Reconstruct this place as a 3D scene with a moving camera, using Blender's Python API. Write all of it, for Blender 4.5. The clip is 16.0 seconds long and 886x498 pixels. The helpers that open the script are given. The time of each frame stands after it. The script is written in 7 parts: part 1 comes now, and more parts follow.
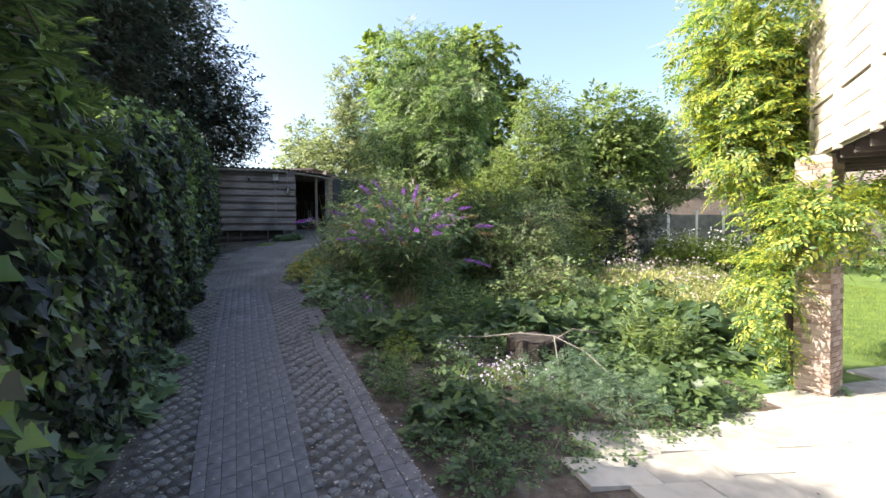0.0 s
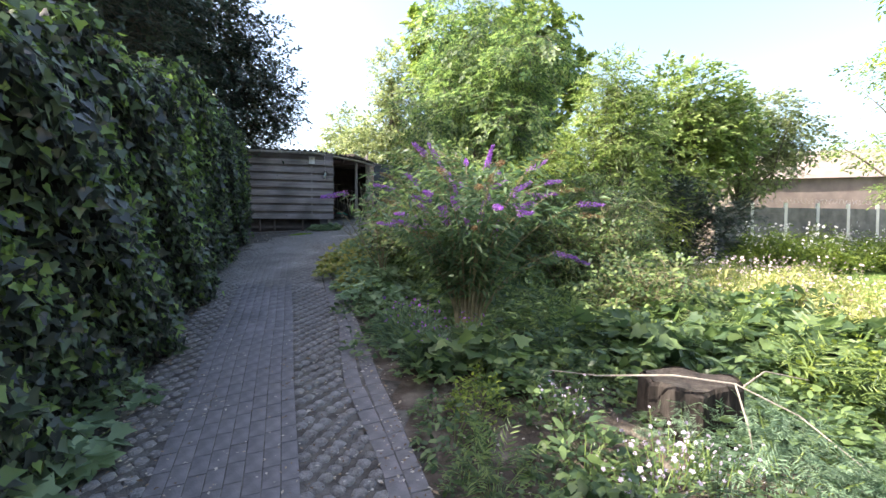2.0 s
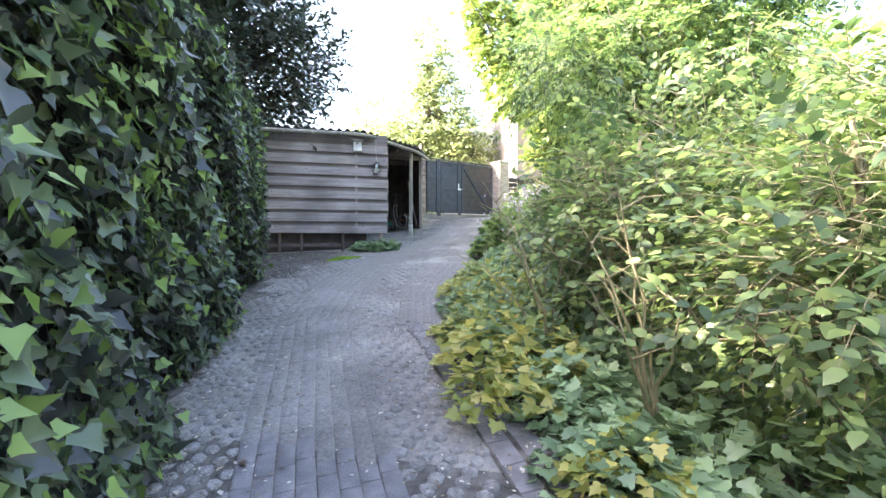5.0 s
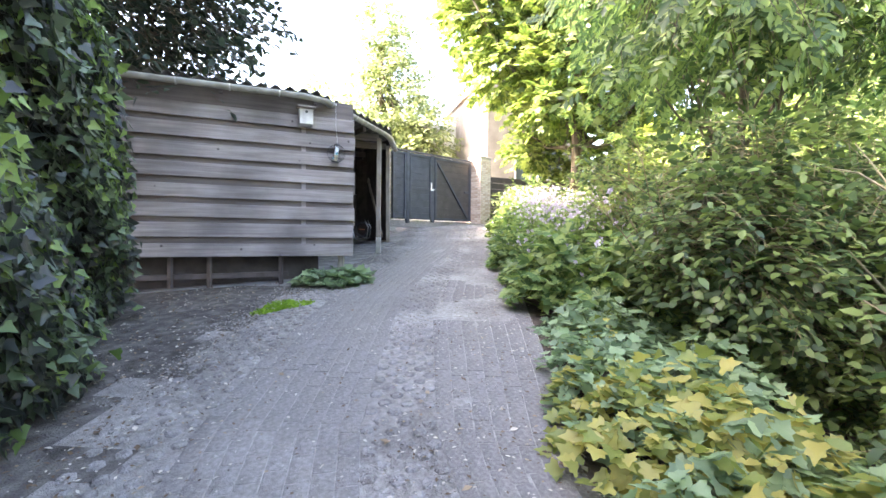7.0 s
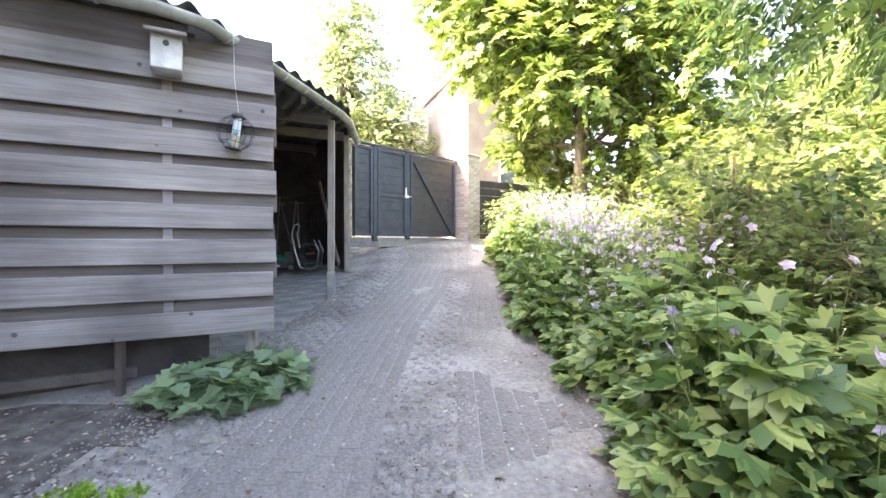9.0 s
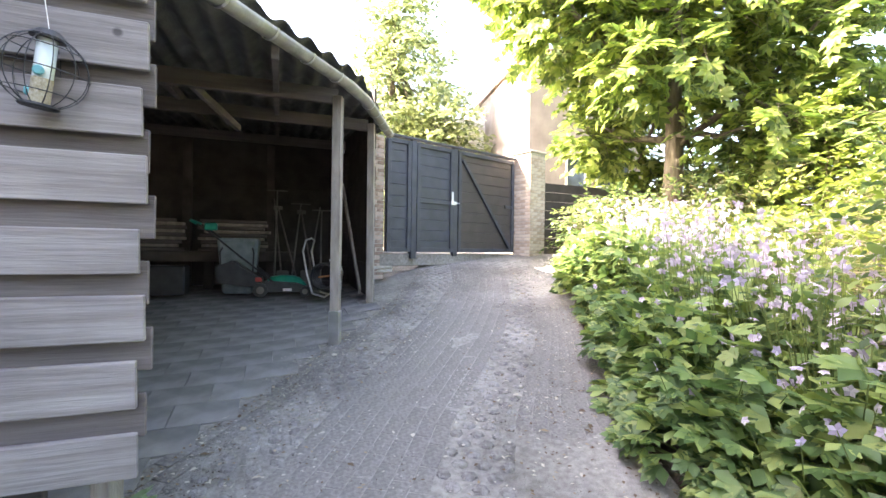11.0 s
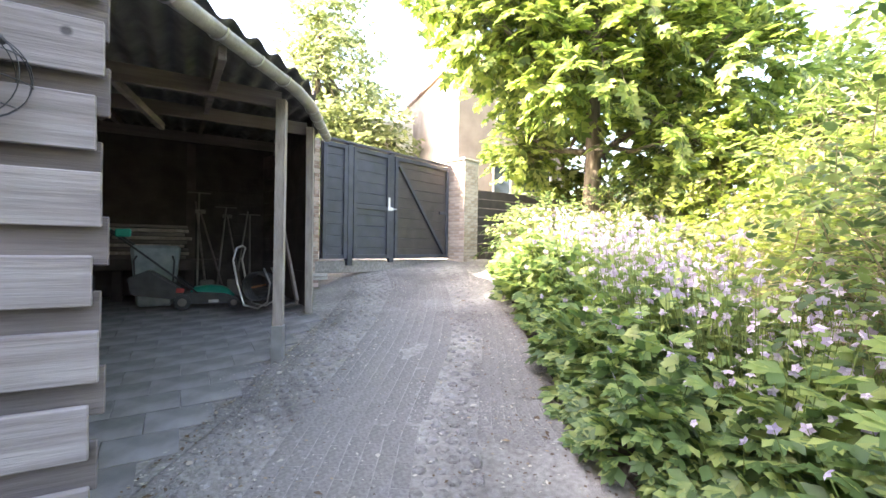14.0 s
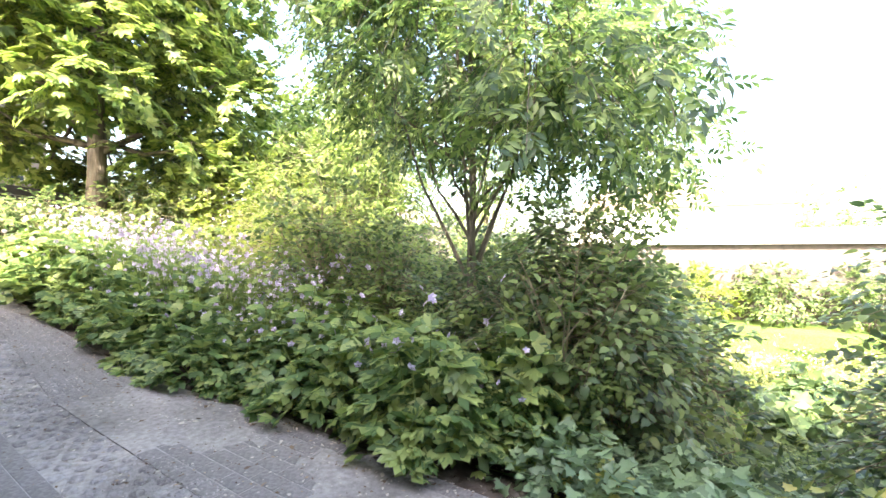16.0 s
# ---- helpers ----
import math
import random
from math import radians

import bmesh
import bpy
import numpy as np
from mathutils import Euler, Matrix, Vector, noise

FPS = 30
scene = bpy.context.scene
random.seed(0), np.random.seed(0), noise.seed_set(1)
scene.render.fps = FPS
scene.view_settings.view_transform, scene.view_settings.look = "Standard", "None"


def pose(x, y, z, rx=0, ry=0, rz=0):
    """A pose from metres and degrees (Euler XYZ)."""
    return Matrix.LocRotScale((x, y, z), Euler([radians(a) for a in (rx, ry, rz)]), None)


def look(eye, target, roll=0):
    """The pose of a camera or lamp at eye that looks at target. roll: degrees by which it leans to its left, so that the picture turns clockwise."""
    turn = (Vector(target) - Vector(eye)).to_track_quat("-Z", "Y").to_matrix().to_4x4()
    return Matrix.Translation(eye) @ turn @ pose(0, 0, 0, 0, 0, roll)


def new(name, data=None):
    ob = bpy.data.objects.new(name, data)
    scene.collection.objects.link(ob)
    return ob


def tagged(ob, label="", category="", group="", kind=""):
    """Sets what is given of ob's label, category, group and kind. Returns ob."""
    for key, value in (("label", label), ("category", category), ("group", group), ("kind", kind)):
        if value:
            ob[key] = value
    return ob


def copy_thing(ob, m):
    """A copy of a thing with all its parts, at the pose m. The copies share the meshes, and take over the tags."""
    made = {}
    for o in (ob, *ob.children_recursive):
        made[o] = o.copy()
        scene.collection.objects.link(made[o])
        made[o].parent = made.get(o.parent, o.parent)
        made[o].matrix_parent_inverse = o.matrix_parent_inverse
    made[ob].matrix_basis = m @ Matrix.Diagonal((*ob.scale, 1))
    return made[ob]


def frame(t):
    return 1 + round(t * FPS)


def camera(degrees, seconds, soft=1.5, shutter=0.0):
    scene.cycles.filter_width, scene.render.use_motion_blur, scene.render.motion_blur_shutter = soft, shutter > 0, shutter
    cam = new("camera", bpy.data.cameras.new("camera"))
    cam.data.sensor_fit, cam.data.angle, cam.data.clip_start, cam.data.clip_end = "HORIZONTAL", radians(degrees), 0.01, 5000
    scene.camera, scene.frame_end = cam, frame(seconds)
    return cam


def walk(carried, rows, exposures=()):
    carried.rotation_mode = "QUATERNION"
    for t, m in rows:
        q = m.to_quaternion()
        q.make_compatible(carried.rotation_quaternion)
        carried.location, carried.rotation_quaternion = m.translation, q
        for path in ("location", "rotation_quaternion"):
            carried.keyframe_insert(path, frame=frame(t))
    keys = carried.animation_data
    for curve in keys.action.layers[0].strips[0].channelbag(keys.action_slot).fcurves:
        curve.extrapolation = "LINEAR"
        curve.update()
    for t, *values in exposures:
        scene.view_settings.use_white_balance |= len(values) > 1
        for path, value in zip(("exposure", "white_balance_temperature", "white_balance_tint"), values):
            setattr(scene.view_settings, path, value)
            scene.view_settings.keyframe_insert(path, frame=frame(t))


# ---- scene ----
cam = camera(90.2, 16.0)
PATH = [
    (0, (1.647, -1.123, 1.381), (1.4, 0.861, 1.326), -0.8),
    (0.5, (1.691, -0.946, 1.369), (1.452, 1.039, 1.303), -0.7),
    (1, (1.549, -0.462, 1.337), (1.296, 1.52, 1.262), -0.5),
    (1.5, (1.326, 0.141, 1.305), (1.023, 2.117, 1.227), -0.3),
    (2, (0.928, 0.79, 1.255), (0.506, 2.743, 1.18), -0.1),
    (2.5, (0.435, 1.496, 1.242), (-0.075, 3.429, 1.169), -0.3),
    (3, (-0.12, 2.207, 1.295), (-0.708, 4.118, 1.227), -0.3),
    (3.5, (-0.716, 2.867, 1.342), (-1.326, 4.771, 1.278), -0.5),
    (4, (-1.259, 3.562, 1.43), (-1.835, 5.476, 1.371), -0.2),
    (6.5, (-3.652, 7.658, 1.845), (-3.921, 9.639, 1.805), 0.1),
    (7, (-3.976, 8.386, 1.962), (-4.164, 10.376, 1.92), 0.4),
    (7.5, (-4.21, 9.157, 2.061), (-4.303, 11.154, 2.022), 0.3),
    (8, (-4.391, 9.916, 2.18), (-4.442, 11.915, 2.148), 0.3),
    (8.5, (-4.539, 10.644, 2.284), (-4.557, 12.644, 2.256), 0.0),
    (10.8, (-4.542, 13.191, 2.602), (-4.803, 15.174, 2.592), 0.7),
    (11, (-4.532, 13.265, 2.603), (-4.824, 15.244, 2.598), 0.8),
    (11.5, (-4.511, 13.356, 2.604), (-4.87, 15.323, 2.601), 1.0),
    (12, (-4.514, 13.378, 2.598), (-4.906, 15.339, 2.594), 1.0),
    (12.5, (-4.502, 13.365, 2.612), (-4.907, 15.323, 2.604), 1.1),
    (13, (-4.488, 13.378, 2.618), (-4.881, 15.339, 2.605), 1.1),
    (13.5, (-4.617, 13.389, 2.644), (-4.911, 15.367, 2.635), 1.2),
    (14, (-4.788, 13.246, 2.693), (-4.73, 15.245, 2.697), 0.8),
    (14.5, (-4.972, 12.861, 2.706), (-4.442, 14.789, 2.716), 0.4),
    (15, (-5.243, 12.446, 2.7), (-4.263, 14.19, 2.713), 0.0),
    (15.5, (-5.593, 12.018, 2.713), (-4.19, 13.443, 2.704), -0.6),
    (16, (-6.017, 11.686, 2.717), (-4.268, 12.657, 2.706), -0.3),
]
EXPOSURES = [(0, 1.6, 6500, 11), (2, 2.05, 6500, 11), (3.5, 3.0, 6550, 11), (4.2, 3.35, 6600, 12), (6.5, 3.8, 6950, 16), (8.5, 3.85, 7050, 18), (11, 3.8, 7200, 18), (13.5, 3.8, 7200, 18), (15, 3.6, 7050, 15), (16, 3.45, 6900, 14)]
walk(cam, [(t, look(eye, target, roll)) for t, eye, target, roll in PATH], EXPOSURES)

# ---- world, sun ----
SUN_DIR = Vector((-0.95, -0.30, 0)).normalized()
SUN_EL = radians(40)
world = bpy.data.worlds.new("sky")
world.use_nodes = True
scene.world = world
wn = world.node_tree.nodes
sky = wn.new("ShaderNodeTexSky")
sky.sky_type = "NISHITA"
sky.sun_disc = False
sky.sun_elevation = SUN_EL
sky.sun_rotation = math.atan2(SUN_DIR.x, SUN_DIR.y)
sky.air_density = 1.0
sky.dust_density = 4.0
sky.ozone_density = 1.0
world.node_tree.links.new(sky.outputs[0], wn["Background"].inputs[0])
wn["Background"].inputs[1].default_value = 0.15
sun = new("sun", bpy.data.lights.new("sun", "SUN"))
sun.data.energy = 4.5
sun.data.angle = radians(0.5)
sun.data.color = (1.0, 0.93, 0.8)
sd = Vector((SUN_DIR.x * math.cos(SUN_EL), SUN_DIR.y * math.cos(SUN_EL), math.sin(SUN_EL)))
sun.matrix_world = look(tuple(sd * 60), (0, 0, 0))

# ---- materials ----


def mat(name, cols, rough=0.8, scale=6.0, bump=0.3, bscale=40.0, metal=0.0, island=0.0, rand=0.0, stretch=(1, 1, 1), trans=0.0, spec=0.4, stain=0.0, turn=0.0, knots=False):
    """Two or three colours mixed by noise at two scales, with relief; island / rand vary single pieces."""
    m = bpy.data.materials.new(name)
    m.use_nodes = True
    nt = m.node_tree
    n, l = nt.nodes, nt.links
    b = n["Principled BSDF"]
    co = n.new("ShaderNodeTexCoord")
    mp = n.new("ShaderNodeMapping")
    mp.inputs["Scale"].default_value = stretch
    rt = n.new("ShaderNodeMapping")
    rt.inputs["Rotation"].default_value = (0, 0, radians(turn))
    l.new(co.outputs["Object"], rt.inputs[0])
    l.new(rt.outputs[0], mp.inputs[0])
    t1 = n.new("ShaderNodeTexNoise")
    t1.inputs["Scale"].default_value = scale
    t1.inputs["Detail"].default_value = 6
    l.new(mp.outputs[0], t1.inputs["Vector"])
    r = n.new("ShaderNodeValToRGB")
    e = r.color_ramp.elements
    e[0].position, e[1].position = 0.32, 0.68
    e[0].color, e[1].color = (*cols[0], 1), (*cols[-1], 1)
    if len(cols) == 3:
        x = e.new(0.5)
        x.color = (*cols[1], 1)
    fac = t1.outputs["Fac"]
    if island or rand:
        if island:
            g = n.new("ShaderNodeNewGeometry").outputs["Random Per Island"]
        else:
            g = n.new("ShaderNodeObjectInfo").outputs["Random"]
        a = n.new("ShaderNodeMath")
        a.operation = "MULTIPLY_ADD"
        s = n.new("ShaderNodeMath")
        s.operation = "SUBTRACT"
        l.new(g, s.inputs[0])
        s.inputs[1].default_value = 0.5
        l.new(s.outputs[0], a.inputs[0])
        a.inputs[1].default_value = island or rand
        l.new(fac, a.inputs[2])
        fac = a.outputs[0]
    l.new(fac, r.inputs[0])
    out = r.outputs[0]
    t2 = n.new("ShaderNodeTexNoise")
    t2.inputs["Scale"].default_value = bscale
    t2.inputs["Detail"].default_value = 5
    l.new(mp.outputs[0], t2.inputs["Vector"])
    if stain:
        t3 = n.new("ShaderNodeTexNoise")
        t3.inputs["Scale"].default_value = 1.3
        t3.inputs["Detail"].default_value = 8
        l.new(co.outputs["Object"], t3.inputs["Vector"])
        mr = n.new("ShaderNodeMapRange")
        mr.inputs[1].default_value, mr.inputs[2].default_value = 0.35, 0.7
        mr.inputs[3].default_value, mr.inputs[4].default_value = 1 - stain, 1 + stain * 0.5
        l.new(t3.outputs["Fac"], mr.inputs[0])
        mx = n.new("ShaderNodeVectorMath")
        mx.operation = "SCALE"
        l.new(out, mx.inputs[0])
        l.new(mr.outputs[0], mx.inputs["Scale"])
        out = mx.outputs[0]
    if knots:
        kn = n.new("ShaderNodeTexVoronoi")
        kn.inputs["Scale"].default_value = 4.2
        l.new(rt.outputs[0], kn.inputs["Vector"])
        km = n.new("ShaderNodeMapRange")
        km.inputs[1].default_value, km.inputs[2].default_value = 0.045, 0.085
        km.inputs[3].default_value, km.inputs[4].default_value = 0.35, 1.0
        l.new(kn.outputs["Distance"], km.inputs[0])
        kx = n.new("ShaderNodeVectorMath")
        kx.operation = "SCALE"
        l.new(out, kx.inputs[0])
        l.new(km.outputs[0], kx.inputs["Scale"])
        out = kx.outputs[0]
    l.new(out, b.inputs["Base Color"])
    b.inputs["Roughness"].default_value = rough
    b.inputs["Metallic"].default_value = metal
    b.inputs["Specular IOR Level"].default_value = spec
    if bump:
        bp = n.new("ShaderNodeBump")
        bp.inputs["Strength"].default_value = bump
        bp.inputs["Distance"].default_value = 0.02
        l.new(t2.outputs["Fac"], bp.inputs["Height"])
        l.new(bp.outputs[0], b.inputs["Normal"])
    if trans:
        tr = n.new("ShaderNodeBsdfTranslucent")
        hs = n.new("ShaderNodeHueSaturation")
        hs.inputs["Saturation"].default_value = 1.08
        hs.inputs["Value"].default_value = 1.75
        l.new(out, hs.inputs["Color"])
        l.new(hs.outputs[0], tr.inputs[0])
        ms = n.new("ShaderNodeMixShader")
        ms.inputs[0].default_value = trans
        l.new(b.outputs[0], ms.inputs[1])
        l.new(tr.outputs[0], ms.inputs[2])
        l.new(ms.outputs[0], n["Material Output"].inputs[0])
    return m


def leafmat(name, a, b, c=None, trans=0.35, rough=0.45, isl=0.9):
    return mat(name, (a, b) if c is None else (a, b, c), rough=rough, scale=1.2, bump=0, island=isl, trans=trans, spec=0.5)


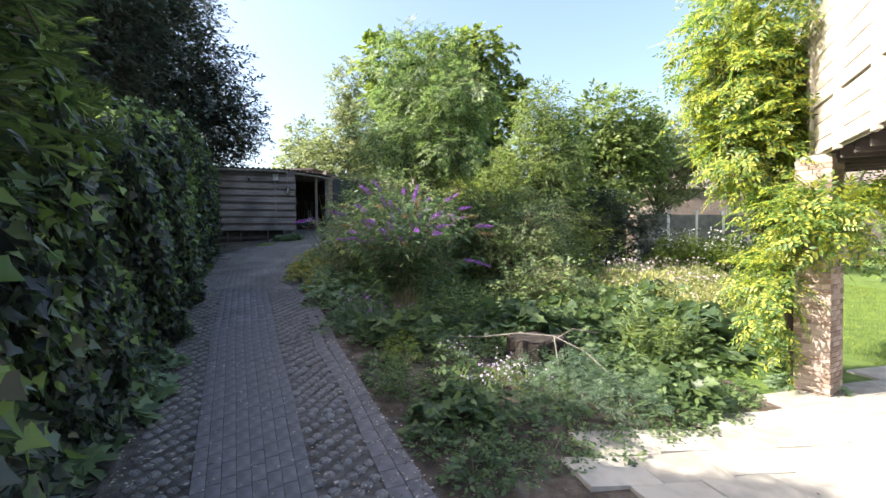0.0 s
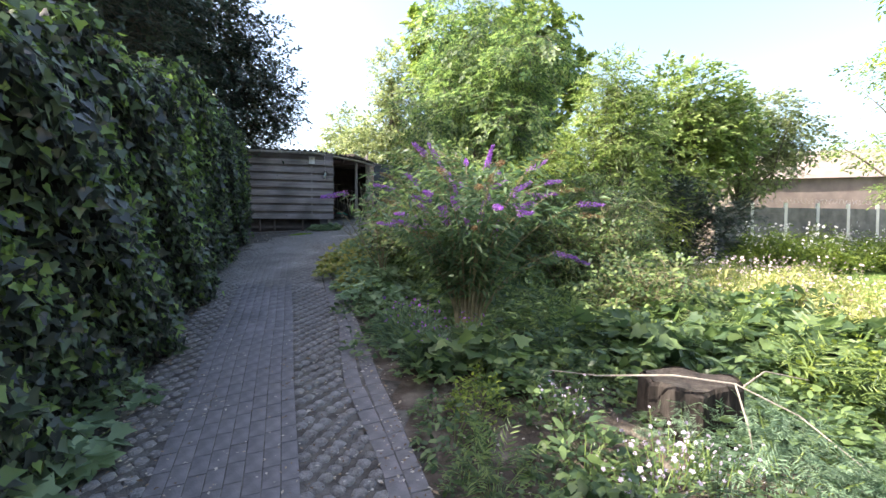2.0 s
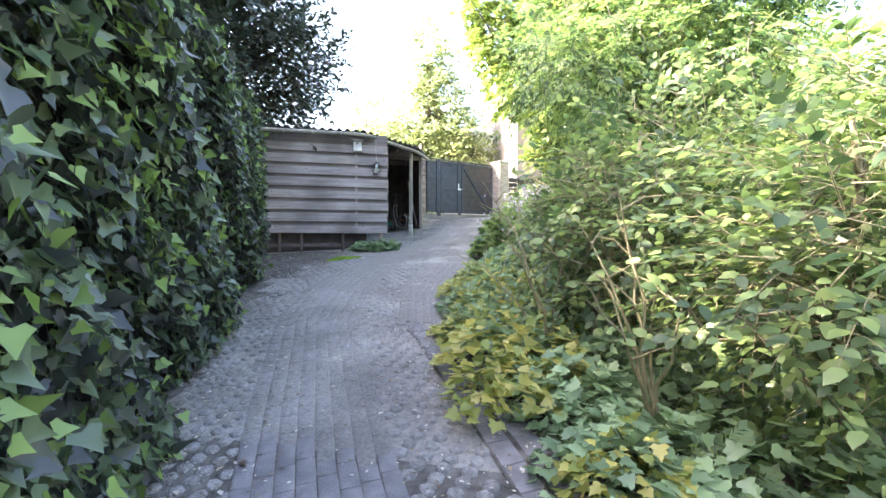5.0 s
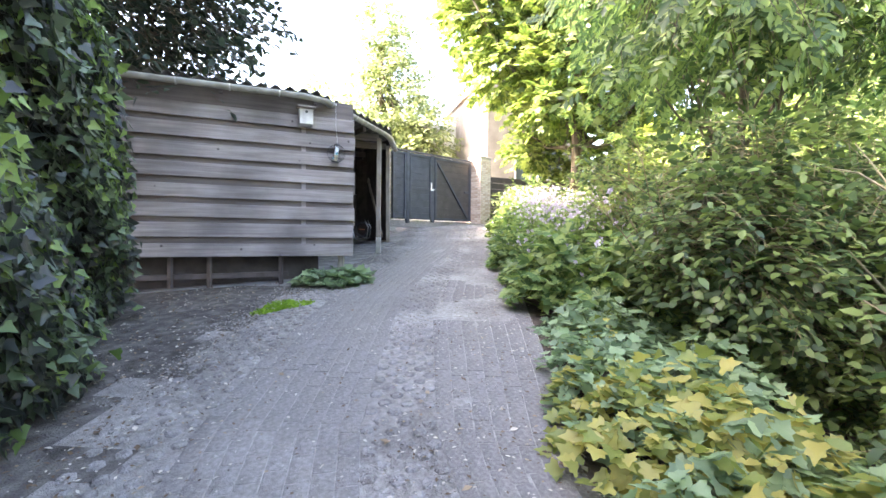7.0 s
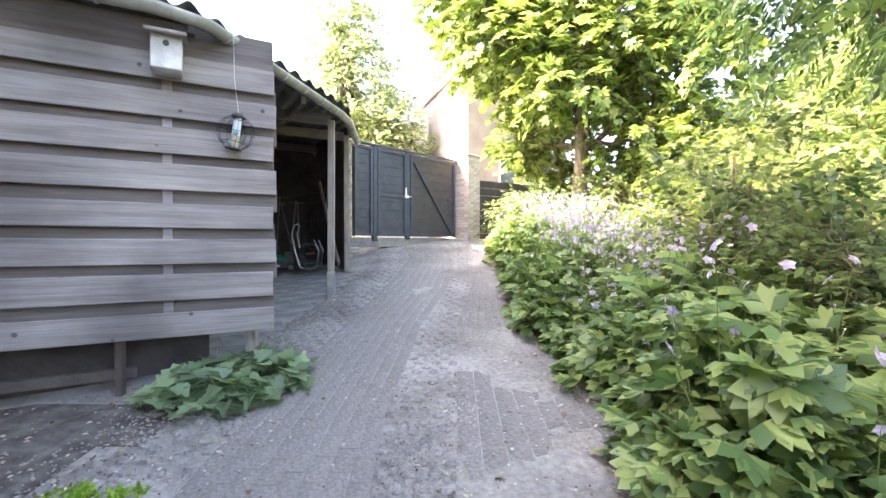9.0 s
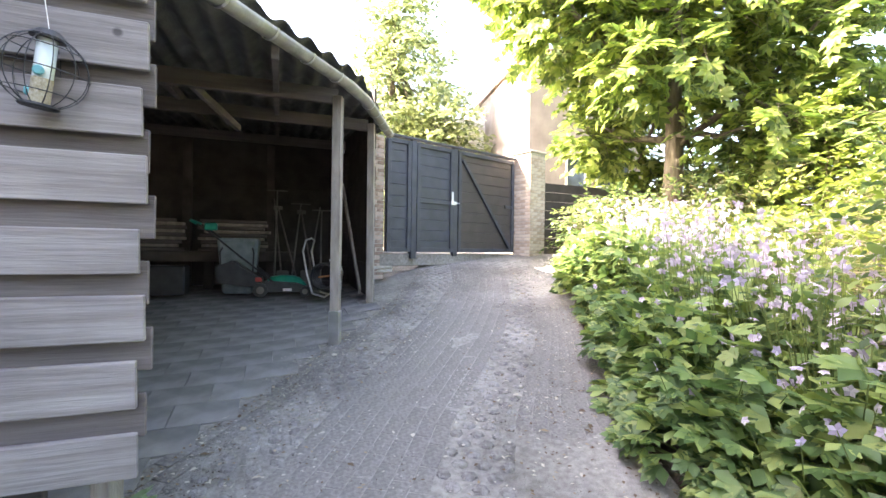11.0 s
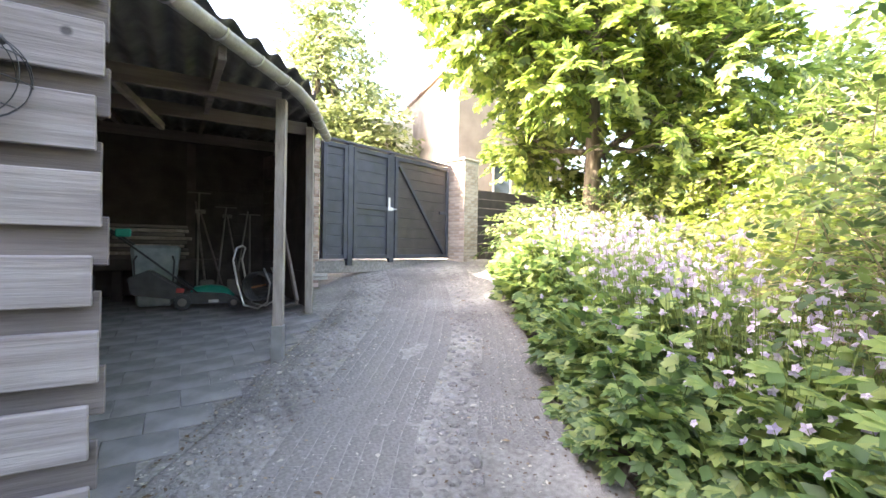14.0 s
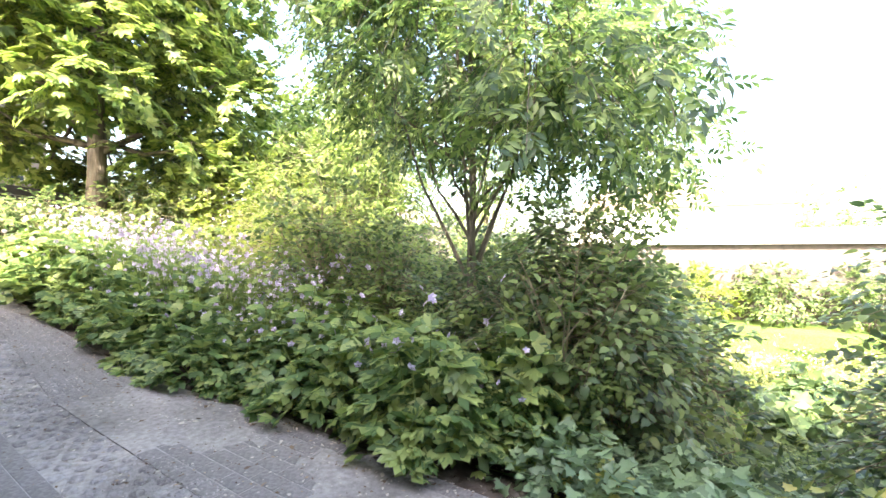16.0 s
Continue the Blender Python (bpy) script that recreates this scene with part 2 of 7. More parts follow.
M = dict(
    ivy=leafmat("ivy_leaf", (0.026, 0.032, 0.028), (0.048, 0.062, 0.046), (0.085, 0.125, 0.065), trans=0.15, rough=0.36),
    ivy_young=leafmat("young_ivy_leaf", (0.1, 0.16, 0.045), (0.2, 0.29, 0.08), trans=0.3),
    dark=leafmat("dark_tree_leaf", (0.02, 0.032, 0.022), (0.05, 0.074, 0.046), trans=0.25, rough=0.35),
    thuja=leafmat("thuja_spray", (0.05, 0.085, 0.03), (0.14, 0.2, 0.06), trans=0.2, rough=0.6),
    chestnut=leafmat("chestnut_leaf", (0.075, 0.12, 0.03), (0.17, 0.235, 0.055), (0.24, 0.29, 0.08), trans=0.42),
    light=leafmat("light_tree_leaf", (0.1, 0.15, 0.045), (0.22, 0.275, 0.09), trans=0.45),
    poplar=leafmat("pale_tree_leaf", (0.12, 0.155, 0.07), (0.25, 0.28, 0.13), trans=0.4),
    walnut=leafmat("oval_tree_leaf", (0.05, 0.09, 0.035), (0.12, 0.185, 0.065), (0.2, 0.27, 0.09), trans=0.45),
    shrub=leafmat("shrub_leaf", (0.055, 0.09, 0.035), (0.13, 0.185, 0.07), (0.2, 0.26, 0.09), trans=0.4),
    lime=leafmat("lime_shrub_leaf", (0.11, 0.155, 0.035), (0.23, 0.28, 0.06), trans=0.42),
    anem=leafmat("anemone_leaf", (0.085, 0.145, 0.05), (0.17, 0.25, 0.085), (0.27, 0.33, 0.11), trans=0.33),
    gera=leafmat("geranium_leaf", (0.15, 0.215, 0.12), (0.26, 0.35, 0.19), trans=0.35),
    budd=leafmat("buddleja_leaf", (0.05, 0.09, 0.042), (0.115, 0.17, 0.075), trans=0.4),
    grey=leafmat("feathery_leaf", (0.08, 0.13, 0.08), (0.18, 0.26, 0.16), trans=0.3),
    wist=leafmat("wisteria_leaf", (0.1, 0.17, 0.05), (0.2, 0.28, 0.06), (0.36, 0.38, 0.07), trans=0.45),
    herb=leafmat("herb_leaf", (0.06, 0.1, 0.045), (0.14, 0.2, 0.075), trans=0.35),
    meadow=leafmat("meadow_leaf", (0.2, 0.22, 0.08), (0.38, 0.37, 0.14), trans=0.35),
    yellow=leafmat("yellowing_leaf", (0.2, 0.23, 0.06), (0.4, 0.36, 0.11), trans=0.35),
    grass=leafmat("grass_blade", (0.1, 0.15, 0.03), (0.22, 0.28, 0.05), trans=0.3, rough=0.6),
    lilac=leafmat("lilac_petal", (0.4, 0.32, 0.46), (0.62, 0.54, 0.67), trans=0.3, rough=0.6),
    white=leafmat("white_petal", (0.6, 0.55, 0.55), (0.75, 0.7, 0.7), trans=0.3, rough=0.6),
    purple=leafmat("purple_floret", (0.2, 0.07, 0.36), (0.4, 0.16, 0.55), trans=0.2, rough=0.6),
    pink=leafmat("pink_floret", (0.42, 0.3, 0.34), (0.6, 0.48, 0.5), trans=0.2, rough=0.6),
    dead=leafmat("dead_floret", (0.12, 0.07, 0.04), (0.25, 0.16, 0.08), trans=0.15, rough=0.8),
    bark=mat("bark", ((0.07, 0.055, 0.04), (0.2, 0.17, 0.13)), rough=0.9, scale=9, bump=0.8, bscale=30, stretch=(1, 1, 0.25)),
    stem=mat("stem", ((0.16, 0.14, 0.08), (0.3, 0.25, 0.15)), rough=0.8, scale=12),
    green_stem=mat("green_stem", ((0.1, 0.16, 0.04), (0.2, 0.25, 0.07)), rough=0.6, scale=12),
    soil=mat("soil", ((0.045, 0.033, 0.025), (0.09, 0.068, 0.052), (0.17, 0.14, 0.115)), rough=0.95, scale=5, bump=1.0, bscale=45),
    lawn=mat("lawn_turf", ((0.07, 0.13, 0.025), (0.15, 0.22, 0.04)), rough=0.9, scale=3, bump=1.0, bscale=120),
    sand=mat("sandy_debris", ((0.27, 0.246, 0.226), (0.35, 0.322, 0.298), (0.43, 0.398, 0.37)), rough=0.95, scale=26, bump=1.0, bscale=120, stain=0.35),
    grit=mat("dark_grit", ((0.06, 0.052, 0.046), (0.12, 0.107, 0.096), (0.19, 0.172, 0.156)), rough=0.95, scale=9, bump=0.8, bscale=70, stain=0.25),
    clinker=mat("clinker_brick", ((0.155, 0.145, 0.15), (0.195, 0.182, 0.188), (0.235, 0.22, 0.226)), rough=0.9, scale=10, bump=0.5, bscale=90, rand=0.12, stain=0.25),
    clinkerj=mat("clinker_brick_joined", ((0.155, 0.145, 0.15), (0.195, 0.182, 0.188), (0.235, 0.22, 0.226)), rough=0.9, scale=10, bump=0.5, bscale=90, island=0.12, stain=0.25),
    dusty=mat("dusty_clinker", ((0.205, 0.188, 0.178), (0.26, 0.24, 0.228), (0.325, 0.302, 0.288)), rough=0.95, scale=40, bump=0.8, bscale=150, rand=0.08, stain=0.3),
    dustyj=mat("dusty_clinker_joined", ((0.205, 0.188, 0.178), (0.26, 0.24, 0.228), (0.325, 0.302, 0.288)), rough=0.95, scale=40, bump=0.8, bscale=150, island=0.08, stain=0.3),
    knob=mat("concrete_knob", ((0.2, 0.185, 0.178), (0.27, 0.252, 0.244), (0.35, 0.33, 0.32)), rough=0.95, scale=30, bump=1.0, bscale=90, island=0.2, stain=0.2),
    dustknob=mat("dusty_concrete_knob", ((0.22, 0.2, 0.19), (0.31, 0.29, 0.275), (0.39, 0.365, 0.35)), rough=0.95, scale=30, bump=1.0, bscale=90, island=0.2, stain=0.3),
    slab=mat("paving_slab", ((0.34, 0.31, 0.27), (0.42, 0.39, 0.34), (0.5, 0.46, 0.4)), rough=0.9, scale=6, bump=0.3, bscale=80, rand=0.4, stain=0.15),
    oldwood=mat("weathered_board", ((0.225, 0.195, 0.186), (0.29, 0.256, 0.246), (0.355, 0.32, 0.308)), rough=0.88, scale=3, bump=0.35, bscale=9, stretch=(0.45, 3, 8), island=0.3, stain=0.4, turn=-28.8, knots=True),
    # the front boards' wood again, darkened for the shade in the recesses
    backwood=mat("shade_darkened_board", ((0.125, 0.104, 0.097), (0.19, 0.162, 0.152)), rough=0.88, scale=3, bump=0.35, bscale=9, stretch=(0.45, 3, 8), island=0.4, stain=0.3, turn=-28.8),
    # near-black for the shade in and under the shed
    blackwood=mat("shade_black_timber", ((0.04, 0.034, 0.032), (0.075, 0.064, 0.06)), rough=0.9, scale=4, bump=0.3, bscale=25, island=0.4),
    # near-black, for the shade deep in the hedge
    twig=mat("hedge_core_shade", ((0.006, 0.008, 0.005), (0.02, 0.02, 0.012)), rough=0.95, scale=20, bump=0.5),
    moss=leafmat("moss_tuft", (0.14, 0.26, 0.02), (0.25, 0.38, 0.04), trans=0.2, rough=0.8),
    litter=leafmat("dry_leaf", (0.12, 0.08, 0.05), (0.3, 0.22, 0.14), (0.5, 0.45, 0.38), trans=0.1, rough=0.9),
    clear=mat("clear_plastic", ((0.55, 0.6, 0.6), (0.7, 0.75, 0.75)), rough=0.15, scale=8, bump=0.05, spec=0.8),
    turq=mat("turquoise_plastic", ((0.1, 0.32, 0.34), (0.14, 0.4, 0.42)), rough=0.4, scale=8, bump=0),
    birch=mat("birch_bark", ((0.5, 0.47, 0.43), (0.72, 0.7, 0.66)), rough=0.85, scale=8, bump=0.4, stain=0.4),
    # far darker than the wood itself, for the shade that lies on the stump
    stump=mat("rotten_stump_shaded", ((0.012, 0.009, 0.008), (0.03, 0.023, 0.02), (0.055, 0.045, 0.04)), rough=0.95, scale=6, bump=1.0, bscale=18, stretch=(2, 2, 0.4)),
    darkwood=mat("dark_timber", ((0.055, 0.045, 0.042), (0.11, 0.092, 0.084)), rough=0.85, scale=4, bump=0.4, bscale=25, island=0.4),
    beam=mat("grey_beam", ((0.22, 0.19, 0.17), (0.36, 0.32, 0.28)), rough=0.85, scale=4, bump=0.4, bscale=30, stretch=(4, 4, 1)),
    gatewood=mat("gate_anthracite_paint", ((0.036, 0.04, 0.052), (0.06, 0.065, 0.082)), rough=0.5, scale=5, bump=0.2, bscale=40, island=0.2),
    gutter=mat("gutter_zinc", ((0.28, 0.27, 0.24), (0.42, 0.4, 0.36)), rough=0.55, scale=7, bump=0.2, stain=0.2),
    roof=mat("fibre_cement", ((0.1, 0.1, 0.09), (0.19, 0.185, 0.17)), rough=0.9, scale=4, bump=0.5, bscale=60, stain=0.3),
    brick=mat("red_brick", ((0.24, 0.13, 0.1), (0.33, 0.2, 0.155), (0.42, 0.29, 0.23)), rough=0.9, scale=12, bump=0.4, bscale=80, island=0.7, rand=0.0),
    brickp=mat("red_brick_piece", ((0.27, 0.19, 0.155), (0.37, 0.275, 0.23), (0.47, 0.37, 0.32)), rough=0.9, scale=12, bump=0.4, bscale=80, rand=0.7),
    palebrick=mat("pale_brick_piece", ((0.4, 0.31, 0.25), (0.5, 0.41, 0.34), (0.58, 0.5, 0.43)), rough=0.9, scale=12, bump=0.4, bscale=80, rand=0.4),
    brownpaint=mat("brown_gate_paint", ((0.042, 0.036, 0.036), (0.066, 0.056, 0.055)), rough=0.55, scale=5, bump=0.2, bscale=40, island=0.2),
    mortar=mat("mortar", ((0.35, 0.32, 0.28), (0.45, 0.42, 0.38)), rough=0.95, scale=20, bump=0.4),
    render_wall=mat("brown_render", ((0.17, 0.135, 0.12), (0.24, 0.19, 0.17)), rough=0.9, scale=2, bump=0.2, stain=0.1),
    housewall=mat("grey_render", ((0.3, 0.26, 0.24), (0.4, 0.35, 0.33)), rough=0.9, scale=2, bump=0.2, stain=0.1),
    fencep=mat("concrete_panel", ((0.16, 0.15, 0.14), (0.24, 0.225, 0.21)), rough=0.95, scale=3, bump=0.4, stain=0.3),
    white_wall=mat("white_render", ((0.7, 0.68, 0.64), (0.8, 0.78, 0.74)), rough=0.9, scale=2, bump=0.2),
    white_paint=mat("white_paint", ((0.68, 0.67, 0.64), (0.8, 0.79, 0.76)), rough=0.5, scale=5, bump=0.05),
    deckwood=mat("pale_grey_board", ((0.42, 0.37, 0.31), (0.58, 0.52, 0.44)), rough=0.85, scale=3, bump=0.4, bscale=25, island=0.4, stretch=(2, 2, 8)),
    tile=mat("roof_tile", ((0.24, 0.165, 0.13), (0.32, 0.23, 0.185)), rough=0.85, scale=8),
    glass=mat("window_glass", ((0.06, 0.08, 0.09), (0.1, 0.12, 0.13)), rough=0.08, scale=1, bump=0, spec=0.9),
    steel=mat("galvanised_steel", ((0.5, 0.5, 0.5), (0.65, 0.65, 0.65)), rough=0.35, metal=0.9, scale=8, bump=0.1),
    black=mat("black_plastic", ((0.025, 0.025, 0.027), (0.045, 0.045, 0.048)), rough=0.5, scale=8, bump=0.1),
    green=mat("green_plastic", ((0.0, 0.24, 0.17), (0.015, 0.32, 0.23)), rough=0.4, scale=8, bump=0.05),
    greybag=mat("grey_fabric", ((0.16, 0.2, 0.21), (0.26, 0.31, 0.32)), rough=0.9, scale=8, bump=0.3),
    redpl=mat("red_plastic", ((0.35, 0.04, 0.03), (0.42, 0.06, 0.05)), rough=0.5, scale=8, bump=0),
    orange=mat("orange_clay", ((0.4, 0.16, 0.06), (0.5, 0.22, 0.1)), rough=0.8, scale=8),
    floorslab=mat("dusty_floor_slab", ((0.2, 0.188, 0.185), (0.245, 0.23, 0.226), (0.29, 0.275, 0.27)), rough=0.9, scale=5, bump=0.4, bscale=120, rand=0.12, stain=0.3),
    seed=mat("bird_seed", ((0.3, 0.25, 0.15), (0.5, 0.45, 0.35)), rough=0.8, scale=90, bump=0.5),
)

# ---- mesh helpers ----


def mesh_np(name, V, F, material, parent=None, smooth=False):
    """An object from numpy vertices and equal-sided faces."""
    me = bpy.data.meshes.new(name)
    V = np.asarray(V, dtype=np.float32)
    F = np.asarray(F, dtype=np.int32)
    me.vertices.add(len(V))
    me.vertices.foreach_set("co", V.ravel())
    k = F.shape[1]
    me.loops.add(F.size)
    me.loops.foreach_set("vertex_index", F.ravel())
    me.polygons.add(len(F))
    me.polygons.foreach_set("loop_start", np.arange(0, F.size, k, dtype=np.int32))
    me.update(calc_edges=True)
    me.materials.append(material)
    if smooth:
        me.polygons.foreach_set("use_smooth", np.ones(len(F), dtype=bool))
    ob = new(name, me)
    ob.parent = parent
    return ob


def part(name, bm, material, parent=None, label="", smooth=False):
    me = bpy.data.meshes.new(name)
    bmesh.ops.recalc_face_normals(bm, faces=bm.faces)
    bm.to_mesh(me)
    bm.free()
    me.materials.append(material)
    if smooth:
        me.polygons.foreach_set("use_smooth", np.ones(len(me.polygons), dtype=bool))
    ob = new(name, me)
    ob.parent = parent
    if label:
        ob["label"] = label
    return ob


def empty(name, x, y, z, rz=0.0):
    ob = new(name)
    ob.empty_display_size = 0.1
    ob.matrix_world = pose(x, y, z, 0, 0, rz)
    return ob


def box(bm, a, b, bevel=0.0, m=None):
    """A box from corner a to corner b, its edges bevelled, moved by m."""
    c = [(x, y, z) for x in (a[0], b[0]) for y in (a[1], b[1]) for z in (a[2], b[2])]
    vs = [bm.verts.new(p) for p in c]
    fs = [bm.faces.new([vs[i] for i in f]) for f in ((0, 1, 3, 2), (4, 6, 7, 5), (0, 4, 5, 1), (2, 3, 7, 6), (0, 2, 6, 4), (1, 5, 7, 3))]
    if bevel:
        es = list({e for f in fs for e in f.edges})
        r = bmesh.ops.bevel(bm, geom=es, offset=bevel, segments=1, affect="EDGES")
        vs = list({v for f in r["faces"] for v in f.verts} | {v for v in vs if v.is_valid})
    if m is not None:
        bmesh.ops.transform(bm, matrix=m, verts=vs)
    return vs


def frame_to(a, b, up=(0, 0, 1)):
    """A matrix whose x axis runs from a to b."""
    a, b, up = Vector(a), Vector(b), Vector(up)
    x = (b - a).normalized()
    y = up.cross(x)
    y = y.normalized() if y.length > 1e-4 else Vector((0, 1, 0))
    z = x.cross(y)
    m = Matrix((x, y, z)).transposed().to_4x4()
    m.translation = a
    return m, (b - a).length


def bar(bm, a, b, w, h, bevel=0.004, up=(0, 0, 1)):
    """A squared timber from a to b."""
    m, L = frame_to(a, b, up)
    return box(bm, (0, -w / 2, -h / 2), (L, w / 2, h / 2), bevel, m)


def tube(bm, pts, radii, n=8, cap=True):
    """A round tapered tube along points."""
    pts = [Vector(p) for p in pts]
    if not hasattr(radii, "__len__"):
        radii = [radii] * len(pts)
    rings = []
    ref = Vector((0.31, 0.17, 0.93))
    for i, p in enumerate(pts):
        d = (pts[min(i + 1, len(pts) - 1)] - pts[max(i - 1, 0)]).normalized()
        x = d.cross(ref)
        if x.length < 0.1:
            x = d.cross(Vector((1, 0, 0)))
        x.normalize()
        y = d.cross(x)
        rings.append([bm.verts.new(p + (x * math.cos(a) + y * math.sin(a)) * radii[i]) for a in [2 * math.pi * k / n for k in range(n)]])
    for r, s in zip(rings, rings[1:]):
        for k in range(n):
            bm.faces.new((r[k], r[(k + 1) % n], s[(k + 1) % n], s[k]))
    if cap:
        bm.faces.new(rings[0][::-1])
        bm.faces.new(rings[-1])
    return rings


def lathe(bm, prof, n=16, m=None):
    """A turned shape: prof is a list of (radius, height)."""
    rings = [[bm.verts.new((max(r, 0.0005) * math.cos(2 * math.pi * k / n), max(r, 0.0005) * math.sin(2 * math.pi * k / n), z)) for k in range(n)] for r, z in prof]
    for r, s in zip(rings, rings[1:]):
        for k in range(n):
            bm.faces.new((r[k], r[(k + 1) % n], s[(k + 1) % n], s[k]))
    bm.faces.new(rings[0][::-1])
    bm.faces.new(rings[-1])
    if m is not None:
        bmesh.ops.transform(bm, matrix=m, verts=[v for r in rings for v in r])


# ---- leaves ----


def fan(ring, lift=0.0):
    """A leaf as a fan round its middle; ring lists (along, across)."""
    v = [(0.42, 0, -0.05 - lift)] + [(a, b, 0.10 * abs(b) + lift * ((i % 2) - 0.5)) for i, (a, b) in enumerate(ring)]
    f = [(0, i + 1, (i + 1) % len(ring) + 1) for i in range(len(ring))]
    return np.array(v), np.array(f)


def leaflets(spec):
    """A compound leaf of folded leaflets: (base along, base across, angle, length, width)."""
    v, f = [], []
    for bx, by, a, L, w in spec:
        c, s = math.cos(a), math.sin(a)
        k = len(v)
        for u, q, z in ((0, 0, 0), (0.55, w / 2, 0.03), (1, 0, -0.12), (0.55, -w / 2, 0.03)):
            x, y = u * L, q * L
            v.append((bx + x * c - y * s, by + x * s + y * c, z * L))
        f += [(k, k + 1, k + 2), (k, k + 2, k + 3)]
    return np.array(v), np.array(f)


LEAF = dict(
    ivy=fan([(0, 0), (-0.12, 0.3), (0.12, 0.52), (0.4, 0.29), (0.62, 0.18), (1.0, 0), (0.62, -0.18), (0.4, -0.29), (0.12, -0.52), (-0.12, -0.3)]),
    oval=(np.array([(0, 0, 0), (0.3, 0.22, 0.05), (0.72, 0.17, 0.04), (1, 0, -0.08), (0.72, -0.17, 0.04), (0.3, -0.22, 0.05)]), np.array([(0, 1, 5), (1, 2, 4), (1, 4, 5), (2, 3, 4)])),
    lance=(np.array([(0, 0, 0), (0.4, 0.13, 0.03), (1, 0, -0.15), (0.4, -0.13, 0.03)]), np.array([(0, 1, 2), (0, 2, 3)])),
    small=(np.array([(0, 0, 0), (0.5, 0.28, 0.05), (1, 0, -0.05), (0.5, -0.28, 0.05)]), np.array([(0, 1, 2), (0, 2, 3)])),
    lobed=fan([(0, 0), (-0.05, 0.3), (0.12, 0.55), (0.3, 0.34), (0.55, 0.42), (0.62, 0.2), (1.0, 0), (0.62, -0.2), (0.55, -0.42), (0.3, -0.34), (0.12, -0.55), (-0.05, -0.3)], 0.02),
    trifol=leaflets([(0, 0, 0, 0.9, 0.6), (0.02, 0, 0.95, 0.72, 0.6), (0.02, 0, -0.95, 0.72, 0.6), (0.3, 0.05, 0.5, 0.5, 0.55), (0.3, -0.05, -0.5, 0.5, 0.55)]),
    round=fan([(0, 0), (0.02, 0.35), (0.3, 0.52), (0.62, 0.46), (0.88, 0.25), (0.95, 0), (0.88, -0.25), (0.62, -0.46), (0.3, -0.52), (0.02, -0.35)], 0.03),
    palm=leaflets([(0, 0, a, L, 0.42) for a, L in ((-1.6, 0.65), (-1.0, 0.85), (-0.4, 1.0), (0.25, 1.0), (0.85, 0.85), (1.5, 0.65))]),
    pinnate=leaflets([(0.12 + 0.2 * i, 0, s * 0.95, 0.36 - 0.03 * i, 0.42) for i in range(4) for s in (-1, 1)] + [(0.8, 0, 0, 0.32, 0.4)]),
    spray=leaflets([(0.0, 0, 0, 1.0, 0.14), (0.15, 0, 0.6, 0.6, 0.16), (0.15, 0, -0.6, 0.6, 0.16), (0.45, 0, 0.6, 0.4, 0.18), (0.45, 0, -0.6, 0.4, 0.18)]),
    feather=leaflets([(0.1 + 0.15 * i, 0, s * 0.9, 0.34, 0.16) for i in range(5) for s in (-1, 1)]),
    blade=(np.array([(0, -0.03, 0), (0, 0.03, 0), (0.6, 0.02, 0.0), (1, 0, -0.1)]), np.array([(0, 1, 2), (0, 2, 3)])),
    broad=(np.array([(0, 0, 0), (0.22, 0.27, 0.05), (0.62, 0.26, 0.04), (1, 0, -0.12), (0.62, -0.26, 0.04), (0.22, -0.27, 0.05)]), np.array([(0, 1, 5), (1, 2, 4), (1, 4, 5), (2, 3, 4)])),
    compound=leaflets([(0.16 + 0.2 * i, 0, s * 1.0, 0.46 - 0.02 * i, 0.4) for i in range(3) for s in (-1, 1)] + [(0.72, 0, 0, 0.5, 0.42)]),
    crumb=(np.array([(0.5, 0.1, 0), (-0.35, 0.45, 0), (-0.3, -0.5, 0.05), (0.05, 0.0, 0.5)]), np.array([(0, 1, 3), (1, 2, 3), (2, 0, 3)])),
    flower=leaflets([(0, 0, a, 0.5, 0.75) for a in (0, 1.257, 2.513, 3.77, 5.027)]),
)


def orient(rng, n, out=None, droop=0.25, spread=1.0):
    """Random leaf frames: the tip points outwards and down, the face upwards."""
    t = rng.normal(size=(n, 3)) * spread
    if out is not None:
        t = t + out * 1.2
    t[:, 2] = t[:, 2] * 0.5 - droop
    t /= np.linalg.norm(t, axis=1)[:, None] + 1e-9
    up = np.tile([0, 0, 1.0], (n, 1)) + rng.normal(size=(n, 3)) * 0.45
    if out is not None:
        up = up + out * 0.7
    y = np.cross(up, t)
    y /= np.linalg.norm(y, axis=1)[:, None] + 1e-9
    z = np.cross(t, y)
    return np.stack([t, y, z], axis=2)


def leaf_mesh(name, kind, P, R, S, material, parent=None):
    tv, tf = LEAF[kind]
    n = len(P)
    V = np.einsum("nij,kj->nki", R, tv) * S[:, None, None] + P[:, None, :]
    F = tf[None] + (np.arange(n) * len(tv))[:, None, None]
    return mesh_np(name, V.reshape(-1, 3), F.reshape(-1, 3), material, parent)


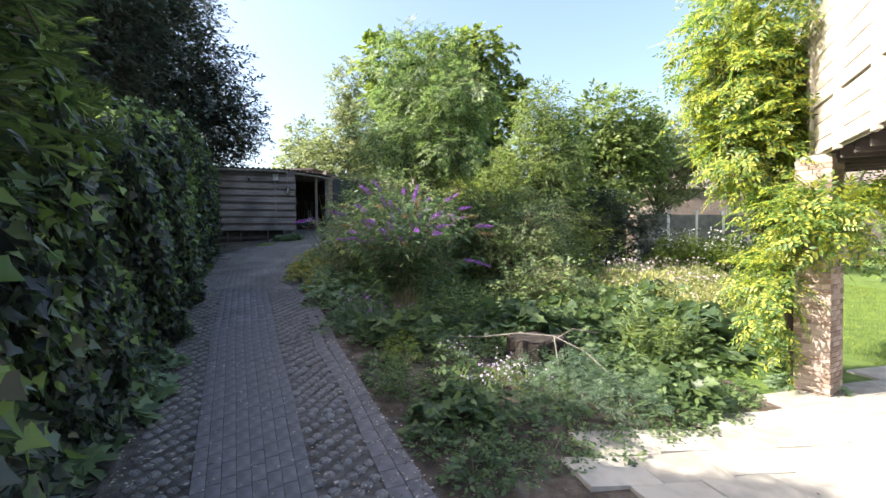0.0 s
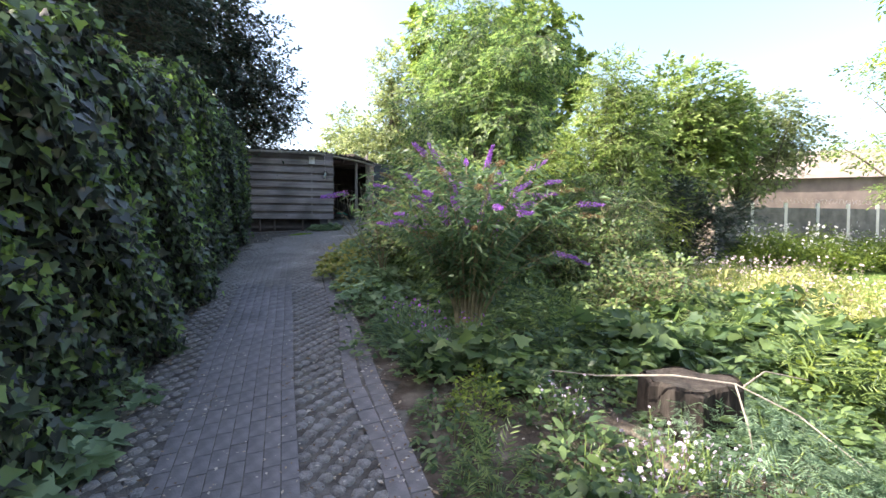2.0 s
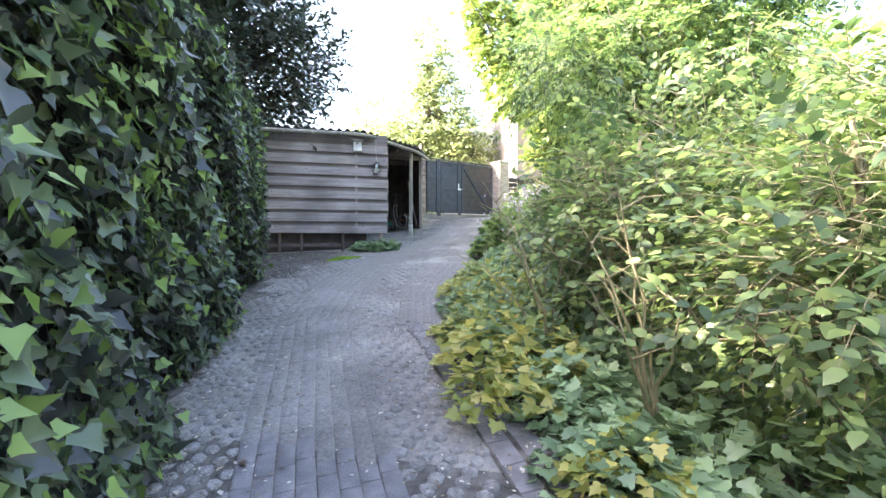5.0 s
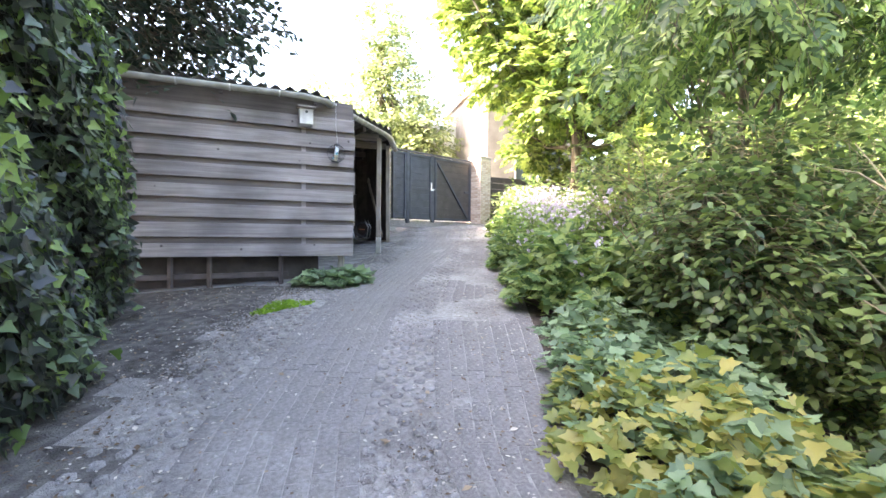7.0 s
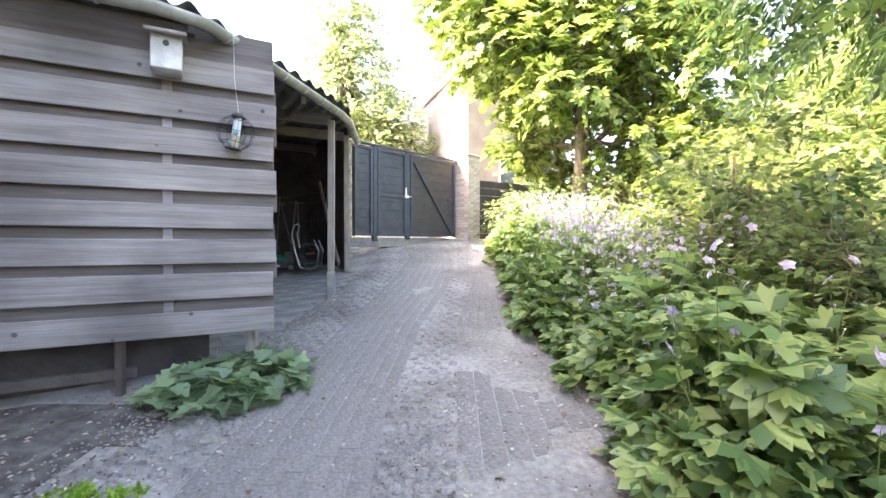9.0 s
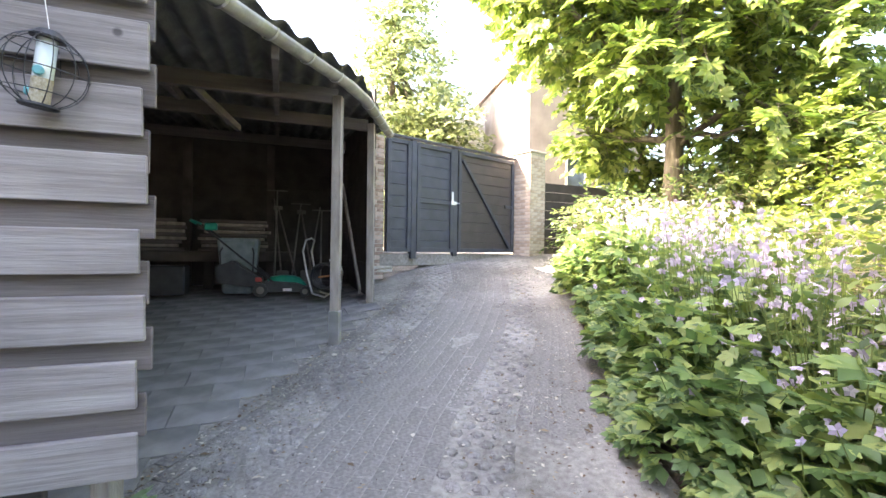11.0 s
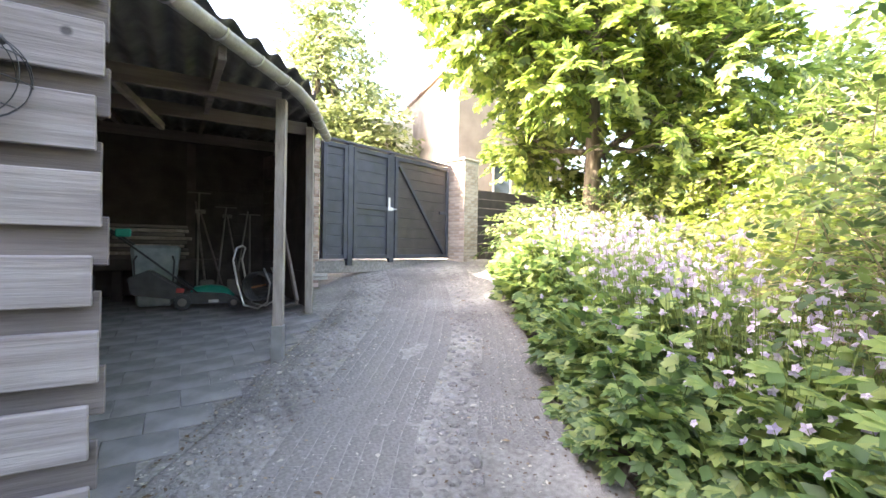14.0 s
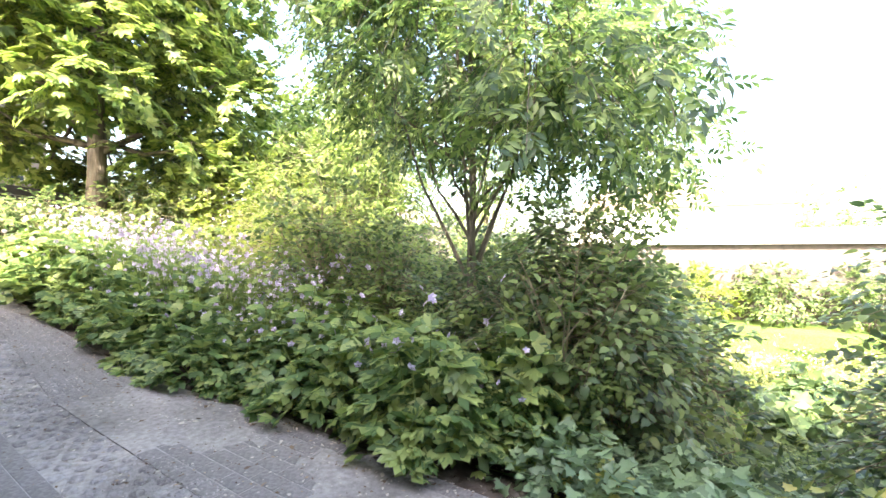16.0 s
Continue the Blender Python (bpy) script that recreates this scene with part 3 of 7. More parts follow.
def blobs(rng, n, lobes, clump=0.25, per=8, shell=0.75):
    """Points in clumps over a union of ellipsoids (x, y, z, rx, ry, rz), mostly near their skins, and the way outwards."""
    lb = np.array(lobes, dtype=float)
    w = (lb[:, 3] * lb[:, 4] + lb[:, 4] * lb[:, 5] + lb[:, 3] * lb[:, 5])
    m = max(1, n // per)
    k = rng.choice(len(lb), m, p=w / w.sum())
    d = rng.normal(size=(m, 3))
    d /= np.linalg.norm(d, axis=1)[:, None]
    r = shell + (1.08 - shell) * rng.random(m) ** 0.6
    r = np.where(rng.random(m) < 0.15, rng.random(m) * shell, r)
    r = r * (1 + 0.13 * np.sin(d[:, 0] * 5 + k) * np.cos(d[:, 1] * 4 + d[:, 2] * 6))
    c = lb[k, :3] + d * lb[k, 3:] * r[:, None]
    c = np.repeat(c, per, axis=0)
    o = np.repeat(d, per, axis=0)
    c = c + rng.normal(size=c.shape) * clump * 0.5
    return c, o


def sprays(rng, n, lobes, length, per, droop, shell=0.6):
    """Leaves set along both sides of short twigs that point outwards from uneven lobes, in tiers with gaps between."""
    m = max(1, n // per)
    C, O = blobs(rng, m, lobes, 0.0, 1, shell)
    d = O + rng.normal(size=C.shape) * 0.45
    d[:, 2] = d[:, 2] * 0.6 + 0.1 - droop * 0.7
    d /= np.linalg.norm(d, axis=1)[:, None]
    side = np.cross(d, np.tile([0, 0, 1.0], (m, 1)) + rng.normal(size=C.shape) * 0.3)
    side /= np.linalg.norm(side, axis=1)[:, None]
    L = length * rng.uniform(0.6, 1.4, m)
    t = np.tile((np.arange(per) + 0.5) / per, m)
    k = np.repeat(np.arange(m), per)
    sg = np.where(np.tile(np.arange(per), m) % 2 == 0, 1.0, -1.0)
    P = C[k] + d[k] * (L[k] * (t - 0.4))[:, None] + rng.normal(size=(m * per, 3)) * 0.04 * length
    P[:, 2] -= droop * L[k] * t * t * 0.6
    T = d[k] * 0.7 + side[k] * (sg * (1.0 - 0.5 * t))[:, None] + rng.normal(size=P.shape) * 0.22
    T[:, 2] -= droop * 0.5
    T /= np.linalg.norm(T, axis=1)[:, None]
    up = np.cross(side[k], d[k])
    up *= np.where(up[:, 2] < 0, -1, 1)[:, None]
    up = up + O[k] * 0.35 + rng.normal(size=P.shape) * 0.22
    y = np.cross(up, T)
    y /= np.linalg.norm(y, axis=1)[:, None] + 1e-9
    tips = [C - d * (L * 0.9)[:, None], C, C + d * (L * 0.6)[:, None] - np.array([0, 0, 1.0]) * (droop * L * 0.6)[:, None]]
    return P, np.stack([T, y, np.cross(T, y)], axis=2), tips


def twig_mesh(name, tips, r, material, parent):
    """Thin three-sided twigs, one along every spray."""
    m = len(tips[0])
    V = np.zeros((m, 3, 3, 3))
    for i, p in enumerate(tips):
        rr = r * (1.0, 0.7, 0.25)[i]
        for j in range(3):
            a = 2 * math.pi * j / 3
            V[:, i, j] = p + np.array([math.cos(a) * rr, math.sin(a) * rr, 0.6 * rr * math.sin(a + 1)])
    f = np.array([(3 * i + j, 3 * i + (j + 1) % 3, 3 * i + 3 + (j + 1) % 3, 3 * i + 3 + j) for i in (0, 1) for j in range(3)])
    F = f[None] + (np.arange(m) * 9)[:, None, None]
    return mesh_np(name, V.reshape(-1, 3), F.reshape(-1, 4), material, parent)


def limbs(rng, base, top, r0, ends, n=7):
    """A tapered trunk and limbs to given ends."""
    bm = bmesh.new()
    base, top = Vector(base), Vector(top)
    pts, rad = [], []
    for i in range(7):
        f = i / 6
        q = base.lerp(top, f) + Vector((rng.normal() * 0.03, rng.normal() * 0.03, 0)) * (1 + f) * r0 * 6 * min(1, f * 3)
        pts.append(q)
        rad.append(r0 * (1.25 if i == 0 else 1) * (1 - 0.72 * f))
    tube(bm, pts, rad, n)
    for e in ends:
        f = rng.uniform(0.35, 0.95)
        s = base.lerp(top, f)
        e = Vector(e)
        mid = s.lerp(e, 0.5) + Vector((rng.normal() * 0.15, rng.normal() * 0.15, -0.1 * (e - s).length))
        r = r0 * (1 - 0.72 * f) * 0.5
        tube(bm, [s, s.lerp(mid, 0.5) + Vector((0, 0, 0.04)), mid, mid.lerp(e, 0.5) + Vector((0, 0, 0.05)), e], [r, r * 0.8, r * 0.6, r * 0.4, r * 0.15], 5, False)
    return bm


def tree(name, x, y, h, r0, lobes, leaf, size, n, material, label, seed, top=None, per=8, clump=0.45, limb=14, droop=0.3, bark=None, category="tree"):
    """A tree: tapered trunk with limbs, and a crown of single leaves over uneven lobes (relative to the foot)."""
    rng = np.random.default_rng(seed)
    z = ground(x, y) - 0.05
    ob = tagged(empty(name, x, y, z), label, category)
    lb = [(a, b, c, d, e, f) for a, b, c, d, e, f in lobes]
    P, Rm, tips = sprays(rng, n, lb, clump * 1.5, per, droop)
    keep = P[:, 2] > 0.15
    P, Rm = P[keep], Rm[keep]
    ends = P[rng.choice(len(P), limb)]
    t = top or (0, 0, h * 0.8)
    part("trunk", limbs(rng, (0, 0, 0), t, r0, ends), bark or M["bark"], ob, smooth=True)
    S = size * rng.uniform(0.65, 1.2, len(P))
    leaf_mesh("crown", leaf, P, Rm, S, material, ob)
    if abs(x) < 14 and y < 30:
        ok = tips[0][:, 2] > 0.1
        twig_mesh("twig", [q[ok] for q in tips], 0.004 + 0.006 * clump, bark or M["bark"], ob)["kind"] = "stuff"
    return ob


# ---- ground ----
RAMP = [(-30, -0.6), (-6, -0.55), (-1, -0.47), (2.5, -0.25), (4, -0.09), (5, 0.0), (6.3, 0.17), (8, 0.45), (10, 0.79), (11.6, 1.04), (12.5, 1.14), (15.5, 1.44), (16.3, 1.54), (18.3, 1.86), (20.3, 2.22), (22.3, 2.5), (30, 2.6), (60, 2.6)]
LANE_L = [(-5, 3.7), (-2, 1.75), (1.5, -0.39), (2.6, -1.11), (4.3, -2.2), (4.9, -2.6), (5.94, -3.2), (7.85, -4.35), (9.56, -5.27), (10.7, -5.57), (12.4, -5.75), (13.6, -5.82), (15.2, -5.74), (16.3, -5.66), (18.2, -5.42), (19.7, -5.33), (21.2, -5.6)]
LANE_R = [(-5, 4.6), (-2, 2.65), (1.58, 0.47), (3.06, -0.41), (4.24, -1.15), (5.23, -1.75), (5.87, -2.13), (7.43, -3.09), (8.96, -3.98), (9.51, -4.3), (10.78, -4.66), (12.66, -4.87), (14.1, -4.95), (16.1, -4.85), (17.66, -4.57), (18.8, -4.48), (20.15, -4.55), (21.7, -4.9)]
PAVE_R = [(-5, 5.1), (-2, 3.15), (1.62, 0.94), (3.34, -0.04), (4.44, -0.8), (5.85, -1.5), (7.11, -2.31), (9.2, -3.56), (9.57, -3.85), (10.83, -4.24), (13.0, -4.52), (16.1, -4.47), (18, -4.2), (22, -4.2)]
BED = [(-5, 5.4), (-2, 3.45), (1.66, 1.24), (3.36, 0.22), (4.78, -0.6), (7.2, -2.0), (9.2, -3.1), (10.5, -3.5), (12.6, -3.5), (14.85, -3.6), (16.4, -3.8), (18.5, -3.75), (20, -3.6), (22, -3.6), (40, -3.6)]


def along(table, y):
    return float(np.interp(y, [a for a, b in table], [b for a, b in table]))


def ground(x, y):
    """The height of the ground: a ramp up the drive, a bank down to the low lawn."""
    p = along(RAMP, y)
    e = along(BED, y)
    w = max(5.0, 2.2 + max(0, p + 0.6) * 1.9)
    f = min(1, max(0, (x - e) / w))
    f = f * f * (3 - 2 * f)
    z = p + (-0.6 - p) * f
    s = min(1, max(0, (-6.1 - x) / 0.9)) * min(1, max(0, (y - 14.5) / 1.5)) * min(1, max(0, (22.5 - y) / 1.0))
    z = z * (1 - s) + (1.42 + (y - 14.8) * 0.1) * s
    if -1 < x - e < 8 and y < 12:
        z += 0.03 * math.sin(x * 3.1 + y) * math.cos(y * 2.7) * min(1, f * 6) * (1 - f)
    return z


def build_ground():
    xs = np.unique(np.concatenate([np.arange(-14, 14, 0.25), np.linspace(-140, -14, 12), np.linspace(14, 160, 14)]))
    ys = np.unique(np.concatenate([np.arange(-6, 26, 0.25), np.linspace(-120, -6, 12), np.linspace(26, 180, 16)]))
    V = np.array([(x, y, ground(x, y) - ((0.011 if x < along(BED, y) else 0.014) if y > 7.5 else 0.02)) for y in ys for x in xs])
    nx = len(xs)
    F = [(j * nx + i, j * nx + i + 1, (j + 1) * nx + i + 1, (j + 1) * nx + i) for j in range(len(ys) - 1) for i in range(nx - 1)]
    ob = mesh_np("ground", V, F, M["soil"], smooth=True)
    ob.data.materials.append(M["lawn"])
    ob.data.materials.append(M["sand"])
    ob.data.materials.append(M["grit"])
    idx = np.zeros(len(F), dtype=np.int32)
    c = V[np.array(F)].mean(axis=1)
    for k, (x, y, z) in enumerate(c):
        if x > along(BED, y) + 5.5 and y > 3:
            idx[k] = 1
        elif x < along(BED, y) and y > -6 and x > -13:
            idx[k] = 2 if y > 7.5 and not (x < along(LANE_L, y) - 0.62 - 0.16 * math.sin(y * 5.3) - 0.1 * math.sin(y * 13.1) and y < 14.3) else 3
        if abs(x) > 40 or abs(y) > 45:
            idx[k] = 1
    ob.data.polygons.foreach_set("material_index", idx)
    tagged(ob, "garden ground of bare soil, mown lawn and sandy grit on a slope", "ground", kind="structure")


build_ground()


def lane_point(L, R, y, f):
    """A place across a lane: f 0 at its left edge, 1 at its right."""
    x = along(L, y) * (1 - f) + along(R, y) * f
    return Vector((x, y, ground(x, y)))


def lane_frames(L, R, y0, y1, step):
    """Steps of equal length along a lane's middle: y values."""
    ys = [y0]
    while ys[-1] < y1:
        y = ys[-1]
        a, b = lane_point(L, R, y, 0.5), lane_point(L, R, y + 0.1, 0.5)
        ys.append(y + step * 0.1 / (b - a).length)
    return ys


def brick_mesh(name, L, W, H, c, material):
    bm = bmesh.new()
    v = [bm.verts.new(p) for p in ((-L / 2, -W / 2, -H), (L / 2, -W / 2, -H), (L / 2, W / 2, -H), (-L / 2, W / 2, -H), (-L / 2, -W / 2, -c), (L / 2, -W / 2, -c), (L / 2, W / 2, -c), (-L / 2, W / 2, -c), (-L / 2 + c, -W / 2 + c, 0), (L / 2 - c, -W / 2 + c, 0), (L / 2 - c, W / 2 - c, 0), (-L / 2 + c, W / 2 - c, 0))]
    for a in (0, 4):
        for k in range(4):
            q = (k + 1) % 4
            bm.faces.new((v[a + k], v[a + q], v[a + 4 + q], v[a + 4 + k]))
    bm.faces.new((v[8], v[9], v[10], v[11]))
    me = bpy.data.meshes.new(name)
    bm.to_mesh(me)
    bm.free()
    me.materials.append(material)
    return me


def lane_matrix(L, R, y, f, rng, lift=0.0):
    p = lane_point(L, R, y, f)
    q = lane_point(L, R, y + 0.15, f)
    x = (q - p).normalized()
    s = lane_point(L, R, y, f + 0.1) - p
    z = x.cross(s) * (-1 if x.cross(s).z < 0 else 1)
    z.normalize()
    yv = z.cross(x)
    m = Matrix((x, yv, z)).transposed().to_4x4()
    m.translation = p + Vector((0, 0, lift + rng.uniform(-0.0008, 0.0008)))
    return m @ pose(0, 0, 0, rng.uniform(-0.5, 0.5), rng.uniform(-0.2, 0.2), rng.uniform(-0.6, 0.6))


def brick_lane(name, L, R, rows, y0, y1, parent, near, seed, size=(0.206, 0.099, 0.06), stagger=0.5, material="clinker"):
    """Courses of clinkers laid lengthwise. Those in the stretch near are single parts, the rest is joined."""
    rng = random.Random(seed)
    me = brick_mesh("brick", *size, 0.0018 if material == "dusty" else 0.003, M[material])
    tv = np.array([v.co[:] for v in me.vertices])
    tf = [list(p.vertices) for p in me.polygons]
    V, F, single = [], [], 0
    base = lane_frames(L, R, y0, y1, size[0] + 0.006)
    for r in range(rows):
        off = rng.uniform(0, 1) if stagger is None else (r % 2) * stagger + rng.uniform(-0.1, 0.1)
        f = (r + 0.5) / rows
        for a, b in zip(base, base[1:]):
            y = a + (b - a) * off
            wid = abs(along(R, y) - along(L, y)) / rows
            m = lane_matrix(L, R, y, f, rng)
            dy = (lane_point(L, R, y + 0.1, f) - lane_point(L, R, y, f)).normalized().y
            m = m @ Matrix.Diagonal((1, min(1.35, wid * dy / (size[1] + 0.005)), 1, 1))
            if near[0] < y < near[1] and single < 300:
                ob = new("brick", me)
                ob.parent = parent
                ob.matrix_local = m
                single += 1
            else:
                k = len(V)
                mm = np.array(m)
                V.extend((tv @ mm[:3, :3].T + mm[:3, 3]).tolist())
                F.extend([[i + k for i in q] for q in tf])
    return V, F


def joined(name, V, F, material, parent=None, kind="stuff"):
    ob = mesh_np(name, V, F, material, parent)
    if kind and parent is None:
        ob["kind"] = kind
    elif kind:
        ob["kind"] = kind
    return ob


def knob_lane(L, R, y0, y1, seed, lift=0.0, big=1.0):
    """Concrete grass pavers: rows of rough knobs, offset by half, in sunken joints filled with grit."""
    rng = random.Random(seed)
    V, F = [], []
    ys = lane_frames(L, R, y0, y1, 0.1)
    for i, y in enumerate(ys):
        wid = abs(along(R, y) - along(L, y)) * 0.86
        n = max(2, round(wid / 0.128))
        for j in range(n):
            f = (j + 0.25 + 0.5 * (i % 2)) / n
            if rng.random() < 0.015:
                continue
            m = np.array(lane_matrix(L, R, y, f, rng, lift))
            a = rng.uniform(0.043, 0.047) * big
            k = len(V)
            ring = []
            for z, s in ((-0.05, 1.2), (-0.007, 1.0), (0.003, 0.74)):
                for q in range(6):
                    t = math.pi * (q + 0.5) / 3
                    e = s * a * rng.uniform(0.93, 1.07)
                    ring.append((e * math.cos(t), e * 1.05 * math.sin(t), z + rng.uniform(-0.003, 0.003)))
            V.extend((np.array(ring) @ m[:3, :3].T + m[:3, 3]).tolist())
            for b in (0, 6):
                for q in range(6):
                    w = (q + 1) % 6
                    F.append([k + b + q, k + b + w, k + b + 6 + w, k + b + 6 + q])
            F.append([k + 12, k + 13, k + 14, k + 15])
            F.append([k + 12, k + 15, k + 16, k + 17])
    return V, F


# ---- shed ----
FD = Vector((0.876, 0.482, 0)).normalized()
FN = Vector((0.482, -0.876, 0)).normalized()
CORNER = Vector((-5.93, 14.80, 0))
BEND = Vector((-6.33, 14.38, 0))


def uv(u, v, z=0.0):
    """A place by the shed's own axes: u along the front, v back from the gutter's bend."""
    p = BEND + FD * u - FN * v
    return Vector((p.x, p.y, z))


def roof_z(v):
    return 3.93 + 0.09 * v


shed = tagged(empty("shed", -7.5, 16.5, 1.5), "open timber lean-to shed with weathered horizontal boards under a corrugated roof", "shed")


def child(name, bm, material, parent, label="", smooth=False):
    """As part(), for shapes given in the world's places."""
    ob = part(name, bm, material, None, label, smooth)
    ob.parent = parent
    ob.matrix_parent_inverse = parent.matrix_world.inverted()
    return ob


bpy.context.view_layer.update()


def build_shed():
    rng = random.Random(4)
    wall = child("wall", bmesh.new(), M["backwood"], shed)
    LEN = 5.2
    for i in range(8):
        z = 1.72 + 0.2575 * i
        bm = bmesh.new()
        o = CORNER + FN * 0.05
        e = rng.uniform(-0.015, 0.02)
        m, L = frame_to(o - FD * LEN + Vector((0, 0, z + 0.09)), o + FD * e + Vector((0, 0, z + 0.09 + rng.uniform(-0.006, 0.006))))
        vs = box(bm, (0, -0.013, -0.09), (L, 0.013, 0.085 + rng.uniform(-0.01, 0.012)), 0.004, m @ pose(0, 0, 0, 5, 0, 0))
        child("front_board", bm, M["oldwood"], shed)
        # back board: shade behind the front boards is put into its colour
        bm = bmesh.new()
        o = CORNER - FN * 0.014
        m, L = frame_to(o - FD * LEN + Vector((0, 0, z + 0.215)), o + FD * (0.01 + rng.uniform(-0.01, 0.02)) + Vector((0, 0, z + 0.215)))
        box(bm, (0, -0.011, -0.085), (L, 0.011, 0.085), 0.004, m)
        child("back_board", bm, M["backwood"], shed, "recessed board of the same wood, painted darker for shade")
    # batten seen between the boards, and the framing posts
    for d, w in ((0.705, 0.06), (2.9, 0.06)):
        for i in range(7):
            bm = bmesh.new()
            p = CORNER - FD * d + FN * 0.014
            z = 1.72 + 0.2575 * i + 0.16
            bar(bm, (p.x, p.y, z), (p.x, p.y, z + 0.105), 0.018, w, 0.002, up=tuple(FD))
            child("batten", bm, M["oldwood"], shed)
    # fascia over the boards; below, a near-black board paints the gap's shade, and sills
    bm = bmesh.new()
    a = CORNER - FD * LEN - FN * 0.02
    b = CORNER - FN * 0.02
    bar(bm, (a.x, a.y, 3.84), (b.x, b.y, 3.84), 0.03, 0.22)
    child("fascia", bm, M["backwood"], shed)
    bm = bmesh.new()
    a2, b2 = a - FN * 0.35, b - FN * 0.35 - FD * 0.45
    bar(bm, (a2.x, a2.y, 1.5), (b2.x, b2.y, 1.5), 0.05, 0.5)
    child("base_wall", bm, M["blackwood"], shed, "near-black board painting the shaded gap under the boards")
    bm = bmesh.new()
    a3, b3 = a - FN * 0.1, b - FN * 0.1 - FD * 0.9
    bar(bm, (a3.x, a3.y, 1.42), (b3.x, b3.y, 1.46), 0.06, 0.07)
    child("sill", bm, M["darkwood"], shed)
    for d in (1.0, 1.9, 2.35, 3.2, 4.2):
        bm = bmesh.new()
        p = CORNER - FD * d - FN * 0.08
        bar(bm, (p.x, p.y, 1.3), (p.x, p.y, 1.8), 0.05, 0.05, up=(1, 0, 0))
        child("post", bm, M["darkwood"], shed)
    # corner post and the side posts
    for (x0, y0, z0), (x1, y1, z1), w in (((-6.12, 14.83, 1.35), (-6.12, 14.83, 3.85), 0.08), ((-6.14, 17.24, 1.9), (-6.12, 17.2, 4.0), 0.085), ((-6.26, 18.68, 1.9), (-6.26, 18.64, 4.15), 0.085)):
        bm = bmesh.new()
        bar(bm, (x0, y0, z0), (x1, y1, z1), w, w, 0.004, up=(1, 0.1, 0))
        child("post", bm, M["beam"], shed, "grey weathered square post")
    bm = bmesh.new()
    bar(bm, (-6.14, 17.245, 1.6), (-6.14, 17.24, 2.0), 0.098, 0.098, 0.004, up=(1, 0.1, 0))
    child("post_shoe", bm, M["steel"], shed, "weathered zinc sleeve at the foot of the post")
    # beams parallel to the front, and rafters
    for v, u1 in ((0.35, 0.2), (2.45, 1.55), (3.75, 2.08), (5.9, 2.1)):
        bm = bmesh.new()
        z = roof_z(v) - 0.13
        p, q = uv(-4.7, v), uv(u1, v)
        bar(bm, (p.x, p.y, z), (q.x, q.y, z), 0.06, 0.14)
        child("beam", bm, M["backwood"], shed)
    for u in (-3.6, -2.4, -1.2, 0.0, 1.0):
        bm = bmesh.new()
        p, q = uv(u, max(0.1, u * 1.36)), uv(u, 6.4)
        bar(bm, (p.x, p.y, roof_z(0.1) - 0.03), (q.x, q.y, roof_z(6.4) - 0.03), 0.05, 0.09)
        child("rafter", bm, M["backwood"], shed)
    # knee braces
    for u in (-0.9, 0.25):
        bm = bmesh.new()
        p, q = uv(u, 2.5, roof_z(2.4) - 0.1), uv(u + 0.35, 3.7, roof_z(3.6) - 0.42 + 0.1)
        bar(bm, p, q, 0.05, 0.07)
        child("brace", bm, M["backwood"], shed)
    # back and end walls of boards, near-black for the inner shade, posts before them
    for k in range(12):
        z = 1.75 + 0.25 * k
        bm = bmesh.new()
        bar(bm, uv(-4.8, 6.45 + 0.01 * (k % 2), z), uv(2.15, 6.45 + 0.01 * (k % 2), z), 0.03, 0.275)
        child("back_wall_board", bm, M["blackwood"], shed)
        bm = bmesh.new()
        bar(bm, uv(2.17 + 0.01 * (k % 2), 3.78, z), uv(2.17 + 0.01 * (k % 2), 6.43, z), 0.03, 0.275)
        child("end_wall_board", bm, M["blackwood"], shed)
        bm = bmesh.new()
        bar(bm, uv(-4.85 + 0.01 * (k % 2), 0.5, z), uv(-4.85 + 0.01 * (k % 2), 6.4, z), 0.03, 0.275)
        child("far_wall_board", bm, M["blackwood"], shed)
    for u in (-3.4, -1.75, -0.35, 0.9):
        bm = bmesh.new()
        p = uv(u, 6.3)
        bar(bm, (p.x, p.y, 1.7), (p.x, p.y, 4.3), 0.16, 0.12, up=tuple(FD))
        child("post", bm, M["darkwood"], shed)
    # strip of lapped boards seen edge on beyond the second post
    for k in range(10):
        bm = bmesh.new()
        z = 1.93 + 0.235 * k
        bar(bm, (-6.28, 18.78, z), (-6.58, 19.8, z + 0.01), 0.03 + 0.02 * (k % 2), 0.225)
        child("side_board", bm, M["oldwood"], shed)
    # corrugated roof
    us = np.arange(-4.95, 2.55, 0.177 / 8)
    V, F = [], []
    nv = 5
    for u in us:
        lo = -0.1 if u < 0 else (u * 2.36 / 1.74 - 0.1 if u < 1.74 else 2.26 + (u - 1.74) * 2.9)
        for side in (0, 1):
            for j in range(nv):
                v = lo + (6.6 - lo) * j / (nv - 1)
                p = uv(u, v)
                V.append((p.x, p.y, roof_z(v) + 0.045 + 0.027 * math.cos(2 * math.pi * u / 0.177) + 0.008 * side))
    for i in range(len(us) - 1):
        a, b = i * 2 * nv, (i + 1) * 2 * nv
        for j in range(nv - 1):
            F.append((a + j, b + j, b + j + 1, a + j + 1))
            F.append((a + nv + j, a + nv + j + 1, b + nv + j + 1, b + nv + j))
        F.append((a, a + nv, b + nv, b))
    ob = mesh_np("roof", V, F, M["roof"], None, True)
    ob.parent = shed
    ob.matrix_parent_inverse = shed.matrix_world.inverted()
    ob["label"] = "grey corrugated fibre-cement roof with mossy edge"
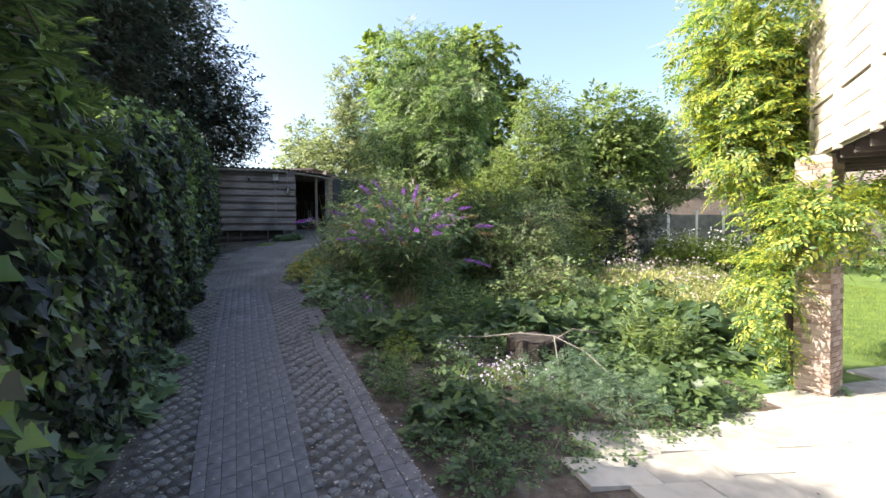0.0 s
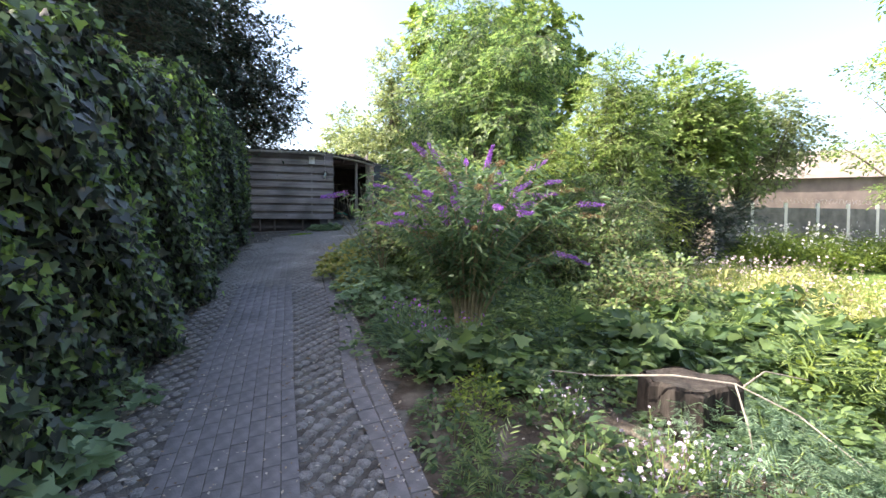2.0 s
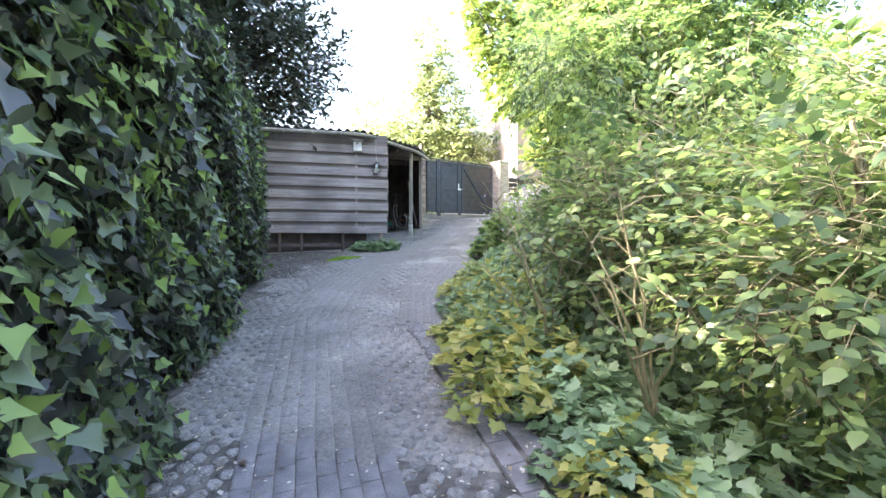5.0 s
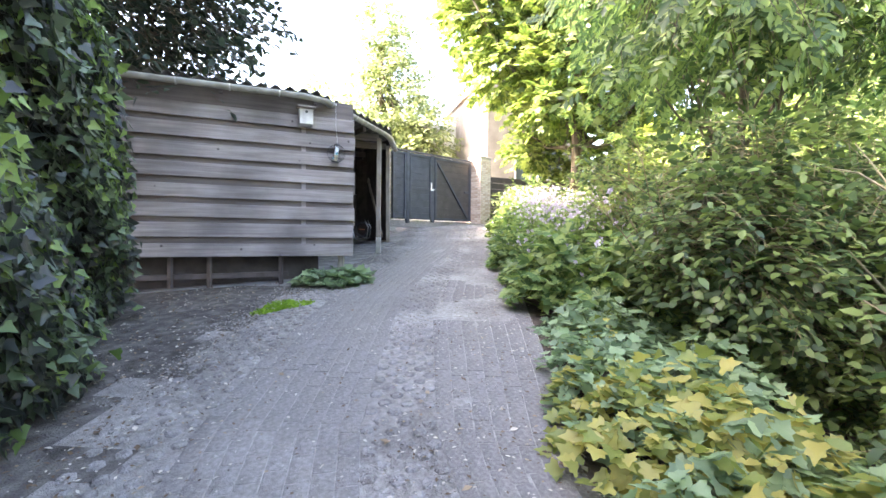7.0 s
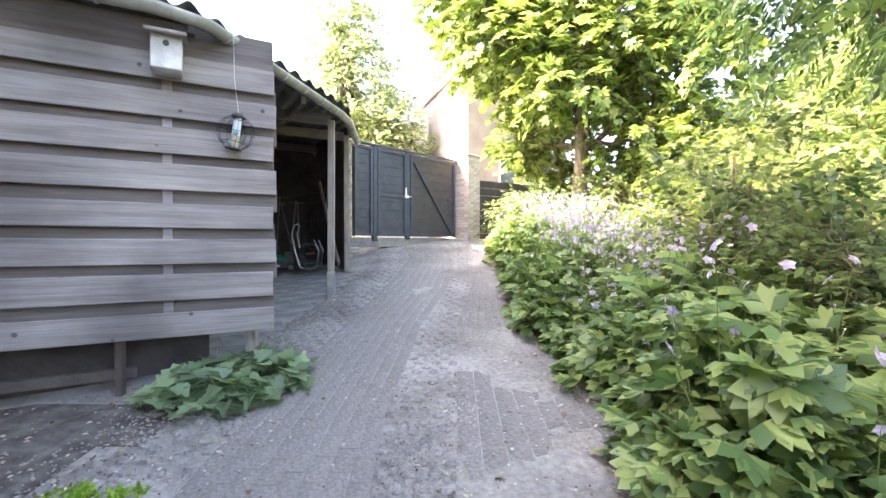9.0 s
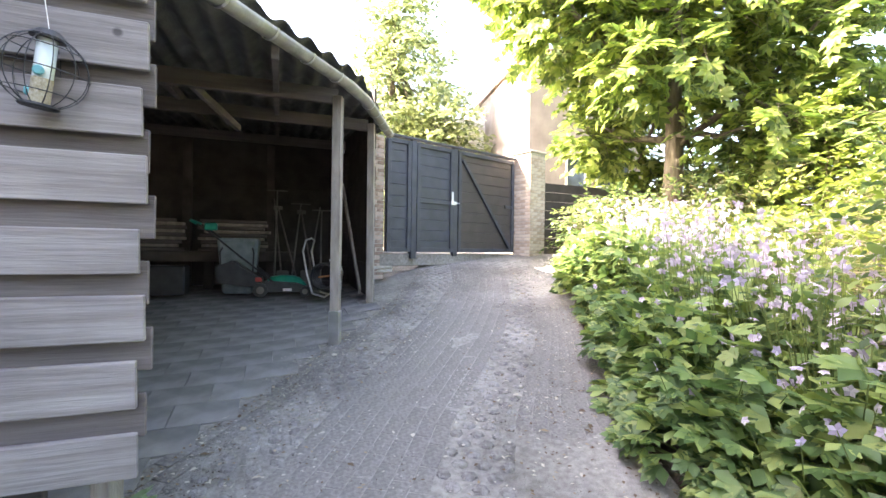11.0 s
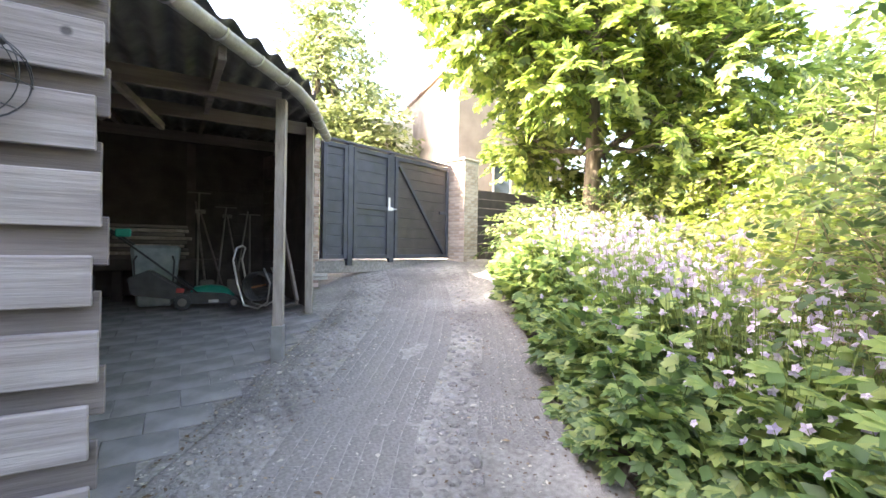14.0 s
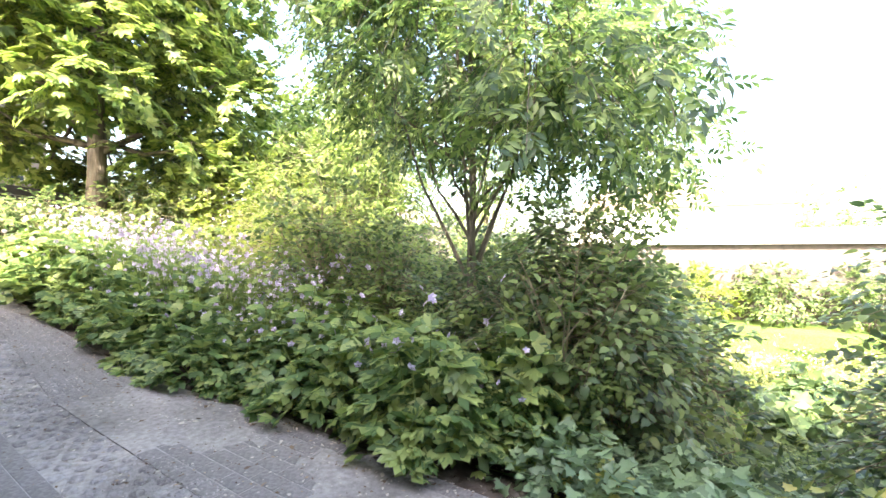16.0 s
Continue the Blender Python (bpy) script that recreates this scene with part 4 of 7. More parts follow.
    # gutter: a half-round trough along the eaves
    line = [uv(-4.9, -0.17, 3.87), uv(0.0, -0.17, 3.9), Vector((-5.93, 17.25, 4.07)), Vector((-6.27, 19.55, 4.26))]
    line = [line[0], line[1].lerp(line[0], 0.04), line[1].lerp(line[2], 0.05), line[2].lerp(line[1], 0.08), line[2].lerp(line[3], 0.12), line[3]]
    V, F = [], []
    k = 9
    for i, p in enumerate(line):
        d = (line[min(i + 1, 5)] - line[max(i - 1, 0)]).normalized()
        s = Vector((d.y, -d.x, 0)).normalized()
        for r in (0.062, 0.056):
            for j in range(k):
                a = math.pi * j / (k - 1)
                V.append(tuple(p + s * (r * math.cos(a)) - Vector((0, 0, r * math.sin(a)))))
    for i in range(5):
        a, b = i * 2 * k, (i + 1) * 2 * k
        for j in range(k - 1):
            F.append((a + j, b + j, b + j + 1, a + j + 1))
            F.append((a + k + j, a + k + j + 1, b + k + j + 1, b + k + j))
        F.append((a, a + k, b + k, b))
        F.append((a + k - 1, b + k - 1, b + 2 * k - 1, a + 2 * k - 1))
    ob = mesh_np("gutter", V, F, M["gutter"], None, True)
    ob.parent = shed
    ob.matrix_parent_inverse = shed.matrix_world.inverted()
    # brackets
    for i, (a, b, cnt) in enumerate(((line[0], line[1], 8), (line[2], line[3], 6), (line[4], line[5], 5))):
        for j in range(cnt):
            p = a.lerp(b, (j + 0.5) / cnt)
            d = (b - a).normalized()
            s = Vector((d.y, -d.x, 0)).normalized()
            bm = bmesh.new()
            q = [p + s * (0.068 * math.cos(t)) - Vector((0, 0, 0.068 * math.sin(t))) for t in [math.pi * h / 8 for h in range(9)]]
            for c, e in zip(q, q[1:]):
                bar(bm, c - d * 0.0, e, 0.02, 0.004, 0, up=tuple((c - p).normalized()))
            child("bracket", bm, M["steel"], shed, "thin steel gutter bracket")


build_shed()

# ---- gate, brick columns, houses ----
GA = Vector((-6.46, 20.08, 0))
GD = Vector((2.02, 2.21, 0)).normalized()
GN = Vector((GD.y, -GD.x, 0))


def gp(u, d, z):
    """A place on the gate: u along it, d out of it towards the drive."""
    p = GA + GD * u + GN * d
    return Vector((p.x, p.y, z))


def build_gate():
    g = tagged(empty("gate", *gp(1.5, 0, 2.45)), "closed anthracite wooden driveway gate with a fixed panel and two leaves", "gate")
    bpy.context.view_layer.update()

    def board(name, u0, u1, z0, z1, d0, d1, mt="gatewood", parent=g, label=""):
        bm = bmesh.new()
        m = Matrix((GD, GN, Vector((0, 0, 1)))).transposed().to_4x4()
        m.translation = GA
        box(bm, (u0, d0, z0), (u1, d1, z1), 0.004, m)
        return child(name, bm, M[mt], parent, label)
    Z0, Z1 = 2.53, 4.36
    for u0, u1, tone in ((0.0, 0.46, 0), (0.58, 1.38, 1), (1.5, 2.98, 2)):
        for k in range(10):
            z = Z0 + (Z1 - Z0) * k / 10
            board("panel_board", u0 + 0.02, u1 - 0.02, z + 0.001, z + 0.182, -0.03, 0.0, "brownpaint" if tone == 2 else "gatewood")
        w = 0.07
        board("stile", u0, u0 + w, Z0, Z1, 0.002, 0.035)
        board("stile", u1 - w, u1, Z0, Z1, 0.002, 0.035)
        board("rail", u0 + w, u1 - w, Z1 - w, Z1, 0.002, 0.033)
        board("rail", u0 + w, u1 - w, Z0, Z0 + w, 0.002, 0.033)
    # unseen board added so that no light shows between the panel boards
    board("backing", 0.0, 3.0, Z0, Z1, -0.06, -0.032)
    board("rail", 0.65, 1.31, 3.36, 3.43, 0.002, 0.033)
    board("rail", 2.72, 2.91, 3.4, 3.46, 0.002, 0.033)
    board("post", 0.46, 0.56, 2.42, 4.38, -0.05, 0.045)
    board("post", 1.38, 1.48, 2.46, 4.4, -0.05, 0.03)
    board("top_cap", 0.0, 3.02, 4.385, 4.42, -0.05, 0.06)
    bm = bmesh.new()
    bar(bm, gp(1.6, 0.025, 4.2), gp(2.85, 0.025, 2.62), 0.05, 0.06, 0.003)
    child("brace", bm, M["gatewood"], g, "diagonal brace")
    # lock
    bm = bmesh.new()
    m = Matrix((GD, GN, Vector((0, 0, 1)))).transposed().to_4x4()
    m.translation = GA
    box(bm, (1.33, 0.036, 3.42), (1.37, 0.05, 3.6), 0.003, m)
    box(bm, (1.32, 0.036, 3.37), (1.43, 0.055, 3.43), 0.003, m)
    tube(bm, [gp(1.36, 0.05, 3.4), gp(1.36, 0.09, 3.4), gp(1.48, 0.09, 3.4)], 0.008, 6)
    child("lock", bm, M["white_paint"], g, "pale metal lock with a lever")
    bm = bmesh.new()
    box(bm, (-0.1, -0.25, 2.3), (3.4, -0.02, 2.5), 0.01, m)
    tagged(part("threshold", bm, M["sand"]), "pale concrete threshold under the gate", "threshold", kind="structure")


def brick_column(name, o, dx, dy, wx, wy, z0, z1, label, cap=True, mt="brickp"):
    """A brick column of single bricks over a mortar core."""
    root = tagged(empty(name, o.x, o.y, z0), label, "column", kind="structure")
    bpy.context.view_layer.update()
    m = Matrix((dx, dy, Vector((0, 0, 1)))).transposed().to_4x4()
    m.translation = Vector((o.x, o.y, 0))
    bm = bmesh.new()
    box(bm, (0.008, 0.008, z0), (wx - 0.008, wy - 0.008, z1), 0, m)
    child("core", bm, M["mortar"], root)
    rng = random.Random(5)
    bm = bmesh.new()
    box(bm, (0, 0, 0), (0.2, 0.1, 0.052), 0.004)
    me = bpy.data.meshes.new("brick")
    bm.to_mesh(me)
    bm.free()
    me.materials.append(M[mt])
    inv = root.matrix_world.inverted()
    rows = int((z1 - z0) / 0.0625)
    for r in range(rows):
        z = z0 + r * 0.0625
        for side in range(4):
            length, axis = (wx, 0) if side % 2 == 0 else (wy, 1)
            n = max(1, round(length / 0.21))
            s = length / n
            sh = 0.5 * s if (r + side) % 2 else 0
            edges = [0] + [sh + s * i for i in range(0 if sh else 1, n)] + [length]
            for a, b in zip(edges, edges[1:]):
                if b - a < 0.03:
                    continue
                out = rng.uniform(0.0, 0.003)
                if side == 0:
                    t = Matrix.Translation((a + 0.004, -out, z))
                    sc = ((b - a - 0.008) / 0.2, 0.3, 1)
                elif side == 2:
                    t = Matrix.Translation((a + 0.004, wy - 0.03 + out, z))
                    sc = ((b - a - 0.008) / 0.2, 0.3, 1)
                elif side == 1:
                    t = Matrix.Translation((wx - 0.03 + out, a + 0.004, z))
                    sc = (0.15, (b - a - 0.008) / 0.1, 1)
                else:
                    t = Matrix.Translation((-out, a + 0.004, z))
                    sc = (0.15, (b - a - 0.008) / 0.1, 1)
                ob = new("brick", me)
                ob.parent = root
                ob.matrix_local = inv @ m @ t @ Matrix.Diagonal((*sc, 1))
    if cap:
        bm = bmesh.new()
        box(bm, (-0.03, -0.03, z1), (wx + 0.03, wy + 0.03, z1 + 0.05), 0.01, m)
        child("capstone", bm, M["mortar"], root, "flat concrete cap")
    return root


build_gate()


# ---- deck on its brick pillar, wisteria ----
def build_deck():
    pil = brick_column("brick_pillar", Vector((5.54, 4.59, 0)), Vector((0.79, 0.61, 0)).normalized(), Vector((-0.61, 0.79, 0)).normalized(), 0.37, 0.37, -0.68, 2.3, "thick red brick pillar carrying the deck, sunlit at its foot", cap=False)
    deck = tagged(empty("deck", 7, 4, 2.3), "raised timber deck with a pale grey boarded balustrade on a brick pillar", "deck", kind="structure")
    bpy.context.view_layer.update()
    A = Vector((5.94, 5.91, 0))
    d1 = Vector((-0.32, -0.947, 0)).normalized()
    d2 = Vector((0.02, 1, 0)).normalized()
    d3 = Vector((0.947, -0.32, 0))

    def pt(s, z, o=0.0):
        q = A + d1 * s - d3 * o
        return (q.x, q.y, z)
    for k in range(9):
        z = 2.4 + 0.205 * k
        bm = bmesh.new()
        bar(bm, pt(0, z), pt(4.4, z), 0.022, 0.196, 0.004)
        child("board", bm, M["deckwood"], deck)
        bm = bmesh.new()
        bar(bm, (A.x + 0.02, A.y + 0.05, z), (A.x + 0.35, A.y + 1.6, z), 0.022, 0.196, 0.004)
        child("board", bm, M["deckwood"], deck)
    for s in (0.06, 0.85, 1.8, 2.75, 3.7):
        bm = bmesh.new()
        bar(bm, pt(s, 2.28, 0.03), pt(s, 4.35, 0.03), 0.05, 0.14, 0.004, up=tuple(d1))
        child("post", bm, M["deckwood"], deck)
    bm = bmesh.new()
    bar(bm, pt(0, 2.36, 0.03), pt(4.4, 2.36, 0.03), 0.03, 0.07, 0.004)
    child("rail", bm, M["deckwood"], deck)
    bm = bmesh.new()
    bar(bm, pt(0, 2.95, 0.022), pt(4.4, 2.95, 0.022), 0.02, 0.05, 0.004)
    child("rail", bm, M["deckwood"], deck)
    for i in range(12):
        bm = bmesh.new()
        a = Vector(pt(0.1 + i * 0.38, 2.27, -0.05))
        b = a + d3 * 4.2
        bar(bm, a, b, 0.05, 0.14)
        child("joist", bm, M["darkwood"], deck, "dark joist")
    for i in range(26):
        bm = bmesh.new()
        a = Vector(pt(0.0, 2.36, -0.04 - i * 0.16))
        b = a + d1 * 4.4
        bar(bm, a, b, 0.145, 0.028)
        child("floor_board", bm, M["darkwood"], deck)
    # clothes line bracket of a white arm with cords
    air = tagged(empty("clothes_airer", 5.6, 5.2, 3.95), "white painted airer arm with thin cords fixed to the deck", "clothes airer")
    bpy.context.view_layer.update()
    bm = bmesh.new()
    bar(bm, (5.85, 5.15, 4.12), (4.95, 5.35, 3.98), 0.03, 0.035)
    child("arm", bm, M["white_paint"], air)
    bm = bmesh.new()
    bar(bm, (5.82, 5.15, 3.75), (5.5, 5.2, 4.05), 0.025, 0.025)
    child("brace", bm, M["white_paint"], air)
    for i in range(6):
        bm = bmesh.new()
        x = 4.99 + i * 0.15
        tube(bm, [(x, 5.34 - 0.03 * i, 4.02), (x + 0.12, 3.2, 5.0)], 0.004, 4)
        child("cord", bm, M["white_paint"], air)
    # wisteria over pillar and corner
    rng = np.random.default_rng(12)
    w = tagged(empty("wisteria", 5.2, 5.0, -0.6), "sunlit yellow-green wisteria climbing the brick pillar and the deck", "climbing plant")
    lobes = [(0.1, 0.0, 2.3, 0.42, 0.4, 0.45), (0.15, -0.6, 2.2, 0.4, 0.26, 0.36), (0.65, -0.6, 2.4, 0.22, 0.22, 0.26), (-0.15, -0.25, 1.3, 0.22, 0.22, 0.7), (0.0, 0.5, 3.2, 0.6, 0.6, 0.8), (-0.25, 0.6, 4.2, 0.65, 0.7, 0.7), (0.0, 0.6, 5.0, 0.8, 0.8, 0.8), (0.1, 0.9, 3.8, 0.5, 0.7, 1.0), (-0.1, 0.2, 1.35, 0.16, 0.18, 0.6)]
    P, Rm, tips = sprays(rng, 5200, lobes, 0.35, 5, 0.6, 0.5)
    leaf_mesh("foliage", "pinnate", P, Rm, 0.26 * rng.uniform(0.6, 1.2, len(P)), M["wist"], w)
    bm = bmesh.new()
    for k in range(5):
        x = 0.0 + 0.1 * k
        tube(bm, [(0.15 + 0.03 * k, 0.0, 0), (0.2 - x * 0.3, 0.05, 1.2), (0.1 - x, 0.2, 2.4), (-0.2 - x, 0.5, 3.8), (-0.5, 0.6, 4.8)], [0.03, 0.025, 0.02, 0.012, 0.006], 6)
    part("stem", bm, M["bark"], w, smooth=True)


build_deck()


# ---- ivy hedge ----
HEDGE = [(-4, 2.6), (0, 0.1), (1.97, -1.54), (3.83, -2.5), (5.0, -3.15), (6.38, -3.95), (8.0, -5.0), (9.55, -5.9), (10.5, -6.45), (12.4, -7.55)]

HEDGE_TOP = [(-3, 2.6), (2, 2.65), (4.5, 3.0), (6.4, 3.3), (9, 3.1), (12.5, 2.9)]


def build_hedge():
    rng = np.random.default_rng(3)
    h = tagged(empty("ivy_hedge", -2, 2.6, -0.2), "tall dense dark ivy hedge along the drive", "hedge")
    n = 60000
    y = -3 + 15.5 * rng.random(n) ** 0.85
    x = np.interp(y, [a for a, b in HEDGE], [b for a, b in HEDGE])
    # face outwards to the drive
    d = np.stack([np.interp(y + 0.1, [a for a, b in HEDGE], [b for a, b in HEDGE]) - x, np.full(n, 0.1)], 1)
    d /= np.linalg.norm(d, axis=1)[:, None]
    nrm = np.stack([d[:, 1], -d[:, 0]], 1)
    q = rng.random(n)
    top = np.interp(y, [a for a, b in HEDGE_TOP], [b for a, b in HEDGE_TOP]) + 0.1 * np.sin(y * 2.1) + 0.08 * np.sin(y * 5.3)
    zz = np.where(q < 0.78, rng.random(n) * top, top + rng.normal(size=n) * 0.05)
    depth = np.where(q < 0.78, 0.05 * rng.normal(size=n) + 0.12 * np.sin(y * 3 + zz * 2.2) + 0.07 * np.sin(zz * 6 + y * 7), -rng.random(n) * 1.1)
    # a rounded shoulder and a foot that spreads a little
    depth -= np.where(q < 0.78, np.clip((zz - top + 0.4) / 0.4, 0, 1) ** 2 * 0.3, 0)
    depth += np.where(q < 0.78, np.clip((0.45 - zz) / 0.45, 0, 1) * 0.05, 0)
    lay = rng.random(n) * -0.1
    px = x + nrm[:, 0] * (depth + lay - 0.05)
    py = y + nrm[:, 1] * (depth + lay - 0.05)
    gz = np.interp(py, [a for a, b in RAMP], [b for a, b in RAMP])
    P = np.stack([px, py, gz + zz + 0.03], 1)
    O = np.stack([nrm[:, 0] * np.where(q < 0.78, 1, 0.2), nrm[:, 1] * np.where(q < 0.78, 1, 0.2), np.where(q < 0.78, 0.15, 0.9)], 1)
    # leaves hang with their faces outwards
    t = rng.normal(size=(n, 3)) * 0.55
    t[:, 2] -= 0.75
    t += O * 0.35
    t /= np.linalg.norm(t, axis=1)[:, None]
    up = O + rng.normal(size=(n, 3)) * 0.38
    yv = np.cross(up, t)
    yv /= np.linalg.norm(yv, axis=1)[:, None]
    R = np.stack([t, yv, np.cross(t, yv)], 2)
    S = rng.uniform(0.055, 0.11, n)
    young = rng.random(n) < np.where(q < 0.78, 0.07 + 0.3 * (np.sin(y * 4.1 + zz * 2) > 0.7) * (zz > 1.0), 0.35)
    leaf_mesh("leaves", "ivy", P[~young], R[~young], S[~young], M["ivy"], h)
    leaf_mesh("young_leaves", "ivy", P[young] + O[young] * 0.04, R[young], S[young] * 0.9, M["ivy_young"], h)
    # a near-black sheet behind the leaves stands for the hedge's inner shade
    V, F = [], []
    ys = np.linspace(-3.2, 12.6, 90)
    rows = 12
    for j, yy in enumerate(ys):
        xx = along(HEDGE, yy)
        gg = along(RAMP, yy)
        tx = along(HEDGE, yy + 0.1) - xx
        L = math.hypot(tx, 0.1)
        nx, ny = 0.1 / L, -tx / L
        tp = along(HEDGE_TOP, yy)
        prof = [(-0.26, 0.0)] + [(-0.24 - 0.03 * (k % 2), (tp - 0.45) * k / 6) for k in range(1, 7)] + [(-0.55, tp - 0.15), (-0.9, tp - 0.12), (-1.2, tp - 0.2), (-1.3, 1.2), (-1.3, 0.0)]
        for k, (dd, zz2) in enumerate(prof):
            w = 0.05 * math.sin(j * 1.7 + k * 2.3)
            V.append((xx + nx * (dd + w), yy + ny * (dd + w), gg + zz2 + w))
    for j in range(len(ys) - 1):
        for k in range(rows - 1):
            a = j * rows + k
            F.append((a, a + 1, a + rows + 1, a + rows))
    mesh_np("core", V, F, M["twig"], h, True)["label"] = "near-black sheet painting the hedge's inner shade"
    bpy.context.view_layer.update()
    for o in h.children:
        o.matrix_parent_inverse = h.matrix_world.inverted()


build_hedge()

# ---- trees ----
C = "large leafy chestnut tree with pale-barked trunk, sunlit yellow-green crown"
tree("chestnut_tree", -0.9, 23.8, 11, 0.26, [(0, 0, 5.4, 2.6, 2.6, 1.3), (0.3, 0, 7.2, 2.9, 2.9, 1.9), (-0.6, 0.4, 9.2, 2.4, 2.2, 1.7), (1.6, -0.5, 9.4, 1.8, 1.8, 1.5), (-2.2, -0.8, 5.9, 1.5, 1.6, 1.0), (-3.3, -0.4, 7.6, 1.5, 1.6, 1.2), (-3.6, -0.8, 9.4, 1.5, 1.5, 1.3), (2.4, -0.8, 4.8, 1.8, 1.8, 1.5), (1.3, -1.4, 3.3, 1.3, 1.1, 0.9), (2.4, 0.6, 3.0, 1.3, 1.2, 1.0), (1.2, 1.6, 2.4, 1.6, 1.0, 1.3), (-0.2, 1.9, 3.4, 1.3, 0.8, 1.2), (-1.5, 1.0, 3.7, 0.9, 0.9, 0.7), (-0.9, -1.9, 4.3, 1.1, 0.9, 0.6), (3.2, -0.2, 7.2, 1.4, 1.4, 1.1)], "palm", 0.25, 15000, M["chestnut"], C, 21, limb=34, per=5, clump=0.45, droop=0.35)
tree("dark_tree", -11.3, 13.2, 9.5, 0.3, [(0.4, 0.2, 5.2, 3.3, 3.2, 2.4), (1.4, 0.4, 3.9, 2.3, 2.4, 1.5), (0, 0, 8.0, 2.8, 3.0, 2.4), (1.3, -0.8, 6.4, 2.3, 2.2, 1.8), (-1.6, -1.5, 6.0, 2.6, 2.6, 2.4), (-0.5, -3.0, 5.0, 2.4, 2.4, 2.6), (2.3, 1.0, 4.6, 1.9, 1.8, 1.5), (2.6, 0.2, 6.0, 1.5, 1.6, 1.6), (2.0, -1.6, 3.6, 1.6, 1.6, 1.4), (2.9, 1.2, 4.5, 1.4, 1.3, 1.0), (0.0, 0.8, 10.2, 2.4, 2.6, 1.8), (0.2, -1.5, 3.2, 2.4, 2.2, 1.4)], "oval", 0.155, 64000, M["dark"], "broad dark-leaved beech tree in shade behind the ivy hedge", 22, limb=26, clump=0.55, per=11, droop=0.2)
# the upper lobes of this one are raised to shade the beds
tree("dark_tree", -8.6, 8.2, 7, 0.2, [(0, 0, 4.4, 1.9, 2.4, 1.9), (-0.4, 0.6, 6.2, 2.0, 2.6, 1.8), (-1.3, -1.5, 4.8, 1.9, 2.0, 2.0), (-0.6, 0.8, 8.4, 1.9, 2.6, 1.7), (-1.0, -1.8, 7.4, 1.9, 2.2, 1.8)], "oval", 0.15, 34000, M["dark"], "dark-leaved tree behind the ivy hedge, placed to block the sun", 23, limb=16, clump=0.4, per=9)
for k, (x, y, h) in enumerate(((-1.45, 1.75, 3.9), (-0.75, 0.75, 4.1), (0.1, -0.1, 4.3), (-3.3, 3.4, 4.6), (-5.3, 2.6, 6.2), (-6.6, 5.2, 6.4), (-0.6, -1.9, 5.2), (-4.0, -0.6, 6.6), (-2.2, -3.4, 6.5), (-6.4, -0.5, 6.6))):
    near = k < 4
    tree("thuja", x - (0.75 if near else 0.45), y - (0.3 if near else 0), h, 0.09, ([(0.1, 0.1, h * 0.62, 0.75, 0.75, h * 0.2)] if near else [(0, 0, h * 0.3, 0.85, 0.85, h * 0.34)]) + [(0, 0, h * 0.55, 0.65, 0.65, h * 0.3), (0, 0, h * 0.82, 0.4, 0.4, h * 0.25)], "spray", 0.15 if near else 0.3, 13000 if near else 4600, M["thuja"], "green feathery conifer standing behind the ivy hedge", 30 + k, limb=10, clump=0.2, droop=-0.15, category="conifer")
tree("poplar", -9.5, 31.5, 12, 0.25, [(0, 0, 3.6, 2.6, 2.4, 2.6), (0.5, 0, 6.6, 2.1, 2.0, 2.4), (0, 0, 9.5, 1.4, 1.4, 2.6), (-2.2, 0, 4.6, 1.8, 1.8, 1.8), (2.4, -0.6, 4.4, 1.6, 1.6, 2.0)], "small", 0.3, 16000, M["poplar"], "pale airy poplar beyond the gate", 40, limb=24, clump=0.55, per=7)
tree("poplar", -14.5, 34.0, 9, 0.2, [(0, 0, 3.6, 2.6, 2.4, 2.8), (0.5, 0, 6.4, 1.8, 1.8, 2.0)], "small", 0.3, 7000, M["poplar"], "pale airy tree beyond the gate", 41, limb=16, clump=0.5)
tree("garden_tree", 3.4, 19.5, 6.5, 0.16, [(0, 0, 3.4, 2.1, 2.0, 1.8), (0.6, 0, 5.6, 1.7, 1.7, 1.7), (-1.1, 0.3, 4.6, 1.6, 1.6, 1.6), (0.2, -0.4, 7.4, 1.2, 1.2, 1.2)], "lance", 0.26, 15000, M["light"], "sunlit light green garden tree", 42, limb=18)
tree("garden_tree", 7.2, 24.5, 9, 0.2, [(0, 0, 5.4, 2.6, 2.4, 2.2), (0.6, 0, 8.0, 2.2, 2.1, 2.0), (-1.6, 0.3, 6.8, 1.8, 1.8, 1.6), (2.2, 0, 6.6, 1.7, 1.7, 1.6)], "small", 0.3, 15000, M["light"], "tall airy light green tree at the back of the garden", 43, limb=22, clump=0.6)
tree("garden_tree", 11.5, 27.5, 9, 0.2, [(0, 0, 5.6, 2.3, 2.2, 1.6), (0.6, 0, 7.8, 2.4, 2.1, 1.4), (-1.9, 0.3, 8.0, 1.6, 1.6, 1.2), (2.2, 0, 6.6, 1.9, 1.7, 1.2)], "small", 0.27, 9000, M["poplar"], "airy tree with thin layered branches", 44, limb=24, clump=0.6)
tree("cedar", 16.6, 21.5, 10, 0.22, [(0, 0, 3.6, 2.4, 2.2, 0.7), (-1.4, 0, 5.2, 2.5, 2.2, 0.7), (0.5, 0, 6.8, 2.6, 2.2, 0.7), (-0.6, 0, 8.4, 2.6, 2.2, 0.8), (0.6, 0, 10.2, 2.2, 2.0, 0.9)], "small", 0.17, 11000, M["light"], "tall tree with layered branches and pale trunk by the fence", 45, limb=26, clump=0.5)
